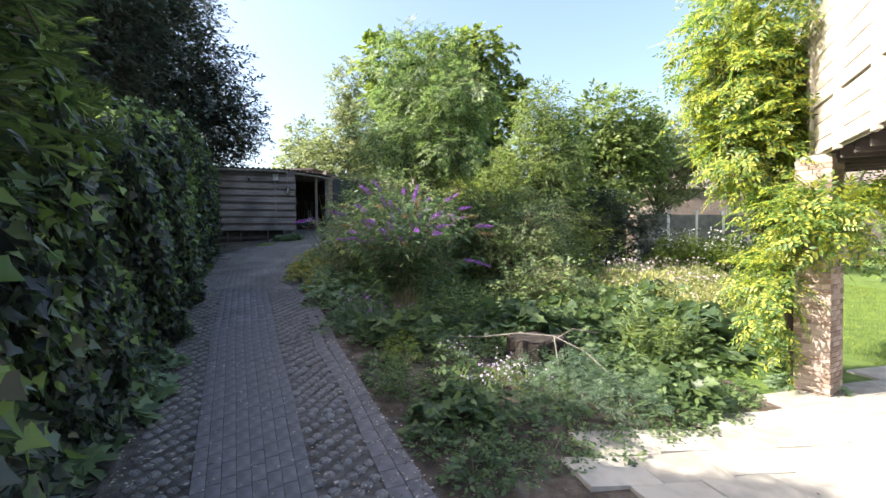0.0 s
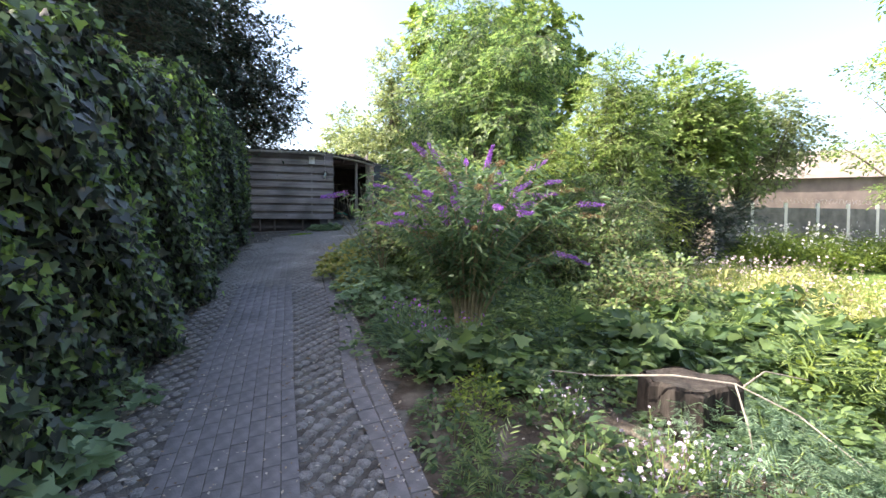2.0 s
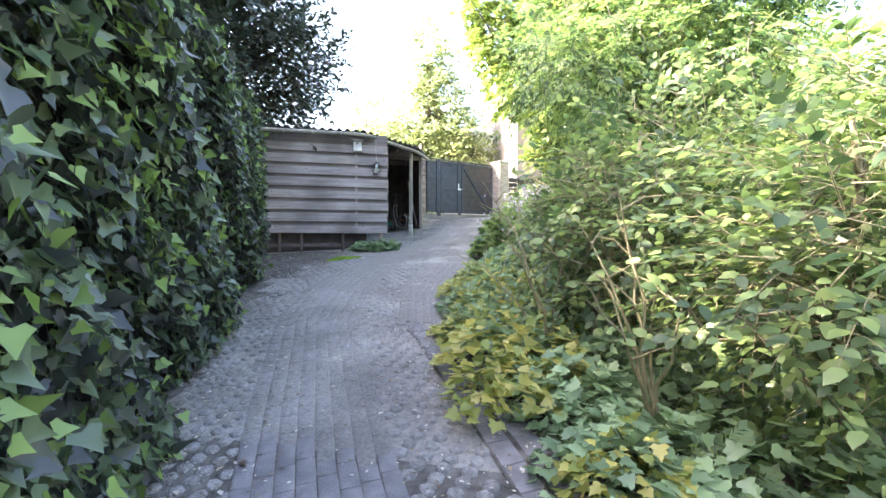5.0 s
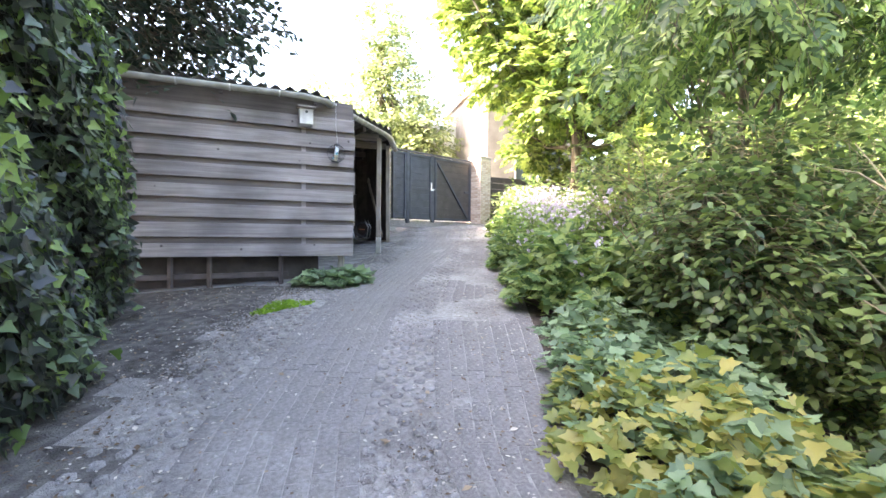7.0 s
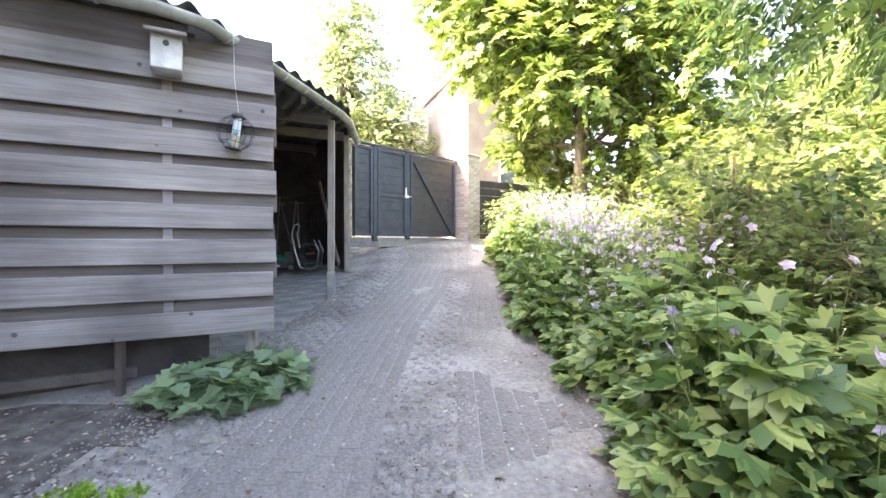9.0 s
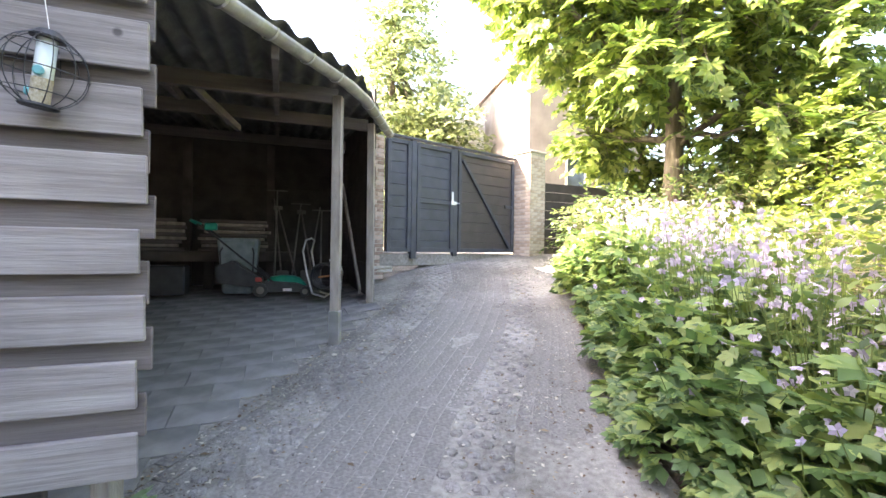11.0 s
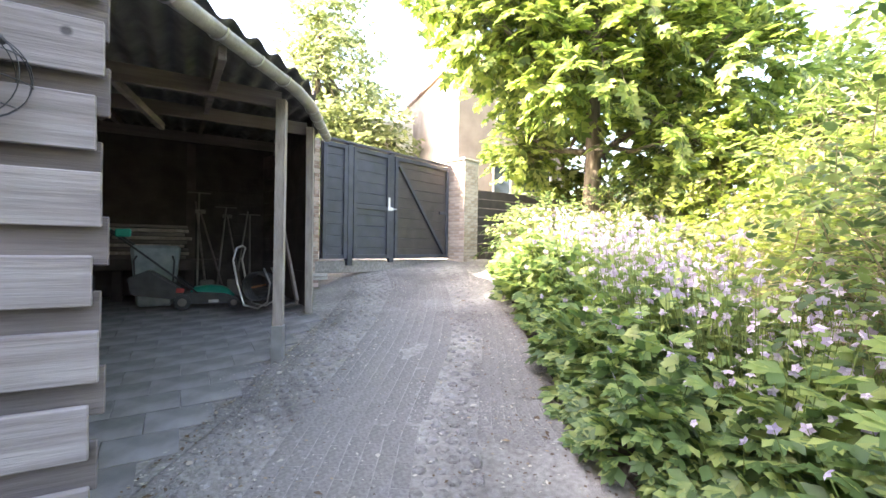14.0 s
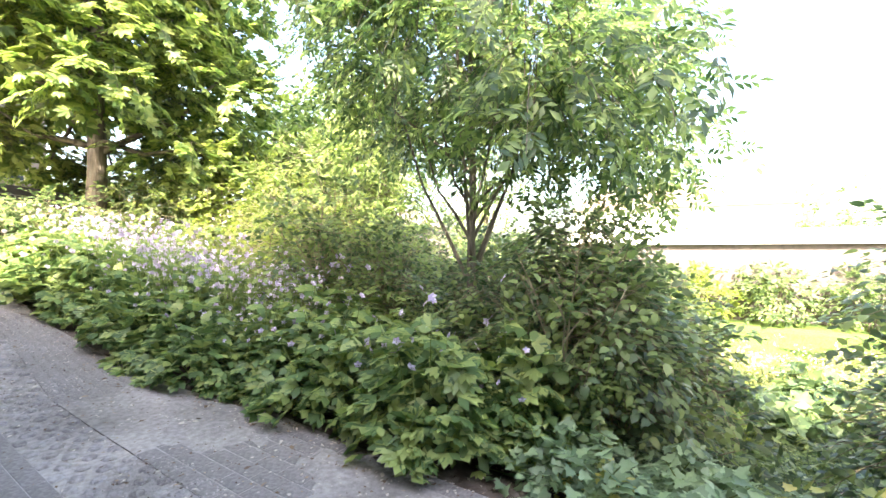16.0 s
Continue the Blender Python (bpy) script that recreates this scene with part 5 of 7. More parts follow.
tree("yew", 6.9, 20.6, 4, 0.12, [(0, 0, 1.6, 1.5, 1.3, 1.4), (0.9, 0, 2.6, 1.4, 0.9, 0.6), (-0.4, 0, 3.0, 1.2, 1.2, 1.0)], "spray", 0.25, 5000, M["dark"], "dark spreading conifer before the fence", 46, limb=14, droop=0.0, category="conifer")
tree("walnut_tree", -0.9, 14.1, 6.2, 0.08, [(0.0, 0.0, 4.7, 1.8, 1.9, 1.3), (-0.7, -1.3, 4.0, 1.4, 1.2, 0.8), (0.8, -1.1, 4.4, 1.2, 1.2, 1.0), (0.5, 1.2, 5.2, 1.6, 1.4, 1.2), (0, 0, 6.8, 1.7, 1.7, 1.3), (1.2, -1.7, 3.6, 0.9, 0.9, 0.6), (1.5, -1.6, 5.4, 1.0, 1.0, 0.7), (-1.0, 1.3, 6.0, 1.2, 1.1, 0.9)], "compound", 0.27, 6200, M["walnut"], "young walnut tree with pale forked trunk and long drooping compound leaves", 47, limb=15, clump=0.42, per=5, droop=0.6)
# two trees added to keep the sun off the beds and the butterfly bush
tree("dark_tree", -10.2, 10.6, 9, 0.24, [(0, 0, 4.8, 2.4, 2.2, 2.2), (0.3, 0.4, 7.0, 2.2, 2.2, 1.9), (-0.2, -1.0, 8.6, 1.8, 2.0, 1.6), (0.2, 1.2, 8.8, 1.7, 1.8, 1.5)], "oval", 0.17, 17000, M["dark"], "dark-leaved tree behind the ivy hedge, placed to block the sun", 25, limb=16, clump=0.5, per=9)
tree("dark_tree", -7.4, 3.3, 7, 0.2, [(0, 0, 4.2, 2.0, 2.0, 2.0), (0.3, 0.4, 6.4, 1.6, 1.6, 1.4), (0.9, -0.8, 5.0, 1.4, 1.4, 1.3)], "oval", 0.16, 11000, M["dark"], "dark-leaved tree behind the ivy hedge, placed to block the sun", 24, limb=16, clump=0.4, per=9)
for k, (x, y, h, r, mt, n) in enumerate(((1.3, 18.6, 4.2, 1.8, "lime", 6500), (-0.2, 18.4, 3.6, 1.4, "lime", 4500), (0.9, 21.8, 5.0, 1.8, "lime", 5000), (2.5, 12.6, 3.2, 1.4, "shrub", 4500), (-1.75, 12.5, 2.6, 0.75, "shrub", 5600), (1.4, 14.4, 3.6, 1.2, "shrub", 4200), (0.4, 14.3, 3.0, 1.0, "shrub", 3600), (2.6, 15.0, 4.0, 1.4, "shrub", 4200), (0.2, 16.4, 3.4, 1.2, "shrub", 4000), (-1.5, 9.6, 2.9, 1.0, "shrub", 4200), (-0.9, 12.6, 2.8, 0.9, "shrub", 4200), (-0.6, 8.2, 2.8, 1.0, "shrub", 3600), (-1.5, 13.3, 2.1, 0.8, "shrub", 3000), (-0.3, 13.6, 2.3, 0.9, "shrub", 3000), (-1.3, 15.2, 2.3, 0.8, "shrub", 3000), (0.3, 15.0, 2.6, 0.9, "shrub", 3000), (0.3, 25.2, 4.6, 1.9, "lime", 4200), (3.0, 28.0, 5.5, 2.2, "light", 4200), (6.0, 28.5, 5.0, 2.2, "light", 4200), (5.4, 22.0, 4.0, 1.7, "shrub", 4000), (2.4, 24.2, 4.4, 1.8, "shrub", 4200), (-0.4, 20.8, 2.2, 1.1, "shrub", 3000), (-2.7, 21.7, 1.5, 0.8, "shrub", 3200), (-0.8, 22.4, 2.8, 1.2, "shrub", 3400), (0.9, 22.6, 3.4, 1.3, "shrub", 3400), (-0.5, 12.0, 2.5, 0.9, "shrub", 3600), (1.0, 13.4, 2.6, 1.0, "shrub", 3600), (3.6, 17.0, 3.2, 1.4, "shrub", 4000), (5.0, 19.0, 3.6, 1.5, "lime", 4000), (2.6, 8.6, 1.6, 1.0, "shrub", 3000), (-1.6, 16.0, 3.0, 1.0, "shrub", 3200), (1.2, 15.6, 3.8, 1.3, "shrub", 4200), (1.6, 27.0, 4.4, 1.6, "shrub", 3000))):
    tree("shrub", x, y, h, 0.05, [(0, 0, h * 0.35, r, r, h * 0.33), (0.2 * r, 0.1, h * 0.68, r * 0.85, r * 0.85, h * 0.28), (-0.3 * r, -0.2, h * 0.5, r * 0.8, r * 0.7, h * 0.3)], "broad" if mt == "shrub" else "small", 0.095 if mt == "shrub" else 0.11, int(n * 1.4), M[mt], "leafy garden shrub with thin arching stems" if mt == "shrub" else "bright yellow-green sunlit shrub", 50 + k, limb=14, clump=0.3, per=9, droop=0.25, bark=M["stem"], category="shrub")

# ---- lanes ----
AX, AF = [], []


def joint_bed(name, L, R, y0, y1, drop, material, label):
    """Jointing sand swept between the bricks of a lane."""
    ys = np.arange(y0, y1, 0.1)
    V = []
    for y in ys:
        for k in range(13):
            p = lane_point(L, R, float(y), k / 12)
            n = noise.noise(Vector((p.x * 1.1, p.y * 0.8, 3.0))) + 0.35 * noise.noise(Vector((p.x * 6, p.y * 6, 5.0)))
            V.append((p.x, p.y, p.z - drop + (0.006 * min(1, max(0, n * 3 - (1.3 if drop > 0.0022 or p.y < 12.8 else -0.3))) if drop < 0.004 else 0)))
    F = [(j * 13 + i, j * 13 + i + 1, j * 13 + i + 14, j * 13 + i + 13) for j in range(len(ys) - 1) for i in range(12)]
    return tagged(mesh_np(name, V, F, M[material], smooth=True), label, "ground", kind="structure")


def build_lanes():
    joint_bed("joint_sand", LANE_L, LANE_R, -2.5, 7.45, 0.005, "grit", "dark grit filling the joints of the clinker lane")
    joint_bed("joint_sand", PAVE_R, BED, -2.5, 9.5, 0.005, "grit", "dark grit filling the joints of the edging")
    joint_bed("joint_sand", LANE_L, LANE_R, 7.5, 21.0, 0.0025, "sand", "pale sand filling the joints of the upper lane")
    joint_bed("joint_sand", PAVE_R, BED, 9.6, 21.5, 0.002, "sand", "pale sand swept over the side lane")
    a = tagged(new("drive_lane"), "grey clinker brick lane with lengthwise courses, dusty", "paving", kind="structure")
    V, F = brick_lane("drive_lane", LANE_L, LANE_R, 8, -2.5, 7.4, a, (1.2, 5.5), 7)
    joined("bricks", V, F, M["clinkerj"], a)
    a2 = tagged(new("upper_drive_lane"), "dusty grey clinker brick lane curving up to the gate", "paving", kind="structure")
    V, F = brick_lane("drive_lane", LANE_L, LANE_R, 8, 7.5, 21.0, a2, (10.8, 18.6), 7, material="dusty")
    joined("bricks", V, F, M["dustyj"], a2)
    b = tagged(new("side_lane"), "grey brown clinker lane beside the planting", "paving", kind="structure")
    V, F = brick_lane("side_lane", PAVE_R, BED, 7, 9.6, 21.5, b, (9.5, 18.4), 8, material="dusty")
    joined("bricks", V, F, M["dustyj"], b)
    e = tagged(new("edging"), "double row of edging bricks along the planting", "edging", kind="structure")
    V, F = brick_lane("edging", PAVE_R, BED, 2, -2.5, 9.5, e, (1.2, 8.0), 9)
    joined("bricks", V, F, M["clinkerj"], e)
    g = tagged(new("grass_pavers"), "concrete grass pavers with rough knobs, joints full of dry grit", "paving", kind="structure")
    V, F = knob_lane(LANE_R, PAVE_R, -2.5, 8.0, 10)
    joined("knobs", V, F, M["knob"], g)
    V, F = knob_lane(LANE_R, PAVE_R, 8.1, 21.5, 10, -0.001, 0.95)
    joined("knobs", V, F, M["dustknob"], g)
    left = [(y, x - w) for (y, x), w in zip(LANE_L, (0.5, 0.5, 0.5, 0.5, 0.5, 0.5, 0.5, 0.6, 0.55, 0.5, 0.5, 0.45, 0.45, 0.38, 0.36, 0.38, 0.45))]
    V, F = knob_lane(left, LANE_L, -2.5, 8.0, 11, -0.007)
    joined("knobs", V, F, M["knob"], g)
    edge = [(y, x - 0.22) for y, x in left]
    V, F = brick_lane("shed_edging", edge, left, 2, 14.2, 20.0, e, (0, 0), 12, material="dusty")
    joined("upper_bricks", V, F, M["dustyj"], e)
    V, F = knob_lane(left, LANE_L, 8.1, 21.5, 11, 0.0, 0.95)
    joined("knobs", V, F, M["dustknob"], g)


# ---- low planting ----
PLANTS = {}


def low_plant(name, leaf, size, n, r, h, material, seed, upright=0.3, flower=None, stems=10):
    """A mound of leaves on stems; flower: (kind, size, count, height, material)."""
    rng = np.random.default_rng(seed)
    ob = empty(name, 0, 0, 0)
    d = rng.random(n) ** 0.5
    a = rng.random(n) * 2 * math.pi
    x, y = d * r * np.cos(a), d * r * np.sin(a)
    z = h * (1 - 0.75 * d ** 2) * (0.35 + 0.65 * rng.random(n) ** 0.5) * (0.8 + 0.3 * np.sin(a * 3 + seed))
    O = np.stack([np.cos(a) * d, np.sin(a) * d, np.full(n, upright)], 1)
    leaf_mesh("leaves", leaf, np.stack([x, y, np.maximum(z, 0.02)], 1), orient(rng, n, O, 0.15, 0.7), size * rng.uniform(0.6, 1.25, n), material, ob)
    bm = bmesh.new()
    for i in range(stems):
        k = rng.integers(n)
        e = Vector((x[k], y[k], z[k]))
        tube(bm, [(e.x * 0.2, e.y * 0.2, 0), (e.x * 0.6, e.y * 0.6, e.z * 0.6), e], [0.006, 0.005, 0.003], 4, False)
    if flower:
        kind, fs, cnt, fh, fm = flower
        fa = rng.random(cnt) * 2 * math.pi
        fd = rng.random(cnt) ** 0.5 * r * 1.05
        fz = fh * (0.55 + 0.5 * rng.random(cnt))
        FP = np.stack([fd * np.cos(fa), fd * np.sin(fa), fz], 1)
        for q in FP:
            if rng.random() < 0.6:
                tube(bm, [(q[0] * 0.7, q[1] * 0.7, h * 0.5), q], [0.004, 0.002], 3, False)
        face = rng.normal(size=(cnt, 3)) * 0.6
        face[:, 0] -= 0.4
        face[:, 2] += 0.5
        t = rng.normal(size=(cnt, 3))
        yv = np.cross(face, t)
        yv /= np.linalg.norm(yv, axis=1)[:, None]
        zz = face / np.linalg.norm(face, axis=1)[:, None]
        R = np.stack([np.cross(yv, zz), yv, zz], 2)
        leaf_mesh("bloom", kind, FP, R, fs * rng.uniform(0.7, 1.2, cnt), fm, ob)["kind"] = "stuff"
    part("stalk", bm, M["green_stem"], ob)["kind"] = "stuff"
    return ob


def scatter(base, label, category, group, spots, seed):
    """Copies of a plant at (x, y, scale)."""
    rng = random.Random(seed)
    tagged(base, label, category, group)
    for i, (x, y, s) in enumerate(spots):
        m = pose(x, y, ground(x, y) - 0.03, rng.uniform(-5, 5), rng.uniform(-5, 5), rng.uniform(0, 360)) @ Matrix.Diagonal((s, s, s * rng.uniform(0.9, 1.1), 1))
        if i == 0:
            base.matrix_basis = m
        else:
            c = copy_thing(base, Matrix.Identity(4))
            c.matrix_basis = m


def row(table, y0, y1, step, off, rng, jit=0.15, s=(0.85, 1.15)):
    out = []
    y = y0
    while y < y1:
        out.append((along(table, y) + off + rng.uniform(-jit, jit), y + rng.uniform(-jit, jit), rng.uniform(*s)))
        y += step
    return out


def build_beds():
    r = random.Random(2)
    anem = low_plant("anemone", "trifol", 0.16, 330, 0.5, 0.85, M["anem"], 101, flower=("flower", 0.065, 7, 1.05, M["lilac"]))
    scatter(anem, "anemone clump with lobed leaves and pale lilac flowers beside the drive", "flowering plant", "anemones along the drive", row(BED, 12.9, 20.6, 0.42, 0.45, r) + row(BED, 12.9, 20.6, 0.5, 1.1, r, s=(1.0, 1.3)) + row(BED, 13.4, 20.6, 0.6, 1.8, r, s=(1.1, 1.4)), 1)
    fl = low_plant("anemone", "trifol", 0.13, 90, 0.45, 0.95, M["anem"], 102, flower=("flower", 0.06, 62, 1.15, M["lilac"]))
    scatter(fl, "tall anemones thick with lilac flowers in the sun", "flowering plant", "flowering anemones", row(BED, 15.6, 20.8, 0.55, 0.9, r, s=(1.0, 1.25)) + row(BED, 15.4, 20.8, 0.6, 1.5, r, s=(1.1, 1.35)), 2)
    gera = low_plant("geranium", "lobed", 0.085, 260, 0.42, 0.38, M["gera"], 103)
    scatter(gera, "low mound of lobed-leaved pale green geranium at the drive's edge", "plant", "geraniums along the drive", row(BED, 7.6, 12.8, 0.42, 0.4, r) + row(BED, 8.5, 13, 0.5, 0.95, r, s=(0.9, 1.4)), 3)
    yel = low_plant("yellowing_plant", "lobed", 0.085, 240, 0.4, 0.42, M["yellow"], 104)
    scatter(yel, "yellowing leafy plant at the drive's edge", "plant", "yellowing plants", [(-3.2, 10.6, 1.1), (-2.9, 10.9, 1.2), (-3.25, 11.05, 0.9), (-2.6, 10.5, 1.1), (-3.0, 10.2, 1.0), (-2.75, 8.6, 1.1), (-2.6, 8.1, 1.0), (-2.85, 9.1, 1.0), (-3.0, 9.7, 0.9), (-2.4, 9.2, 1.1), (-2.3, 8.6, 1.1), (-3.15, 9.3, 0.7), (-3.2, 14.6, 0.5), (-3.1, 12.2, 0.7), (-3.3, 17.0, 0.5), (-1.9, 7.4, 0.9)], 4)
    herb = low_plant("herb", "oval", 0.12, 200, 0.46, 0.42, M["herb"], 105)
    scatter(herb, "low green leafy plant in bare soil", "plant", "green plants in the bed", [(along(BED, q) + 0.3 + 0.12 * math.sin(q * 7), q, 0.45 + 0.12 * math.sin(q * 11)) for q in (1.9, 2.3, 2.75, 3.2, 3.6, 4.0)] + [(0.55, 4.7, 1.0), (0.9, 4.3, 0.7), (1.45, 2.9, 0.8), (1.75, 2.75, 0.6), (2.2, 3.2, 0.7), (1.2, 3.5, 0.8), (2.2, 4.5, 0.9), (3.1, 4.7, 0.7), (1.9, 5.5, 1.2), (2.8, 5.7, 1.2), (1.1, 5.6, 1.1), (3.7, 5.9, 1.0), (0.3, 5.4, 0.9), (3.9, 6.8, 1.3), (4.7, 6.6, 1.1), (2.6, 6.8, 1.4), (1.0, 6.9, 1.5), (0.0, 7.4, 1.4), (3.2, 7.9, 1.5), (4.5, 8.0, 1.5), (1.8, 8.3, 1.6), (2.6, 9.6, 1.7), (4.0, 9.6, 1.5), (5.4, 7.4, 1.3), (5.7, 8.8, 1.2), (-0.2, 6.6, 1.3), (1.6, 2.25, 0.4), (3.6, 3.9, 0.9), (3.3, 3.5, 0.6)] + [(r.uniform(2.0, 5.8), r.uniform(6.0, 11.5), r.uniform(1.2, 1.8)) for _ in range(24)] + [(r.uniform(0.6, 4.2), r.uniform(4.6, 6.4), r.uniform(0.5, 1.0)) for _ in range(10)] , 5)
    mix = row(BED, 2.6, 8.0, 0.7, 0.5, r, 0.15, (0.35, 0.8)) + row(BED, 4.2, 8.0, 0.6, 1.1, r, 0.25, (0.6, 1.1))
    mix2 = low_plant("hollyhock", "lobed", 0.17, 90, 0.42, 0.6, M["herb"], 121)
    scatter(mix2, "broad lobed-leaved plant growing in the shaded bed", "plant", "lobed plants in the bed", [(r.uniform(1.6, 5.6), r.uniform(5.8, 11.0), r.uniform(1.0, 1.7)) for _ in range(26)] + mix[::3] + [(3.69, 4.07, 0.95), (3.95, 4.3, 0.7), (1.35, 2.75, 0.6), (1.2, 3.1, 0.5)], 21)
    mix3 = low_plant("fern", "feather", 0.3, 60, 0.4, 0.7, M["shrub"], 122, upright=1.0)
    scatter(mix3, "fresh green fern-like plant in the shaded bed", "plant", "ferny plants in the bed", [(r.uniform(1.0, 5.0), r.uniform(5.8, 10.5), r.uniform(0.8, 1.4)) for _ in range(14)] + mix[1::3], 22)
    mix4 = low_plant("young_shrub", "small", 0.07, 520, 0.4, 0.8, M["lime"], 123, upright=0.8)
    scatter(mix4, "small bushy yellow-green plant in the bed", "plant", "bushy plants in the bed", [(r.uniform(1.5, 5.6), r.uniform(6.0, 11.5), r.uniform(0.7, 1.3)) for _ in range(16)]+ mix[2:3], 23)
    g2 = low_plant("feathery_plant", "feather", 0.14, 260, 0.42, 0.42, M["grey"], 106)
    scatter(g2, "feathery grey-green plant in bare soil", "plant", "feathery plants in the bed", [(2.35, 3.65, 1.15), (2.75, 3.35, 1.0), (2.5, 4.1, 1.1), (2.0, 4.3, 0.8), (3.55, 4.3, 0.9), (2.5, 4.9, 1.0), (2.1, 3.1, 0.6), (0.9, 6.3, 0.9)], 6)
    g3 = low_plant("cranesbill", "lobed", 0.09, 240, 0.48, 0.4, M["gera"], 107)
    scatter(g3, "blue-green leafy mound beside the path", "plant", "mounds by the path", [(-1.5, 6.9, 1.0), (-1.0, 6.5, 1.0), (-1.9, 7.5, 1.0), (-0.7, 6.0, 0.8), (-1.3, 7.6, 1.2), (-2.2, 8.3, 1.0)], 7)
    lav = low_plant("lavender", "blade", 0.16, 700, 0.35, 0.4, M["grey"], 108, upright=1.4, flower=("small", 0.05, 30, 0.5, M["purple"]))
    scatter(lav, "grey-green lavender with a few violet spikes at the path's edge", "plant", "lavender by the path", [(-0.35, 5.3, 1.0), (-0.6, 5.7, 0.9), (-0.1, 4.95, 0.8), (0.15, 5.4, 0.9)], 8)
    ast = low_plant("aster", "small", 0.05, 160, 0.25, 0.3, M["herb"], 109, flower=("flower", 0.03, 45, 0.36, M["lilac"]))
    scatter(ast, "small pale aster in flower on bare soil", "flowering plant", "asters in the bed", [(1.65, 3.5, 1.1), (1.95, 3.6, 1.0), (1.45, 3.2, 0.9), (1.15, 4.15, 1.0)], 9)
    mea = low_plant("meadow_flower", "lance", 0.13, 420, 0.6, 0.75, M["meadow"], 110, upright=1.0, flower=("flower", 0.045, 22, 0.85, M["pink"]))
    sp = []
    for i in range(46):
        sp.append((r.uniform(5.2, 10.5), r.uniform(7.6, 19.5), r.uniform(0.8, 1.2)))
    for i in range(42):
        sp.append((r.uniform(5.21, 6.89), r.uniform(7.8, 15.5), r.uniform(1.0, 1.5)))
    scatter(mea, "sunlit straw-green perennials with small pink flowers", "flowering plant", "perennials in the border", [s for s in sp if s[0] > 5.2 + 0 * s[1] and (s[0] < 6.9 or s[1] > 15)], 10)
    bush = low_plant("border_shrub", "small", 0.1, 900, 0.8, 1.3, M["lime"], 111, flower=("flower", 0.08, 20, 1.3, M["white"]))
    scatter(bush, "sunlit rounded border shrub", "shrub", "border shrubs before the fence", [(x, 0.5 * x + r.uniform(16.8, 19.2), r.uniform(1.2, 1.9)) for x in [r.uniform(5.5, 20) for _ in range(34)]] + [(6.4, 15.4, 1.0), (5.4, 14.0, 0.9), (4.8, 16.2, 1.2), (3.4, 15.4, 1.2)], 11)
    bl = low_plant("leafy_plant", "lobed", 0.2, 70, 0.42, 0.36, M["gera"], 112)
    scatter(bl, "big-leaved hollyhock seedlings at the shed's foot", "plant", "plants at the shed's foot", [(-5.95, 14.55, 0.75), (-5.98, 14.75, 0.6), (-6.15, 14.3, 0.7), (-6.3, 14.35, 0.7), (-6.1, 14.5, 0.6), (-6.2, 14.55, 0.85), (-6.0, 14.6, 0.9), (-2.1, 3.0, 0.9), (-1.9, 2.3, 1.0), (-1.7, 1.6, 1.0), (-1.35, 1.1, 0.9), (-2.4, 3.7, 0.6), (4.4, 7.1, 1.0), (4.9, 6.9, 0.9), (3.5, 6.9, 0.9), (5.3, 5.0, 0.5), (5.7, 4.8, 0.4)], 12)
    ed = low_plant("ground_cover", "small", 0.07, 420, 0.55, 0.16, M["herb"], 113)
    sp = [(along(BED, y) + r.uniform(0.5, 5.5), y, r.uniform(0.8, 1.4)) for y in [r.uniform(4.5, 22) for _ in range(150)]]
    sp += [(x, y, k) for x, y, k in ((1.7, 2.1, 0.6), (2.05, 2.35, 0.6), (2.4, 2.6, 0.7), (2.9, 2.95, 0.6), (3.3, 3.3, 0.7), (1.4, 2.5, 0.6), (3.9, 3.75, 0.6), (4.3, 4.6, 0.8), (3.0, 3.9, 0.7), (1.0, 3.3, 0.7), (1.3, 3.9, 0.7))]
    scatter(ed, "low spreading green ground cover", "plant", "ground cover", sp, 13)
    fill = low_plant("underwood", "oval", 0.13, 420, 0.8, 0.9, M["shrub"], 114)
    sp = [(along(BED, y) + r.uniform(1.4, 4.6), y, r.uniform(0.8, 1.25) * (0.7 if 9.9 < y < 11.8 else 1)) for y in [r.uniform(8.0, 21) for _ in range(44)]]
    scatter(fill, "dense shaded leafy undergrowth", "shrub", "undergrowth", sp, 14)


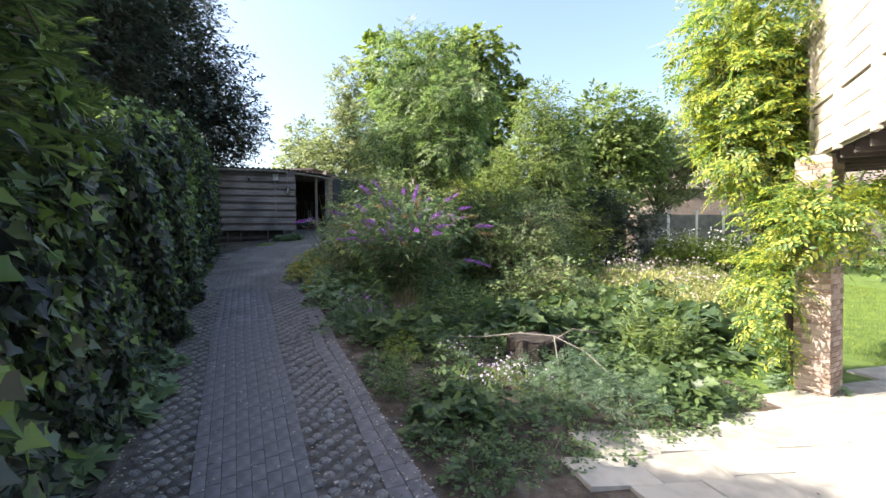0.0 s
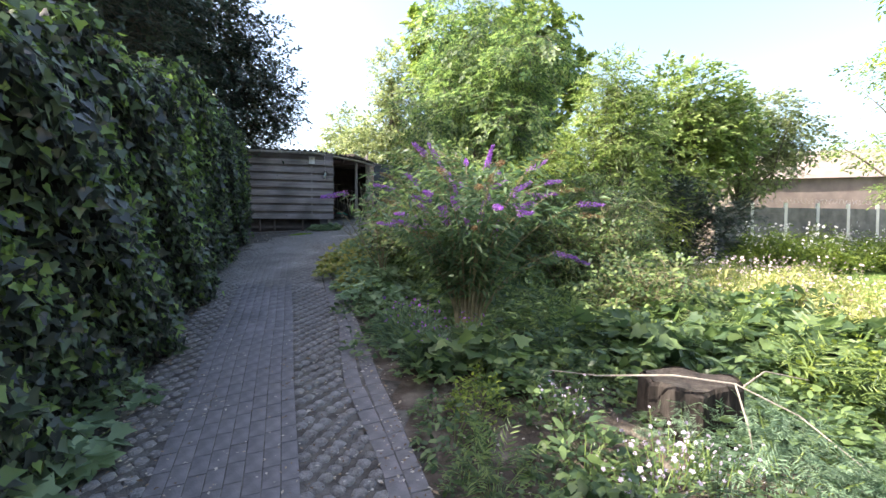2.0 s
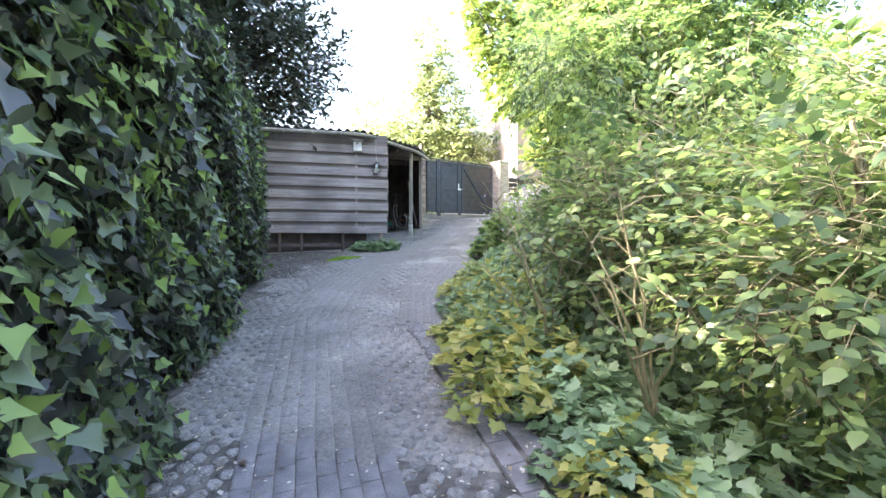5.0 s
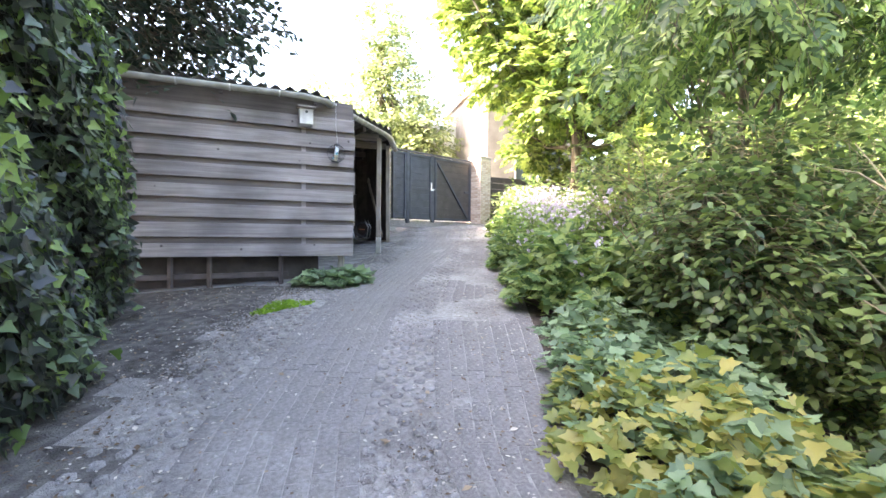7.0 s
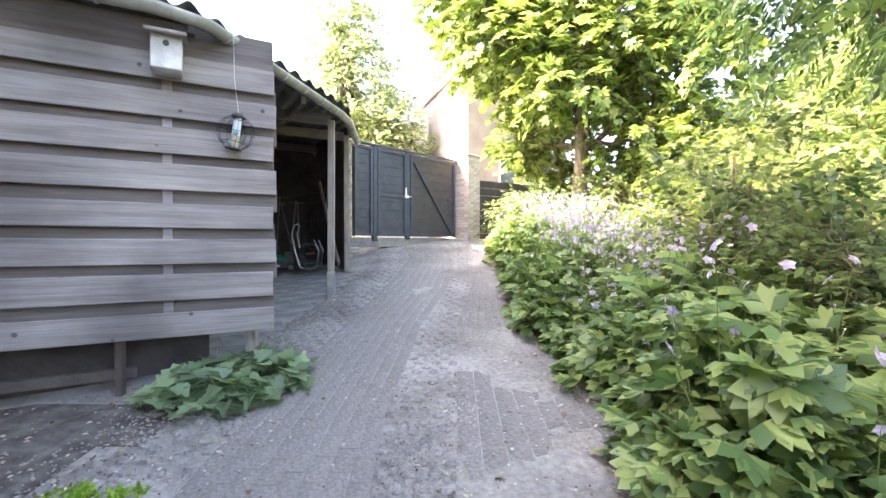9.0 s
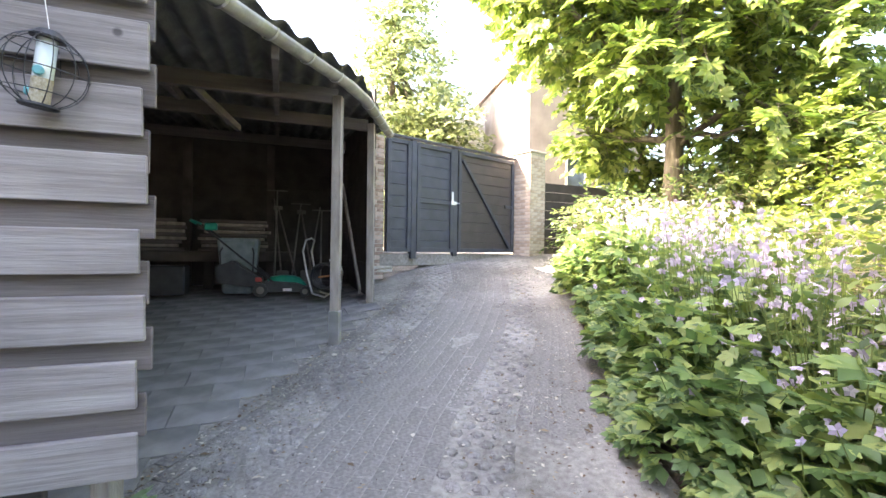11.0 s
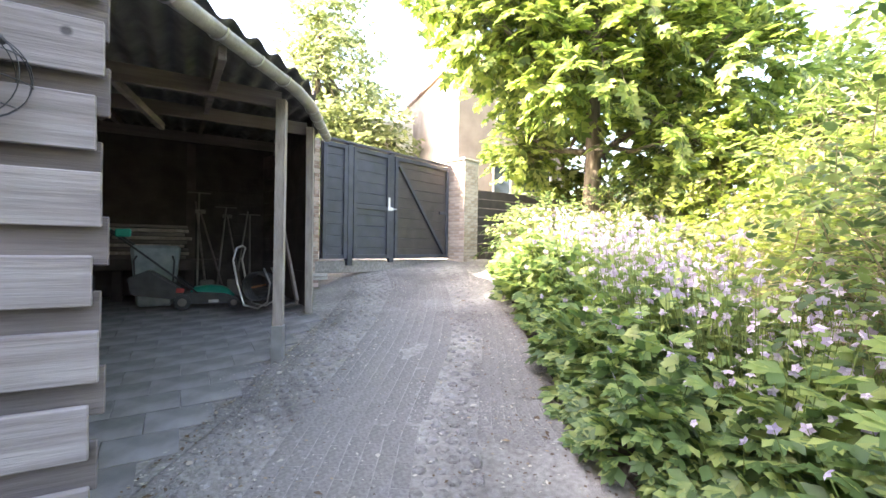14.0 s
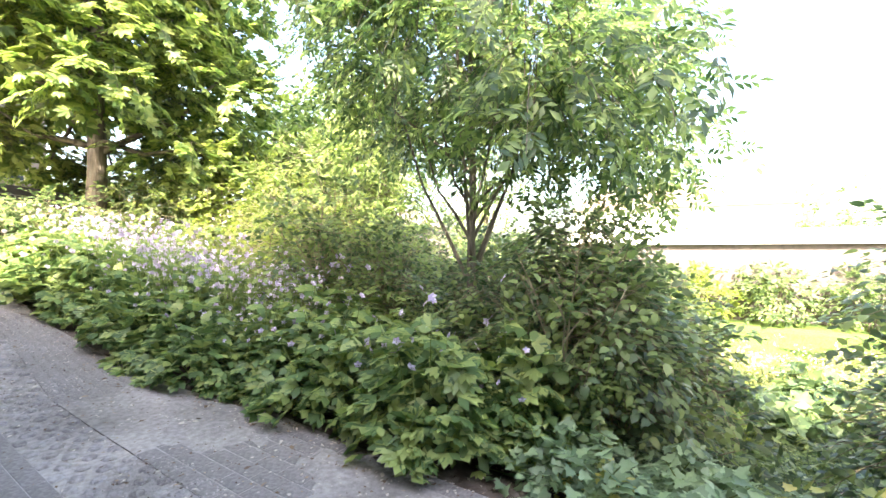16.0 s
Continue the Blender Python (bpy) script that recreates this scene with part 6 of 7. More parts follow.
# ---- butterfly bush ----
def build_buddleja():
    rng = np.random.default_rng(77)
    x0, y0 = 0.13, 5.85
    z0 = ground(x0, y0)
    ob = tagged(empty("butterfly_bush", x0, y0, z0), "tall arching butterfly bush with violet flower spikes and brown spent ones", "flowering shrub")
    bm = bmesh.new()
    LP, LO, FP, FD_, DP, DD = [], [], [], [], [], []
    for i in range(46):
        a = rng.random() * 2 * math.pi
        lean = rng.uniform(0.15, 1.0)
        h = rng.uniform(1.5, 2.75) * (1.0 - 0.25 * lean)
        rr = lean * rng.uniform(0.9, 1.5)
        pts = []
        for s in np.linspace(0, 1, 9):
            rad = 0.12 + rr * s ** 1.6
            pts.append(Vector((math.cos(a) * rad, math.sin(a) * rad, h * (s ** 0.8) - 0.35 * lean * s ** 3)))
        tube(bm, pts, list(np.linspace(0.013, 0.003, 9)), 5, False)
        for s in np.linspace(0.3, 1, 22):
            k = min(7, int(s * 8))
            p = pts[k].lerp(pts[k + 1], s * 8 - k)
            for _ in range(4):
                b = rng.random() * 2 * math.pi
                off = Vector((math.cos(b), math.sin(b), 0.2)) * rng.uniform(0.0, 0.28) * (0.5 + s)
                LP.append(tuple(p + off))
                LO.append((math.cos(b), math.sin(b), 0.2))
        d = (pts[-1] - pts[-2]).normalized()
        tips = [(pts[-1], d)] + ([(pts[6] + Vector((rng.normal() * 0.2, rng.normal() * 0.2, 0.1)), d)] if rng.random() < 0.6 else [])
        for tip, d in tips:
            tgt = (FP, FD_) if rng.random() < 0.62 else (DP, DD)
            L = rng.uniform(0.17, 0.28)
            dd = (d + Vector((0, 0, -0.5))).normalized()
            for q in range(260):
                u = rng.random()
                rr2 = 0.027 * (1 - 0.75 * u)
                w = rng.normal(size=3)
                w /= np.linalg.norm(w)
                tgt[0].append(tuple(tip + dd * (L * u) + Vector(w) * rr2))
                tgt[1].append(tuple(w))
    part("stem", bm, M["stem"], ob)
    LP, LO = np.array(LP), np.array(LO)
    leaf_mesh("leaves", "lance", LP, orient(rng, len(LP), LO, 0.35, 0.6), rng.uniform(0.09, 0.17, len(LP)), M["budd"], ob)
    FP, FD2 = np.array(FP), np.array(FD_)
    leaf_mesh("flower_spikes", "small", FP, orient(rng, len(FP), FD2 * 2, 0), np.full(len(FP), 0.018), M["purple"], ob)["kind"] = "stuff"
    DP, DD = np.array(DP), np.array(DD)
    leaf_mesh("spent_spikes", "small", DP, orient(rng, len(DP), DD * 2, 0), np.full(len(DP), 0.015), M["dead"], ob)["kind"] = "stuff"


build_buddleja()
build_beds()


# ---- houses, garden fence, patio ----
def build_far():
    h = tagged(new("house"), "grey rendered house with a white sunlit end beyond the gate", "house", kind="structure")
    bm = bmesh.new()
    box(bm, (-3.9, 28.0, 2.0), (0.4, 36.0, 9.1), 0)
    part("wall", bm, M["housewall"], h)
    bm = bmesh.new()
    box(bm, (-8.0, 33.0, 2.0), (-3.905, 40.0, 8.2), 0)
    part("wall", bm, M["white_wall"], h, "white sunlit wall")
    bm = bmesh.new()
    box(bm, (-4.0, 27.9, 9.104), (0.5, 36.1, 9.22), 0.02)
    part("roof", bm, M["tile"], h)
    h.matrix_basis = pose(-3.9, 28, 0, 0, 0, 20) @ Matrix.Translation((3.9, -28, 0))
    for x, z, w, hh in ((-2.6, 4.6, 0.75, 1.1), (-1.5, 4.7, 1.3, 1.5), (-2.5, 6.9, 0.7, 1.0)):
        win = new("window")
        win.parent = h
        for a, b in (((x, 27.96, z), (x + w, 28.02, z + 0.07)), ((x, 27.96, z + hh - 0.07), (x + w, 28.02, z + hh)), ((x, 27.962, z + 0.07), (x + 0.07, 28.02, z + hh - 0.07)), ((x + w - 0.07, 27.962, z + 0.07), (x + w, 28.02, z + hh - 0.07))):
            bm = bmesh.new()
            box(bm, a, b, 0.005)
            part("window_frame", bm, M["white_paint"], win)
        bm = bmesh.new()
        box(bm, (x + 0.07, 27.985, z + 0.07), (x + w - 0.07, 27.995, z + hh - 0.07))
        part("pane", bm, M["glass"], win)
    # dark garden fence right of the brick column
    f = tagged(new("dark_fence"), "dark boarded fence beyond the brick column", "fence", kind="structure")
    for k in range(8):
        bm = bmesh.new()
        bar(bm, (-4.2, 22.84, 2.55 + 0.2 * k), (3.0, 27.0, 2.5 + 0.2 * k), 0.025, 0.19)
        part("board", bm, M["brownpaint"], f)
    # boards added between the slim column and the neighbours to keep the sun out
    cf = tagged(new("corner_fence"), "dark boards added behind the shed's end to block the sun", "fence", kind="structure")
    for k in range(12):
        bm = bmesh.new()
        bar(bm, (-6.75, 20.15, 1.95 + 0.2 * k), (-8.6, 21.8, 1.95 + 0.2 * k), 0.025, 0.196)
        part("board", bm, M["darkwood"], cf)
    # concrete fence with panels and curled wire at the back
    w = tagged(new("garden_fence"), "grey concrete panel fence with pale posts and curled wire on top", "fence", kind="structure")
    a, b = Vector((9.5, 24.9, 0)), Vector((25.0, 32.6, 0))
    n = 8
    for i in range(n + 1):
        p = a.lerp(b, i / n)
        bm = bmesh.new()
        box(bm, (p.x - 0.07, p.y - 0.07, -0.6), (p.x + 0.07, p.y + 0.07, 2.75), 0.01)
        part("post", bm, M["white_wall"], w, "pale concrete post")
        if i < n:
            q = a.lerp(b, (i + 1) / n)
            for k in range(10):
                bm = bmesh.new()
                bar(bm, (p.x, p.y, -0.45 + k * 0.31), (q.x, q.y, -0.45 + k * 0.31), 0.04, 0.305)
                part("panel", bm, M["fencep"], w)
    bm = bmesh.new()
    pts = []
    for i in range(500):
        s = i / 499
        c = a.lerp(b, s)
        pts.append((c.x + 0.05 * math.cos(i * 0.9), c.y, 2.85 + 0.12 * math.sin(i * 0.62)))
    tube(bm, pts, 0.006, 3)
    part("curled_wire", bm, M["steel"], w)
    # low grey-brown building with a tiled roof behind the fence
    g = tagged(new("outbuilding"), "low brown rendered building with a gabled end behind the fence", "building", kind="structure")
    bm = bmesh.new()
    box(bm, (14, 33, -0.6), (34, 44, 4.6), 0)
    part("wall", bm, M["render_wall"], g)
    bm = bmesh.new()
    v = [bm.verts.new(p) for p in ((13.7, 32.7, 4.6), (34.3, 32.7, 4.6), (34.3, 44.3, 4.6), (13.7, 44.3, 4.6), (16, 38.5, 7.2), (32, 38.5, 7.2))]
    for q in ((0, 1, 5, 4), (2, 3, 4, 5), (0, 4, 3), (1, 2, 5), (3, 2, 1, 0)):
        bm.faces.new([v[i] for i in q])
    part("roof", bm, M["render_wall"], g)
    # neighbours' brick house between the trees, by the shed
    nb = tagged(new("neighbour_building"), "flat-roofed brown brick building behind the shed", "building", kind="structure")
    bm = bmesh.new()
    box(bm, (-17, 21.5, 1.0), (-8.1, 25.0, 5.05), 0)
    part("wall", bm, M["render_wall"], nb)
    bm = bmesh.new()
    box(bm, (-17.1, 21.4, 5.05), (-8.0, 25.1, 5.15), 0)
    part("roof_edge", bm, M["darkwood"], nb)
    # long white-roofed shed and garden wall to the east
    e = tagged(new("white_outbuilding"), "long low white building with a pale flat roof across the lawn", "building", kind="structure")
    bm = bmesh.new()
    box(bm, (17.5, -1.0, -0.6), (21.5, 17.0, 3.0), 0)
    part("wall", bm, M["darkwood"], e)
    bm = bmesh.new()
    box(bm, (17.2, -1.2, 2.75), (21.8, 17.2, 3.4), 0.02)
    part("roof", bm, M["white_wall"], e)
    e2 = tagged(new("far_house"), "pale house with a low tiled roof beyond the garden", "house", kind="structure")
    bm = bmesh.new()
    box(bm, (40, 4, -0.6), (50, 22, 6.2), 0)
    part("wall", bm, M["white_wall"], e2)
    bm = bmesh.new()
    v = [bm.verts.new(p) for p in ((39.5, 3.5, 6.2), (50.5, 3.5, 6.2), (50.5, 22.5, 6.2), (39.5, 22.5, 6.2), (45, 7, 9), (45, 19, 9))]
    for q in ((0, 1, 4), (1, 2, 5, 4), (2, 3, 5), (3, 0, 4, 5), (3, 2, 1, 0)):
        bm.faces.new([v[i] for i in q])
    part("roof", bm, M["tile"], e2)
    # patio of slabs
    p = tagged(new("patio"), "sunlit pale concrete slab patio", "paving", kind="structure")
    me = brick_mesh("slab", 0.595, 0.395, 0.05, 0.003, M["slab"])
    rng = random.Random(8)
    for i in range(-8, 16):
        for j in range(-12, 14):
            x = 2.6 + i * 0.6 + (j % 2) * 0.3
            y = 2.6 + j * 0.4
            q = Vector((x - 4.5, y - 3, 0))
            u = q.x * 0.93 - q.y * 0.37 + 4.5
            w2 = q.x * 0.37 + q.y * 0.93 + 3
            if u > along(BED, w2) + (1.35 if w2 > 1 else 0.9) and w2 < 1.6 + 0.72 * (u - 1.0) and w2 < 7.4 and u < 11 and w2 > -6:
                ob = new("slab", me)
                ob.parent = p
                sx = (ground(u + 0.3, w2) - ground(u - 0.3, w2)) / 0.6
                sy = (ground(u, w2 + 0.3) - ground(u, w2 - 0.3)) / 0.6
                nz = Vector((-sx, -sy, 1)).normalized()
                tilt = Vector((0, 0, 1)).rotation_difference(nz).to_matrix().to_4x4()
                ob.matrix_local = pose(u, w2, ground(u, w2) + 0.012 + rng.uniform(-0.003, 0.003)) @ tilt @ pose(0, 0, 0, rng.uniform(-0.4, 0.4), rng.uniform(-0.4, 0.4), 21.7)
    # lawn blades
    rs = np.random.default_rng(5)
    n = 90000
    x = rs.uniform(5.2, 14.5, n)
    y = rs.uniform(4, 20, n)
    b = np.array([along(BED, v) for v in y])
    k = (x > b + 5.8) & ~((y < 7.6) & (x < 7.2))
    x, y = x[k], y[k]
    P = np.stack([x, y, np.array([ground(u, v) for u, v in zip(x, y)]) - 0.03], 1)
    t = rs.normal(size=(len(P), 3)) * 0.4
    t[:, 2] = 1
    t /= np.linalg.norm(t, axis=1)[:, None]
    s = rs.normal(size=(len(P), 3))
    yv = np.cross(s, t)
    yv /= np.linalg.norm(yv, axis=1)[:, None]
    lw = leaf_mesh("lawn", "blade", P, np.stack([t, yv, np.cross(t, yv)], 2), rs.uniform(0.04, 0.08, len(P)) * 1.3, M["grass"])
    tagged(lw, "short mown lawn in bright sun", "grass", kind="stuff")
    # hedges and far woods that close the garden
    for k, (x, y, r, h, m) in enumerate(((16.8, 14.0, 1.3, 2.5, "shrub"), (16.6, 11.2, 1.3, 2.4, "lime"), (16.8, 8.4, 1.3, 2.5, "shrub"), (16.6, 5.6, 1.3, 2.4, "shrub"), (16.9, 2.8, 1.3, 2.6, "lime"), (16.6, 0.0, 1.3, 2.5, "shrub"), (16.9, 16.8, 1.4, 3.0, "shrub"), (24, 3.0, 3.0, 6.5, "walnut"), (25, -4.0, 3.5, 7, "light"), (25, 12, 2.4, 4.5, "light"), (12.5, -5.5, 2.4, 5.0, "walnut"), (15, -9, 3, 6, "walnut"), (20, 24, 2.2, 5.5, "poplar"), (10.5, 4.6, 1.0, 2.4, "shrub"))):
        tree("boundary_shrub", x, y, h, 0.08, [(0, 0, h * 0.4, r, r * 1.1, h * 0.42), (0.2, 0.3, h * 0.75, r * 0.8, r * 0.8, h * 0.3)], "small", 0.2, 2600, M[m], "sunlit green boundary shrub across the lawn", 200 + k, limb=8, clump=0.3, category="shrub")
    rs = np.random.default_rng(9)
    lobes = []
    for i in range(110):
        a = rs.uniform(0, 2 * math.pi)
        d = rs.uniform(48, 75)
        x, y = d * math.cos(a), 10 + d * math.sin(a)
        rr = rs.uniform(3, 5)
        lobes.append((x, y, rs.uniform(1.5, 5), rr, rr, rr))
    P, O = blobs(rs, 42000, lobes, 0.9, 7)
    fw = leaf_mesh("far_woods", "small", P, orient(rs, len(P), O, 0.2), rs.uniform(0.5, 0.9, len(P)), M["poplar"])
    tagged(fw, "distant belt of trees round the gardens", "trees", kind="stuff")


build_far()
brick_column("brick_column", gp(3.03, 0.4, 0), GD, -GN, 0.46, 0.5, 2.4, 4.5, "pale rendered brick gate column, sunlit on its end", mt="palebrick")
brick_column("brick_column", Vector((-6.66, 19.9, 0)), GD, Vector((-GD.y, GD.x, 0)), 0.24, 0.24, 2.1, 4.38, "slim brick column at the shed's end", cap=False)
build_lanes()


# ---- shed things ----
def wpart(name, bm, material, ob, label="", smooth=False):
    """A part drawn in its thing's own places."""
    return part(name, bm, material, ob, label, smooth)


def build_mower():
    ob = tagged(empty("lawn_mower", -7.8, 19.36, 1.87, 26), "green and black electric lawn mower with a grass box", "lawn mower")
    for x in (-0.3, 0.3):
        for y in (-0.21, 0.21):
            r = 0.1 if x < 0 else 0.075
            bm = bmesh.new()
            lathe(bm, [(r * 0.75, -0.022), (r, -0.014), (r, 0.014), (r * 0.75, 0.022)], 18, pose(x, y, r, 90, 0, 0))
            w = wpart("wheel", bm, M["black"], ob)
            bm = bmesh.new()
            lathe(bm, [(r * 0.5, -0.027), (r * 0.55, -0.02), (r * 0.55, 0.02), (r * 0.5, 0.027)], 12, pose(x, y, r, 90, 0, 0))
            part("hub", bm, M["fencep"], w)
    bm = bmesh.new()
    prof = [(-0.34, 0.07), (-0.34, 0.17), (-0.2, 0.23), (0.2, 0.2), (0.36, 0.13), (0.38, 0.06)]
    a = [bm.verts.new((x, -0.19, z)) for x, z in prof]
    c = [bm.verts.new((x, 0.19, z)) for x, z in prof]
    n = len(prof)
    for k in range(n):
        bm.faces.new((a[k], a[(k + 1) % n], c[(k + 1) % n], c[k]))
    bm.faces.new(a[::-1])
    bm.faces.new(c)
    bmesh.ops.bevel(bm, geom=bm.edges[:], offset=0.015, segments=2, affect="EDGES")
    wpart("deck", bm, M["black"], ob)
    bm = bmesh.new()
    prof = [(-0.22, 0.2), (-0.2, 0.27), (0.0, 0.3), (0.2, 0.28), (0.34, 0.15), (0.3, 0.12)]
    a = [bm.verts.new((x, -0.16, z)) for x, z in prof]
    c = [bm.verts.new((x, 0.16, z)) for x, z in prof]
    for k in range(n):
        bm.faces.new((a[k], a[(k + 1) % n], c[(k + 1) % n], c[k]))
    bm.faces.new(a[::-1])
    bm.faces.new(c)
    bmesh.ops.bevel(bm, geom=bm.edges[:], offset=0.025, segments=2, affect="EDGES")
    wpart("motor_cover", bm, M["green"], ob, "green moulded motor cover", True)
    bm = bmesh.new()
    prof = [(-0.3, 0.12), (-0.85, 0.2), (-0.9, 0.42), (-0.66, 0.52), (-0.28, 0.26)]
    a = [bm.verts.new((x, -0.18, z)) for x, z in prof]
    c = [bm.verts.new((x, 0.18, z)) for x, z in prof]
    n = 5
    for k in range(n):
        bm.faces.new((a[k], a[(k + 1) % n], c[(k + 1) % n], c[k]))
    bm.faces.new(a[::-1])
    bm.faces.new(c)
    bmesh.ops.bevel(bm, geom=bm.edges[:], offset=0.02, segments=2, affect="EDGES")
    wpart("grass_box", bm, M["black"], ob, "black slatted grass box")
    bm = bmesh.new()
    box(bm, (-0.37, -0.2, 0.22), (-0.28, -0.185, 0.28), 0.006)
    wpart("flap", bm, M["redpl"], ob, "red flap")
    bm = bmesh.new()
    box(bm, (0.0, -0.197, 0.08), (0.12, -0.19, 0.12), 0.002)
    wpart("sticker", bm, M["white_paint"], ob, "white sticker")
    for y in (-0.17, 0.17):
        bm = bmesh.new()
        tube(bm, [(-0.12, y, 0.2), (-0.55, y, 0.56), (-0.95, y, 0.9), (-1.12, y * 0.9, 1.02)], 0.013, 8)
        wpart("handle_tube", bm, M["black"], ob, smooth=True)
    bm = bmesh.new()
    tube(bm, [(-1.12, -0.17, 1.02), (-1.2, -0.12, 1.06), (-1.22, 0.0, 1.07), (-1.2, 0.12, 1.06), (-1.12, 0.17, 1.02)], 0.018, 8)
    wpart("grip", bm, M["green"], ob, "green grip", True)
    bm = bmesh.new()
    box(bm, (-1.02, -0.2, 0.93), (-0.86, -0.13, 1.03), 0.015, pose(0, 0, 0, 0, 0, 0))
    wpart("switch_box", bm, M["green"], ob)
    # pale garden bag behind it
    bag = tagged(empty("garden_bag", *uv(0.5, 5.3, 1.9), 26), "pale grey fabric garden bag with dark straps", "bag")
    bm = bmesh.new()
    vs = box(bm, (-0.25, -0.2, 0), (0.25, 0.2, 0.8), 0.04)
    for v in bm.verts:
        s = 0.8 + 0.35 * v.co.z
        v.co.x *= s + 0.05 * math.sin(v.co.z * 9)
        v.co.y *= s
    wpart("body", bm, M["greybag"], bag)
    for x in (-0.2, 0.2):
        bm = bmesh.new()
        tube(bm, [(x, -0.22, 0.2), (x * 1.1, -0.27, 0.6), (x * 0.8, -0.1, 0.75), (x, 0.1, 0.64)], 0.012, 5)
        wpart("strap", bm, M["black"], bag)


def build_timber():
    def at(u, v, z):
        return uv(u, v, z)
    b = tagged(empty("bench", *uv(-0.3, 5.95, 1.95)), "low dark bench against the shed's back wall", "bench")
    bpy.context.view_layer.update()
    bm = bmesh.new()
    bar(bm, at(-1.6, 5.95, 2.42), at(1.3, 5.95, 2.42), 0.4, 0.16, 0.01)
    child("top", bm, M["darkwood"], b)
    for u in (-1.5, 0.0, 1.2):
        bm = bmesh.new()
        p = at(u, 6.05, 0)
        bar(bm, (p.x, p.y, 1.85), (p.x, p.y, 2.34), 0.2, 0.12, up=tuple(FD))
        child("leg", bm, M["blackwood"], b)
    rng = random.Random(6)
    for s, (u0, u1, n) in enumerate(((-1.15, -0.35, 9), (-0.1, 0.85, 9))):
        for k in range(n):
            p = tagged(empty("plank", *at((u0 + u1) / 2, 5.9, 2.52 + 0.055 * k)), "rough grey plank stacked on the bench", "plank", "planks stacked in the shed")
            bpy.context.view_layer.update()
            bm = bmesh.new()
            e = rng.uniform(-0.1, 0.1)
            bar(bm, at(u0 + e, 5.86 + rng.uniform(-0.04, 0.04), 2.53 + 0.055 * k), at(u1 + e, 5.86 + rng.uniform(-0.04, 0.04), 2.53 + 0.055 * k), 0.16, 0.045, 0.006)
            child("board", bm, M["beam"] if k % 2 else M["backwood"], p)
    lean = tagged(empty("leaning_plank", -6.6, 19.1, 2.0), "grey plank leaning against the shed's end wall", "plank")
    bpy.context.view_layer.update()
    bm = bmesh.new()
    bar(bm, (-6.42, 18.75, 2.02), (-6.98, 19.55, 3.5), 0.12, 0.03, 0.004, up=(0.6, 0.5, 0.3))
    child("board", bm, M["beam"], lean)
    # long-handled tools
    for k, (u, v, tilt, L, head) in enumerate(((0.98, 5.7, 0.02, 1.55, "rake"), (1.1, 5.6, -0.1, 1.4, "spade"), (1.22, 5.75, 0.12, 1.35, "rake"), (1.33, 5.5, -0.22, 1.25, "hoe"), (1.45, 5.7, 0.18, 1.3, "spade"), (1.56, 5.6, -0.12, 1.2, "hoe"), (1.66, 5.7, 0.05, 1.25, "rake"))):
        p0 = at(u, v - 0.35, 1.97)
        p1 = at(u + tilt * 1.4, v + 0.35, 1.97 + L)
        t = tagged(empty(head, *p0), "long-handled garden %s leaning at the shed's back" % head, head)
        bpy.context.view_layer.update()
        bm = bmesh.new()
        tube(bm, [p0, p1], [0.015, 0.013], 8)
        child("handle", bm, M["backwood"] if k % 2 else M["redpl"] if k == 3 else M["fencep"], t)
        bm = bmesh.new()
        d = (p1 - p0).normalized()
        if head == "rake":
            bar(bm, p1 - FD * 0.16, p1 + FD * 0.16, 0.02, 0.02)
            for i in range(7):
                q = p1 - FD * (0.15 - 0.05 * i)
                bar(bm, q, q + FN * 0.06, 0.006, 0.006, 0)
        elif head == "hoe":
            bar(bm, p1 - FD * 0.07, p1 + FD * 0.07, 0.01, 0.06)
        else:
            box(bm, (-0.09, -0.006, 0), (0.09, 0.006, 0.26), 0.02, Matrix.Translation(p0 - Vector((0, 0, 0.0))) @ pose(0, 0, 0, 0, 0, 29))
        child("head", bm, M["fencep"], t)
    # hose trolley of bent chrome tube
    h = tagged(empty("hose_trolley", -6.98, 18.95, 1.93), "chrome tube hose trolley with dark hose", "hose trolley")
    for y in (-0.13, 0.13):
        bm = bmesh.new()
        tube(bm, [(-0.22, y, 0.75), (-0.26, y, 0.6), (-0.2, y, 0.3), (-0.12, y, 0.04), (0.05, y, 0.0), (0.17, y, 0.08), (0.2, y, 0.32), (0.12, y, 0.5)], 0.012, 8)
        wpart("frame_tube", bm, M["steel"], h, smooth=True)
    bm = bmesh.new()
    tube(bm, [(-0.22, -0.13, 0.75), (-0.2, 0, 0.78), (-0.22, 0.13, 0.75)], 0.012, 8)
    wpart("grip", bm, M["steel"], h, smooth=True)
    bm = bmesh.new()
    for k in range(5):
        y = -0.1 + 0.05 * k
        tube(bm, [(0.02 + 0.17 * math.cos(a), y, 0.27 + 0.17 * math.sin(a)) for a in [2 * math.pi * i / 16 for i in range(17)]], 0.02, 6, False)
    wpart("hose", bm, M["black"], h, smooth=True)
    bm = bmesh.new()
    tube(bm, [(0.02, -0.24, 0.27), (0.02, 0.2, 0.27)], 0.012, 6)
    wpart("crank", bm, M["orange"], h)
    # low dark box added where the bench's dark leg stands
    c = tagged(empty("crate", *uv(-0.45, 5.45, 1.88), 28), "low dark box standing in for the bench's dark leg", "crate")
    bm = bmesh.new()
    box(bm, (-0.25, -0.2, 0), (0.25, 0.2, 0.42), 0.02)
    wpart("body", bm, M["black"], c)
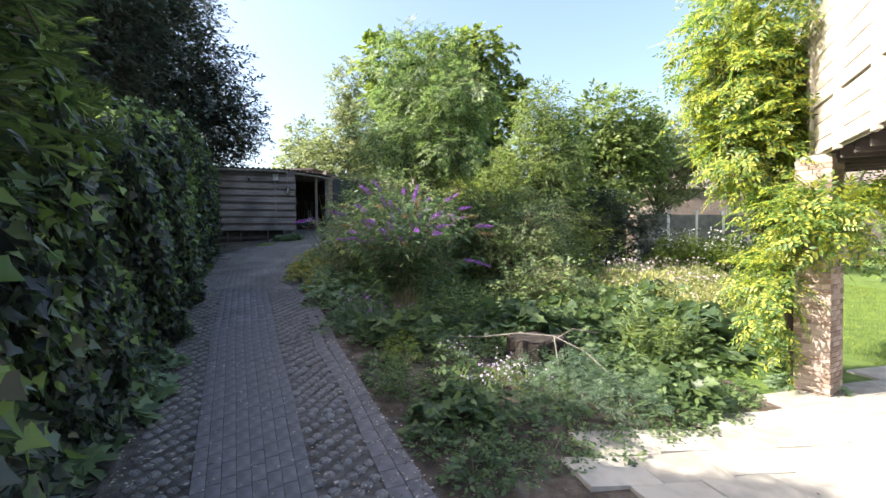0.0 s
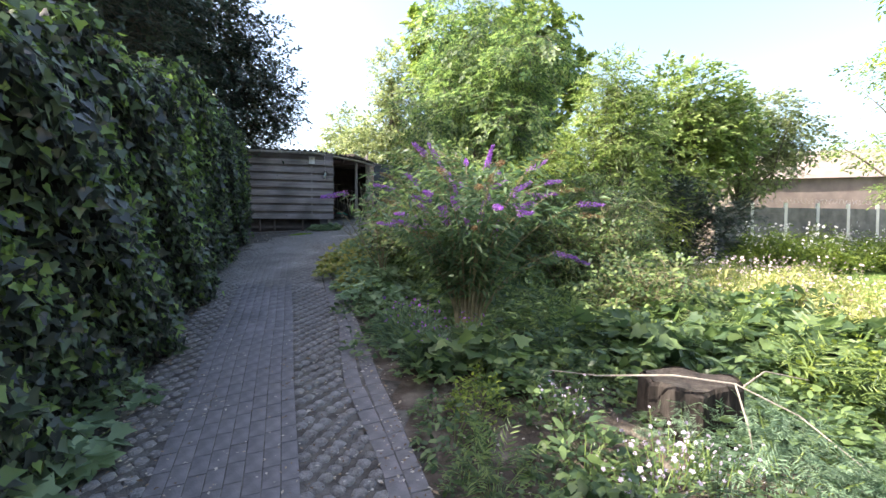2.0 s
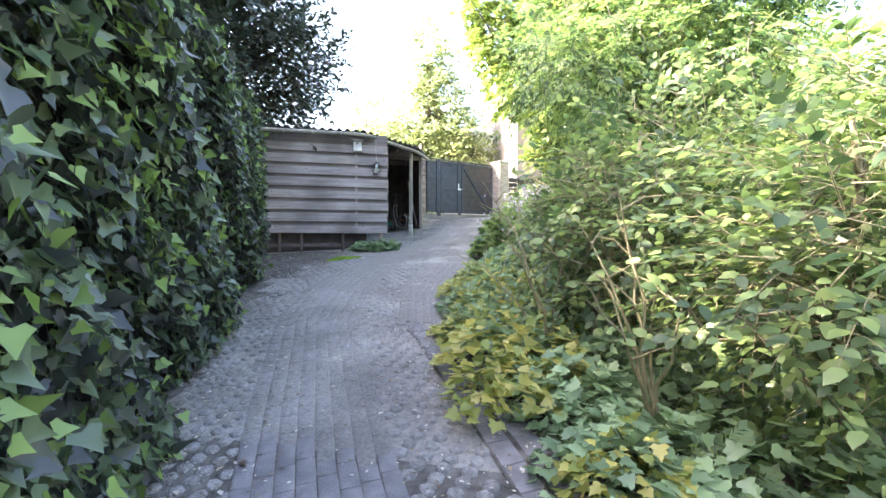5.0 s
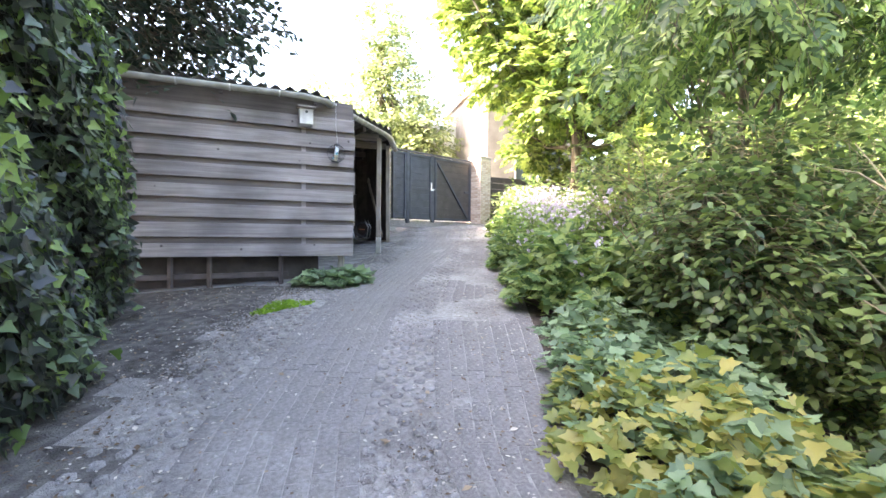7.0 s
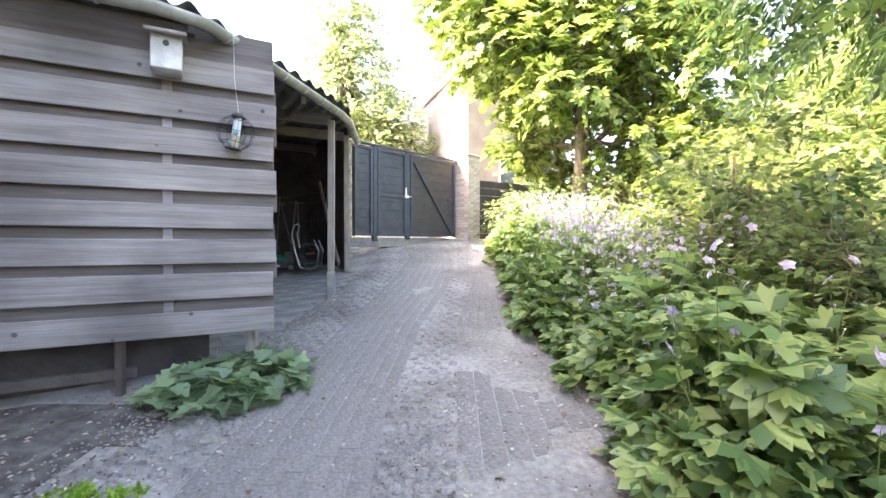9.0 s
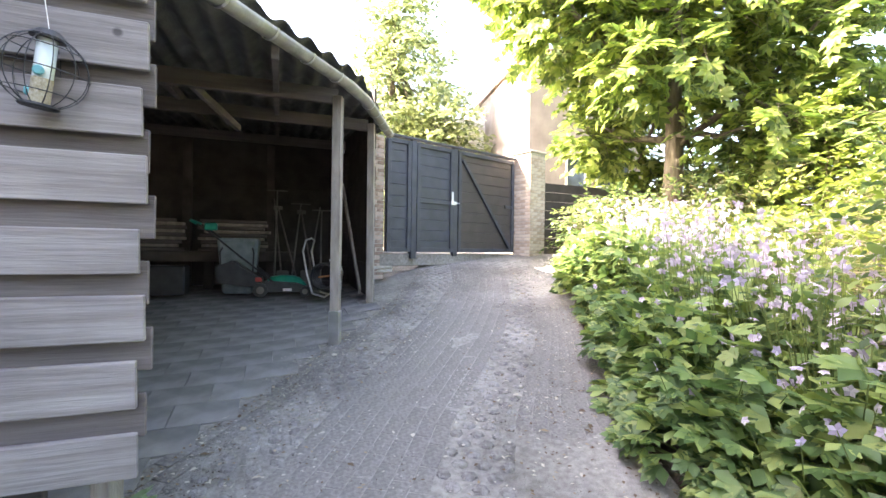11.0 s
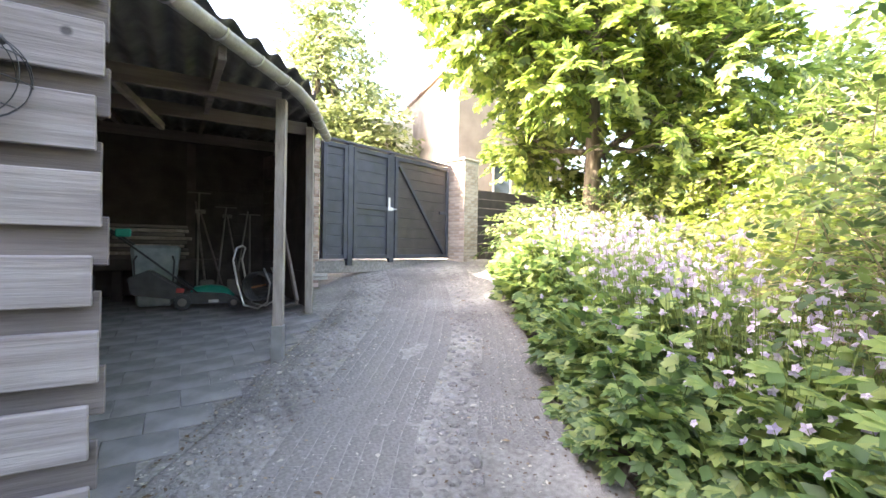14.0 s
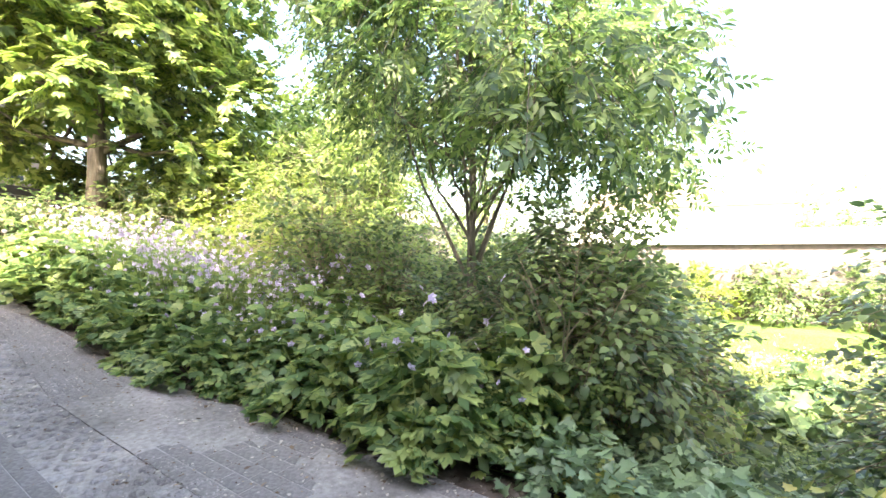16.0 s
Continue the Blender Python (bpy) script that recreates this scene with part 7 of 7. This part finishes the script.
    # mossy slabs by the column
    for k in range(2):
        s = tagged(empty("slab", -6.62, 20.15 - 0.04 * k, 2.2 + 0.055 * k, 40 + 7 * k), "mossy grey concrete slab lying by the gate", "slab")
        bm = bmesh.new()
        box(bm, (-0.2, -0.15, 0), (0.2, 0.15, 0.05), 0.008)
        wpart("body", bm, M["mortar"], s)


def build_birds():
    nb = tagged(empty("nest_box", -6.46, 14.33, 3.53, 28.8), "white weathered wooden nest box on the shed", "nest box")
    bm = bmesh.new()
    box(bm, (-0.09, -0.1, 0.0), (0.09, 0.07, 0.22), 0.006)
    r = wpart("body", bm, M["birch"], nb, "white peeling paint")
    # no opening is cut: a black disc stands for the shade inside
    bm = bmesh.new()
    lathe(bm, [(0.019, -0.004), (0.019, 0.004)], 16, pose(0.0, -0.102, 0.165, 90, 0, 0))
    wpart("hole", bm, M["black"], nb, "black disc painting the dark round entrance")
    bm = bmesh.new()
    box(bm, (-0.12, -0.14, 0.225), (0.12, 0.09, 0.25), 0.006, pose(0, 0, 0, 6, 0, 0))
    wpart("roof", bm, M["beam"], nb, "grey board roof")
    f = tagged(empty("bird_feeder", -6.12, 14.55, 3.06), "hanging seed feeder in a dark green wire globe", "bird feeder")
    lean = pose(0, 0, 0, 0, 9, 0)
    bm = bmesh.new()
    lathe(bm, [(0.052, 0.0), (0.058, 0.006), (0.05, 0.014)], 20, lean)
    wpart("base", bm, M["black"], f, "dark green base dish")
    bm = bmesh.new()
    lathe(bm, [(0.029, 0.015), (0.029, 0.235)], 20, lean)
    wpart("tube", bm, M["clear"], f, "clear seed tube", True)
    bm = bmesh.new()
    lathe(bm, [(0.0292, 0.016), (0.0298, 0.09), (0.0292, 0.1)], 20, lean)
    wpart("seed", bm, M["seed"], f, "pale seed")
    bm = bmesh.new()
    lathe(bm, [(0.05, 0.232), (0.052, 0.24), (0.03, 0.262)], 20, lean)
    wpart("lid", bm, M["black"], f, "dark lid")
    for z, a in ((0.05, -150), (0.12, -60)):
        bm = bmesh.new()
        lathe(bm, [(0.014, 0.0), (0.017, 0.012), (0.012, 0.016)], 12, lean @ pose(0, 0, z, 0, 0, a) @ pose(0.026, 0, 0, 0, 90, 0))
        wpart("port", bm, M["turq"], f, "turquoise feeding port")
    for k in range(12):
        a = 2 * math.pi * k / 12
        bm = bmesh.new()
        pts = []
        for i in range(13):
            t = math.pi * (0.09 + 0.82 * i / 12)
            r = 0.125 * math.sin(t)
            pts.append(lean @ Vector((r * math.cos(a), r * math.sin(a), 0.125 + 0.125 * math.cos(t))))
        tube(bm, pts, 0.0018, 4)
        wpart("wire", bm, M["black"], f)
    for z in (0.05, 0.125, 0.2):
        bm = bmesh.new()
        r = math.sqrt(max(0, 0.125 ** 2 - (z - 0.125) ** 2))
        tube(bm, [lean @ Vector((r * math.cos(a), r * math.sin(a), z)) for a in [2 * math.pi * i / 24 for i in range(25)]], 0.0018, 4, False)
        wpart("hoop", bm, M["black"], f)
    bm = bmesh.new()
    tube(bm, [lean @ Vector((0, 0, 0.26)), (0.02, -0.02, 0.5), (0.03, -0.05, 0.82)], 0.0015, 4)
    wpart("cord", bm, M["white_paint"], f)


def build_stump():
    g = ground(2.15, 4.75)
    ob = tagged(empty("tree_stump", 2.12, 4.65, g - 0.03), "rotting tree stump with a fissured bark edge, coloured darker for shade", "tree stump")
    bm = bmesh.new()
    rng = random.Random(3)
    n = 40
    rings = []
    for z, s in ((0, 1.15), (0.14, 1.03), (0.3, 1.0), (0.44, 0.99), (0.47, 0.93)):
        ring = []
        for k in range(n):
            a = 2 * math.pi * k / n
            r = 0.33 * s * (1 + 0.09 * math.sin(a * 3 + 1) + 0.06 * math.sin(a * 11) + 0.035 * math.sin(a * 19 + z * 4))
            ring.append(bm.verts.new((r * 1.1 * math.cos(a), r * 0.9 * math.sin(a), z + 0.02 * math.sin(a * 5) * (z > 0.3))))
        rings.append(ring)
    for r, s in zip(rings, rings[1:]):
        for k in range(n):
            bm.faces.new((r[k], r[(k + 1) % n], s[(k + 1) % n], s[k]))
    wpart("bark", bm, M["stump"], ob)
    bm = bmesh.new()
    c = bm.verts.new((0, 0, 0.43))
    ring = [bm.verts.new((0.33 * 0.9 * (1 + 0.09 * math.sin(a * 3 + 1)) * 1.1 * math.cos(a), 0.33 * 0.9 * (1 + 0.09 * math.sin(a * 3 + 1)) * 0.9 * math.sin(a), 0.465 + 0.012 * math.sin(a * 5))) for a in [2 * math.pi * k / n for k in range(n)]]
    for k in range(n):
        bm.faces.new((c, ring[k], ring[(k + 1) % n]))
    wpart("top", bm, M["stump"], ob, "grey cracked cut top")
    b = tagged(empty("dead_branch", 1.5, 4.4, g + 0.1), "thin bare grey branch lying over the tree stump", "branch")
    bm = bmesh.new()
    tube(bm, [(-0.5, 0.3, 0.32), (-0.1, 0.1, 0.36), (0.4, -0.1, 0.46), (0.8, -0.15, 0.44), (1.15, -0.25, 0.28), (1.4, -0.5, 0.06)], [0.005, 0.007, 0.008, 0.007, 0.005, 0.003], 6)
    tube(bm, [(0.8, -0.15, 0.44), (0.82, -0.32, 0.2), (0.84, -0.36, 0.02)], [0.007, 0.006, 0.004], 5)
    tube(bm, [(0.85, -0.16, 0.43), (1.05, 0.0, 0.5), (1.35, 0.05, 0.44)], [0.007, 0.005, 0.003], 5)
    wpart("wood", bm, M["beam"], b)
    # dark garden lamp on a peg
    l = tagged(empty("garden_lamp", 3.96, 10.97, ground(3.96, 10.97)), "small dark garden lamp on a post among the plants", "garden lamp")
    bm = bmesh.new()
    tube(bm, [(0, 0, 0), (0, 0, 0.55)], 0.03, 10)
    wpart("post", bm, M["black"], l)
    bm = bmesh.new()
    lathe(bm, [(0.05, 0.55), (0.07, 0.6), (0.07, 0.72), (0.1, 0.74), (0.02, 0.8)], 14)
    wpart("head", bm, M["black"], l)


def build_litter():
    rng = np.random.default_rng(31)
    # dry leaves and grit over the drive, thickest by the edges
    n = 12000
    y = rng.uniform(-1.5, 20.5, n)
    side = rng.random(n)
    L = np.array([along(LANE_L, v) for v in y]) - 0.6
    B = np.array([along(BED, v) for v in y])
    f = np.where(side < 0.35, rng.random(n) ** 2 * 0.35, np.where(side < 0.75, 1 - rng.random(n) ** 2 * 0.4, rng.random(n)))
    x = L + (B - L) * f
    P = np.stack([x, y, np.array([ground(a, b) for a, b in zip(x, y)]) + 0.008], 1)
    t = rng.normal(size=(n, 3))
    t[:, 2] *= 0.15
    t /= np.linalg.norm(t, axis=1)[:, None]
    up = np.tile([0, 0, 1.0], (n, 1)) + rng.normal(size=(n, 3)) * 0.2
    yv = np.cross(up, t)
    yv /= np.linalg.norm(yv, axis=1)[:, None]
    R = np.stack([t, yv, np.cross(t, yv)], 2)
    ob = leaf_mesh("leaf_litter", "small", P, R, rng.uniform(0.012, 0.035, n) * np.where(rng.random(n) < 0.06, 2, 1), M["litter"])
    tagged(ob, "dry leaf bits and grit scattered over the drive", "leaf litter", kind="stuff")
    # crumbs of sand, mortar and dried moss, drifted along the grass pavers and over the upper drive
    for nm, cnt, mt, big, cut in (("sand_crumbs", 30000, "sand", 1.0, 0.0), ("moss_crumbs", 3500, "soil", 0.7, 0.1)):
        y = rng.uniform(8.0, 20.5, cnt)
        L = np.array([along(LANE_L, v) for v in y]) - 0.75
        R1 = np.array([along(LANE_R, v) for v in y])
        B = np.array([along(BED, v) for v in y])
        q = rng.random(cnt)
        x = np.where(q < 0.42, L + rng.normal(0.38, 0.26, cnt), np.where(q < 0.86, R1 + rng.normal(0.28, 0.3, cnt), L + (B - L) * rng.random(cnt)))
        pat = np.array([noise.noise(Vector((a * 1.6, b * 1.1, 7.0))) for a, b in zip(x, y)])
        keep = (pat > cut - 0.15 * rng.random(cnt)) & (x < B) & (x > L - 0.2)
        x, y = x[keep], y[keep]
        k = len(x)
        P = np.stack([x, y, np.array([ground(a, b) for a, b in zip(x, y)]) - 0.002], 1)
        a = rng.random(k) * 6.283
        t = np.stack([np.cos(a), np.sin(a), np.zeros(k)], 1)
        yv = np.stack([-np.sin(a), np.cos(a), np.zeros(k)], 1)
        up = np.tile([0, 0, 1.0], (k, 1))
        ob = leaf_mesh(nm, "crumb", P, np.stack([t, yv, up], 2), rng.uniform(0.006, 0.026, k) * big, M[mt])
        tagged(ob, "crumbs of sand and dried moss drifted over the drive", "debris", kind="stuff")
    # chips and twigs in the beds and by the shed
    n = 9000
    y = rng.uniform(0.5, 20, n)
    B = np.array([along(BED, v) for v in y])
    x = np.where(rng.random(n) < 0.75, B + rng.uniform(0, 4.0, n), 0)
    k = x == 0
    y = np.where(k, rng.uniform(9, 14.5, n), y)
    x = np.where(k, np.array([along(LANE_L, v) for v in y]) - 0.4 - rng.random(n) * 1.8, x)
    P = np.stack([x, y, np.array([ground(a, b) for a, b in zip(x, y)]) - 0.008], 1)
    t = rng.normal(size=(n, 3))
    t[:, 2] *= 0.2
    t /= np.linalg.norm(t, axis=1)[:, None]
    up = np.tile([0, 0, 1.0], (n, 1)) + rng.normal(size=(n, 3)) * 0.35
    yv = np.cross(up, t)
    yv /= np.linalg.norm(yv, axis=1)[:, None]
    R = np.stack([t, yv, np.cross(t, yv)], 2)
    ob = leaf_mesh("bed_litter", "small", P, R, rng.uniform(0.012, 0.045, n), M["litter"])
    tagged(ob, "dry leaves, chips and twigs on the bare soil", "leaf litter", kind="stuff")
    # moss patch by the shed
    n = 2600
    a = rng.random(n) * 2 * math.pi
    d = rng.random(n) ** 0.5 * (1 + 0.3 * np.sin(a * 3))
    x = -6.24 + 0.2 * d * np.cos(a) + 0.1 * d * np.sin(a)
    y = 13.15 + 0.3 * d * np.sin(a)
    k = rng.random(n) < (0.9 - 0.5 * (np.sin(x * 31) * np.sin(y * 23) > 0.3))
    x, y = x[k], y[k]
    n = len(x)
    P = np.stack([x, y, np.array([ground(u, v) for u, v in zip(x, y)]) - 0.01], 1)
    t = rng.normal(size=(n, 3)) * 0.8
    t[:, 2] = 1
    t /= np.linalg.norm(t, axis=1)[:, None]
    yv = np.cross(rng.normal(size=(n, 3)), t)
    yv /= np.linalg.norm(yv, axis=1)[:, None]
    ob = leaf_mesh("moss_patch", "small", P, np.stack([t, yv, np.cross(t, yv)], 2), rng.uniform(0.02, 0.04, n), M["moss"])
    tagged(ob, "bright green moss patch on the paving before the shed", "moss", kind="stuff")


def build_shed_floor():
    p = tagged(new("shed_floor"), "grey concrete slab floor of the shed, laid in rows", "paving", kind="structure")
    me = brick_mesh("slab", 0.396, 0.296, 0.04, 0.002, M["floorslab"])
    rng = random.Random(8)
    for i in range(-12, 8):
        for j in range(0, 22):
            u = i * 0.4 + (j % 2) * 0.2
            v = 0.5 + j * 0.3
            q = uv(u, v)
            if v > 6.3 or u > 2.1 or u < -4.6:
                continue
            if q.x > along(LANE_L, q.y) - 0.62 - 0.05:
                continue
            z = ground(q.x, q.y)
            nz = Vector((-(ground(q.x + 0.2, q.y) - ground(q.x - 0.2, q.y)) / 0.4, -(ground(q.x, q.y + 0.2) - ground(q.x, q.y - 0.2)) / 0.4, 1)).normalized()
            tilt = Vector((0, 0, 1)).rotation_difference(nz).to_matrix().to_4x4()
            ob = new("slab", me)
            ob.parent = p
            ob.matrix_local = pose(q.x, q.y, z + 0.002 + rng.uniform(-0.0015, 0.0015)) @ tilt @ pose(0, 0, 0, 0, 0, 28.8 + rng.uniform(-0.4, 0.4))



build_mower()
build_timber()
build_birds()
build_stump()
build_litter()
build_shed_floor()


def build_twigs():
    rng = random.Random(19)
    for x, y, h in ((-2.3, 8.9, 1.9), (-2.3, 9.9, 2.2), (-1.9, 9.3, 2.2), (-2.3, 12.6, 2.3), (-1.7, 8.0, 1.8)):
        z = ground(x, y) - 0.03
        t = tagged(empty("bare_shrub", x, y, z), "arching pale bare twigs of a shrub above the undergrowth", "shrub")
        for k in range(7):
            a = rng.uniform(0, 6.28)
            s = rng.uniform(0.3, 1.0)
            hh = h * rng.uniform(0.6, 1.0)
            p = [Vector((0.03 * math.cos(a), 0.03 * math.sin(a), 0))]
            for i in range(1, 7):
                f = i / 6
                p.append(Vector((math.cos(a) * s * f ** 1.6 + rng.uniform(-0.03, 0.03), math.sin(a) * s * f ** 1.6 + rng.uniform(-0.03, 0.03), hh * (f - 0.25 * f ** 3 * s))))
            bm = bmesh.new()
            tube(bm, p, [0.014, 0.012, 0.01, 0.008, 0.006, 0.004, 0.002], 6)
            for i in (3, 4, 5):
                q = p[i] + Vector((rng.uniform(-0.3, 0.3), rng.uniform(-0.3, 0.3), rng.uniform(0.05, 0.3)))
                tube(bm, [p[i], p[i].lerp(q, 0.5) + Vector((0, 0, 0.03)), q], [0.006, 0.004, 0.002], 4)
            wpart("twig", bm, M["stem"], t)


build_twigs()
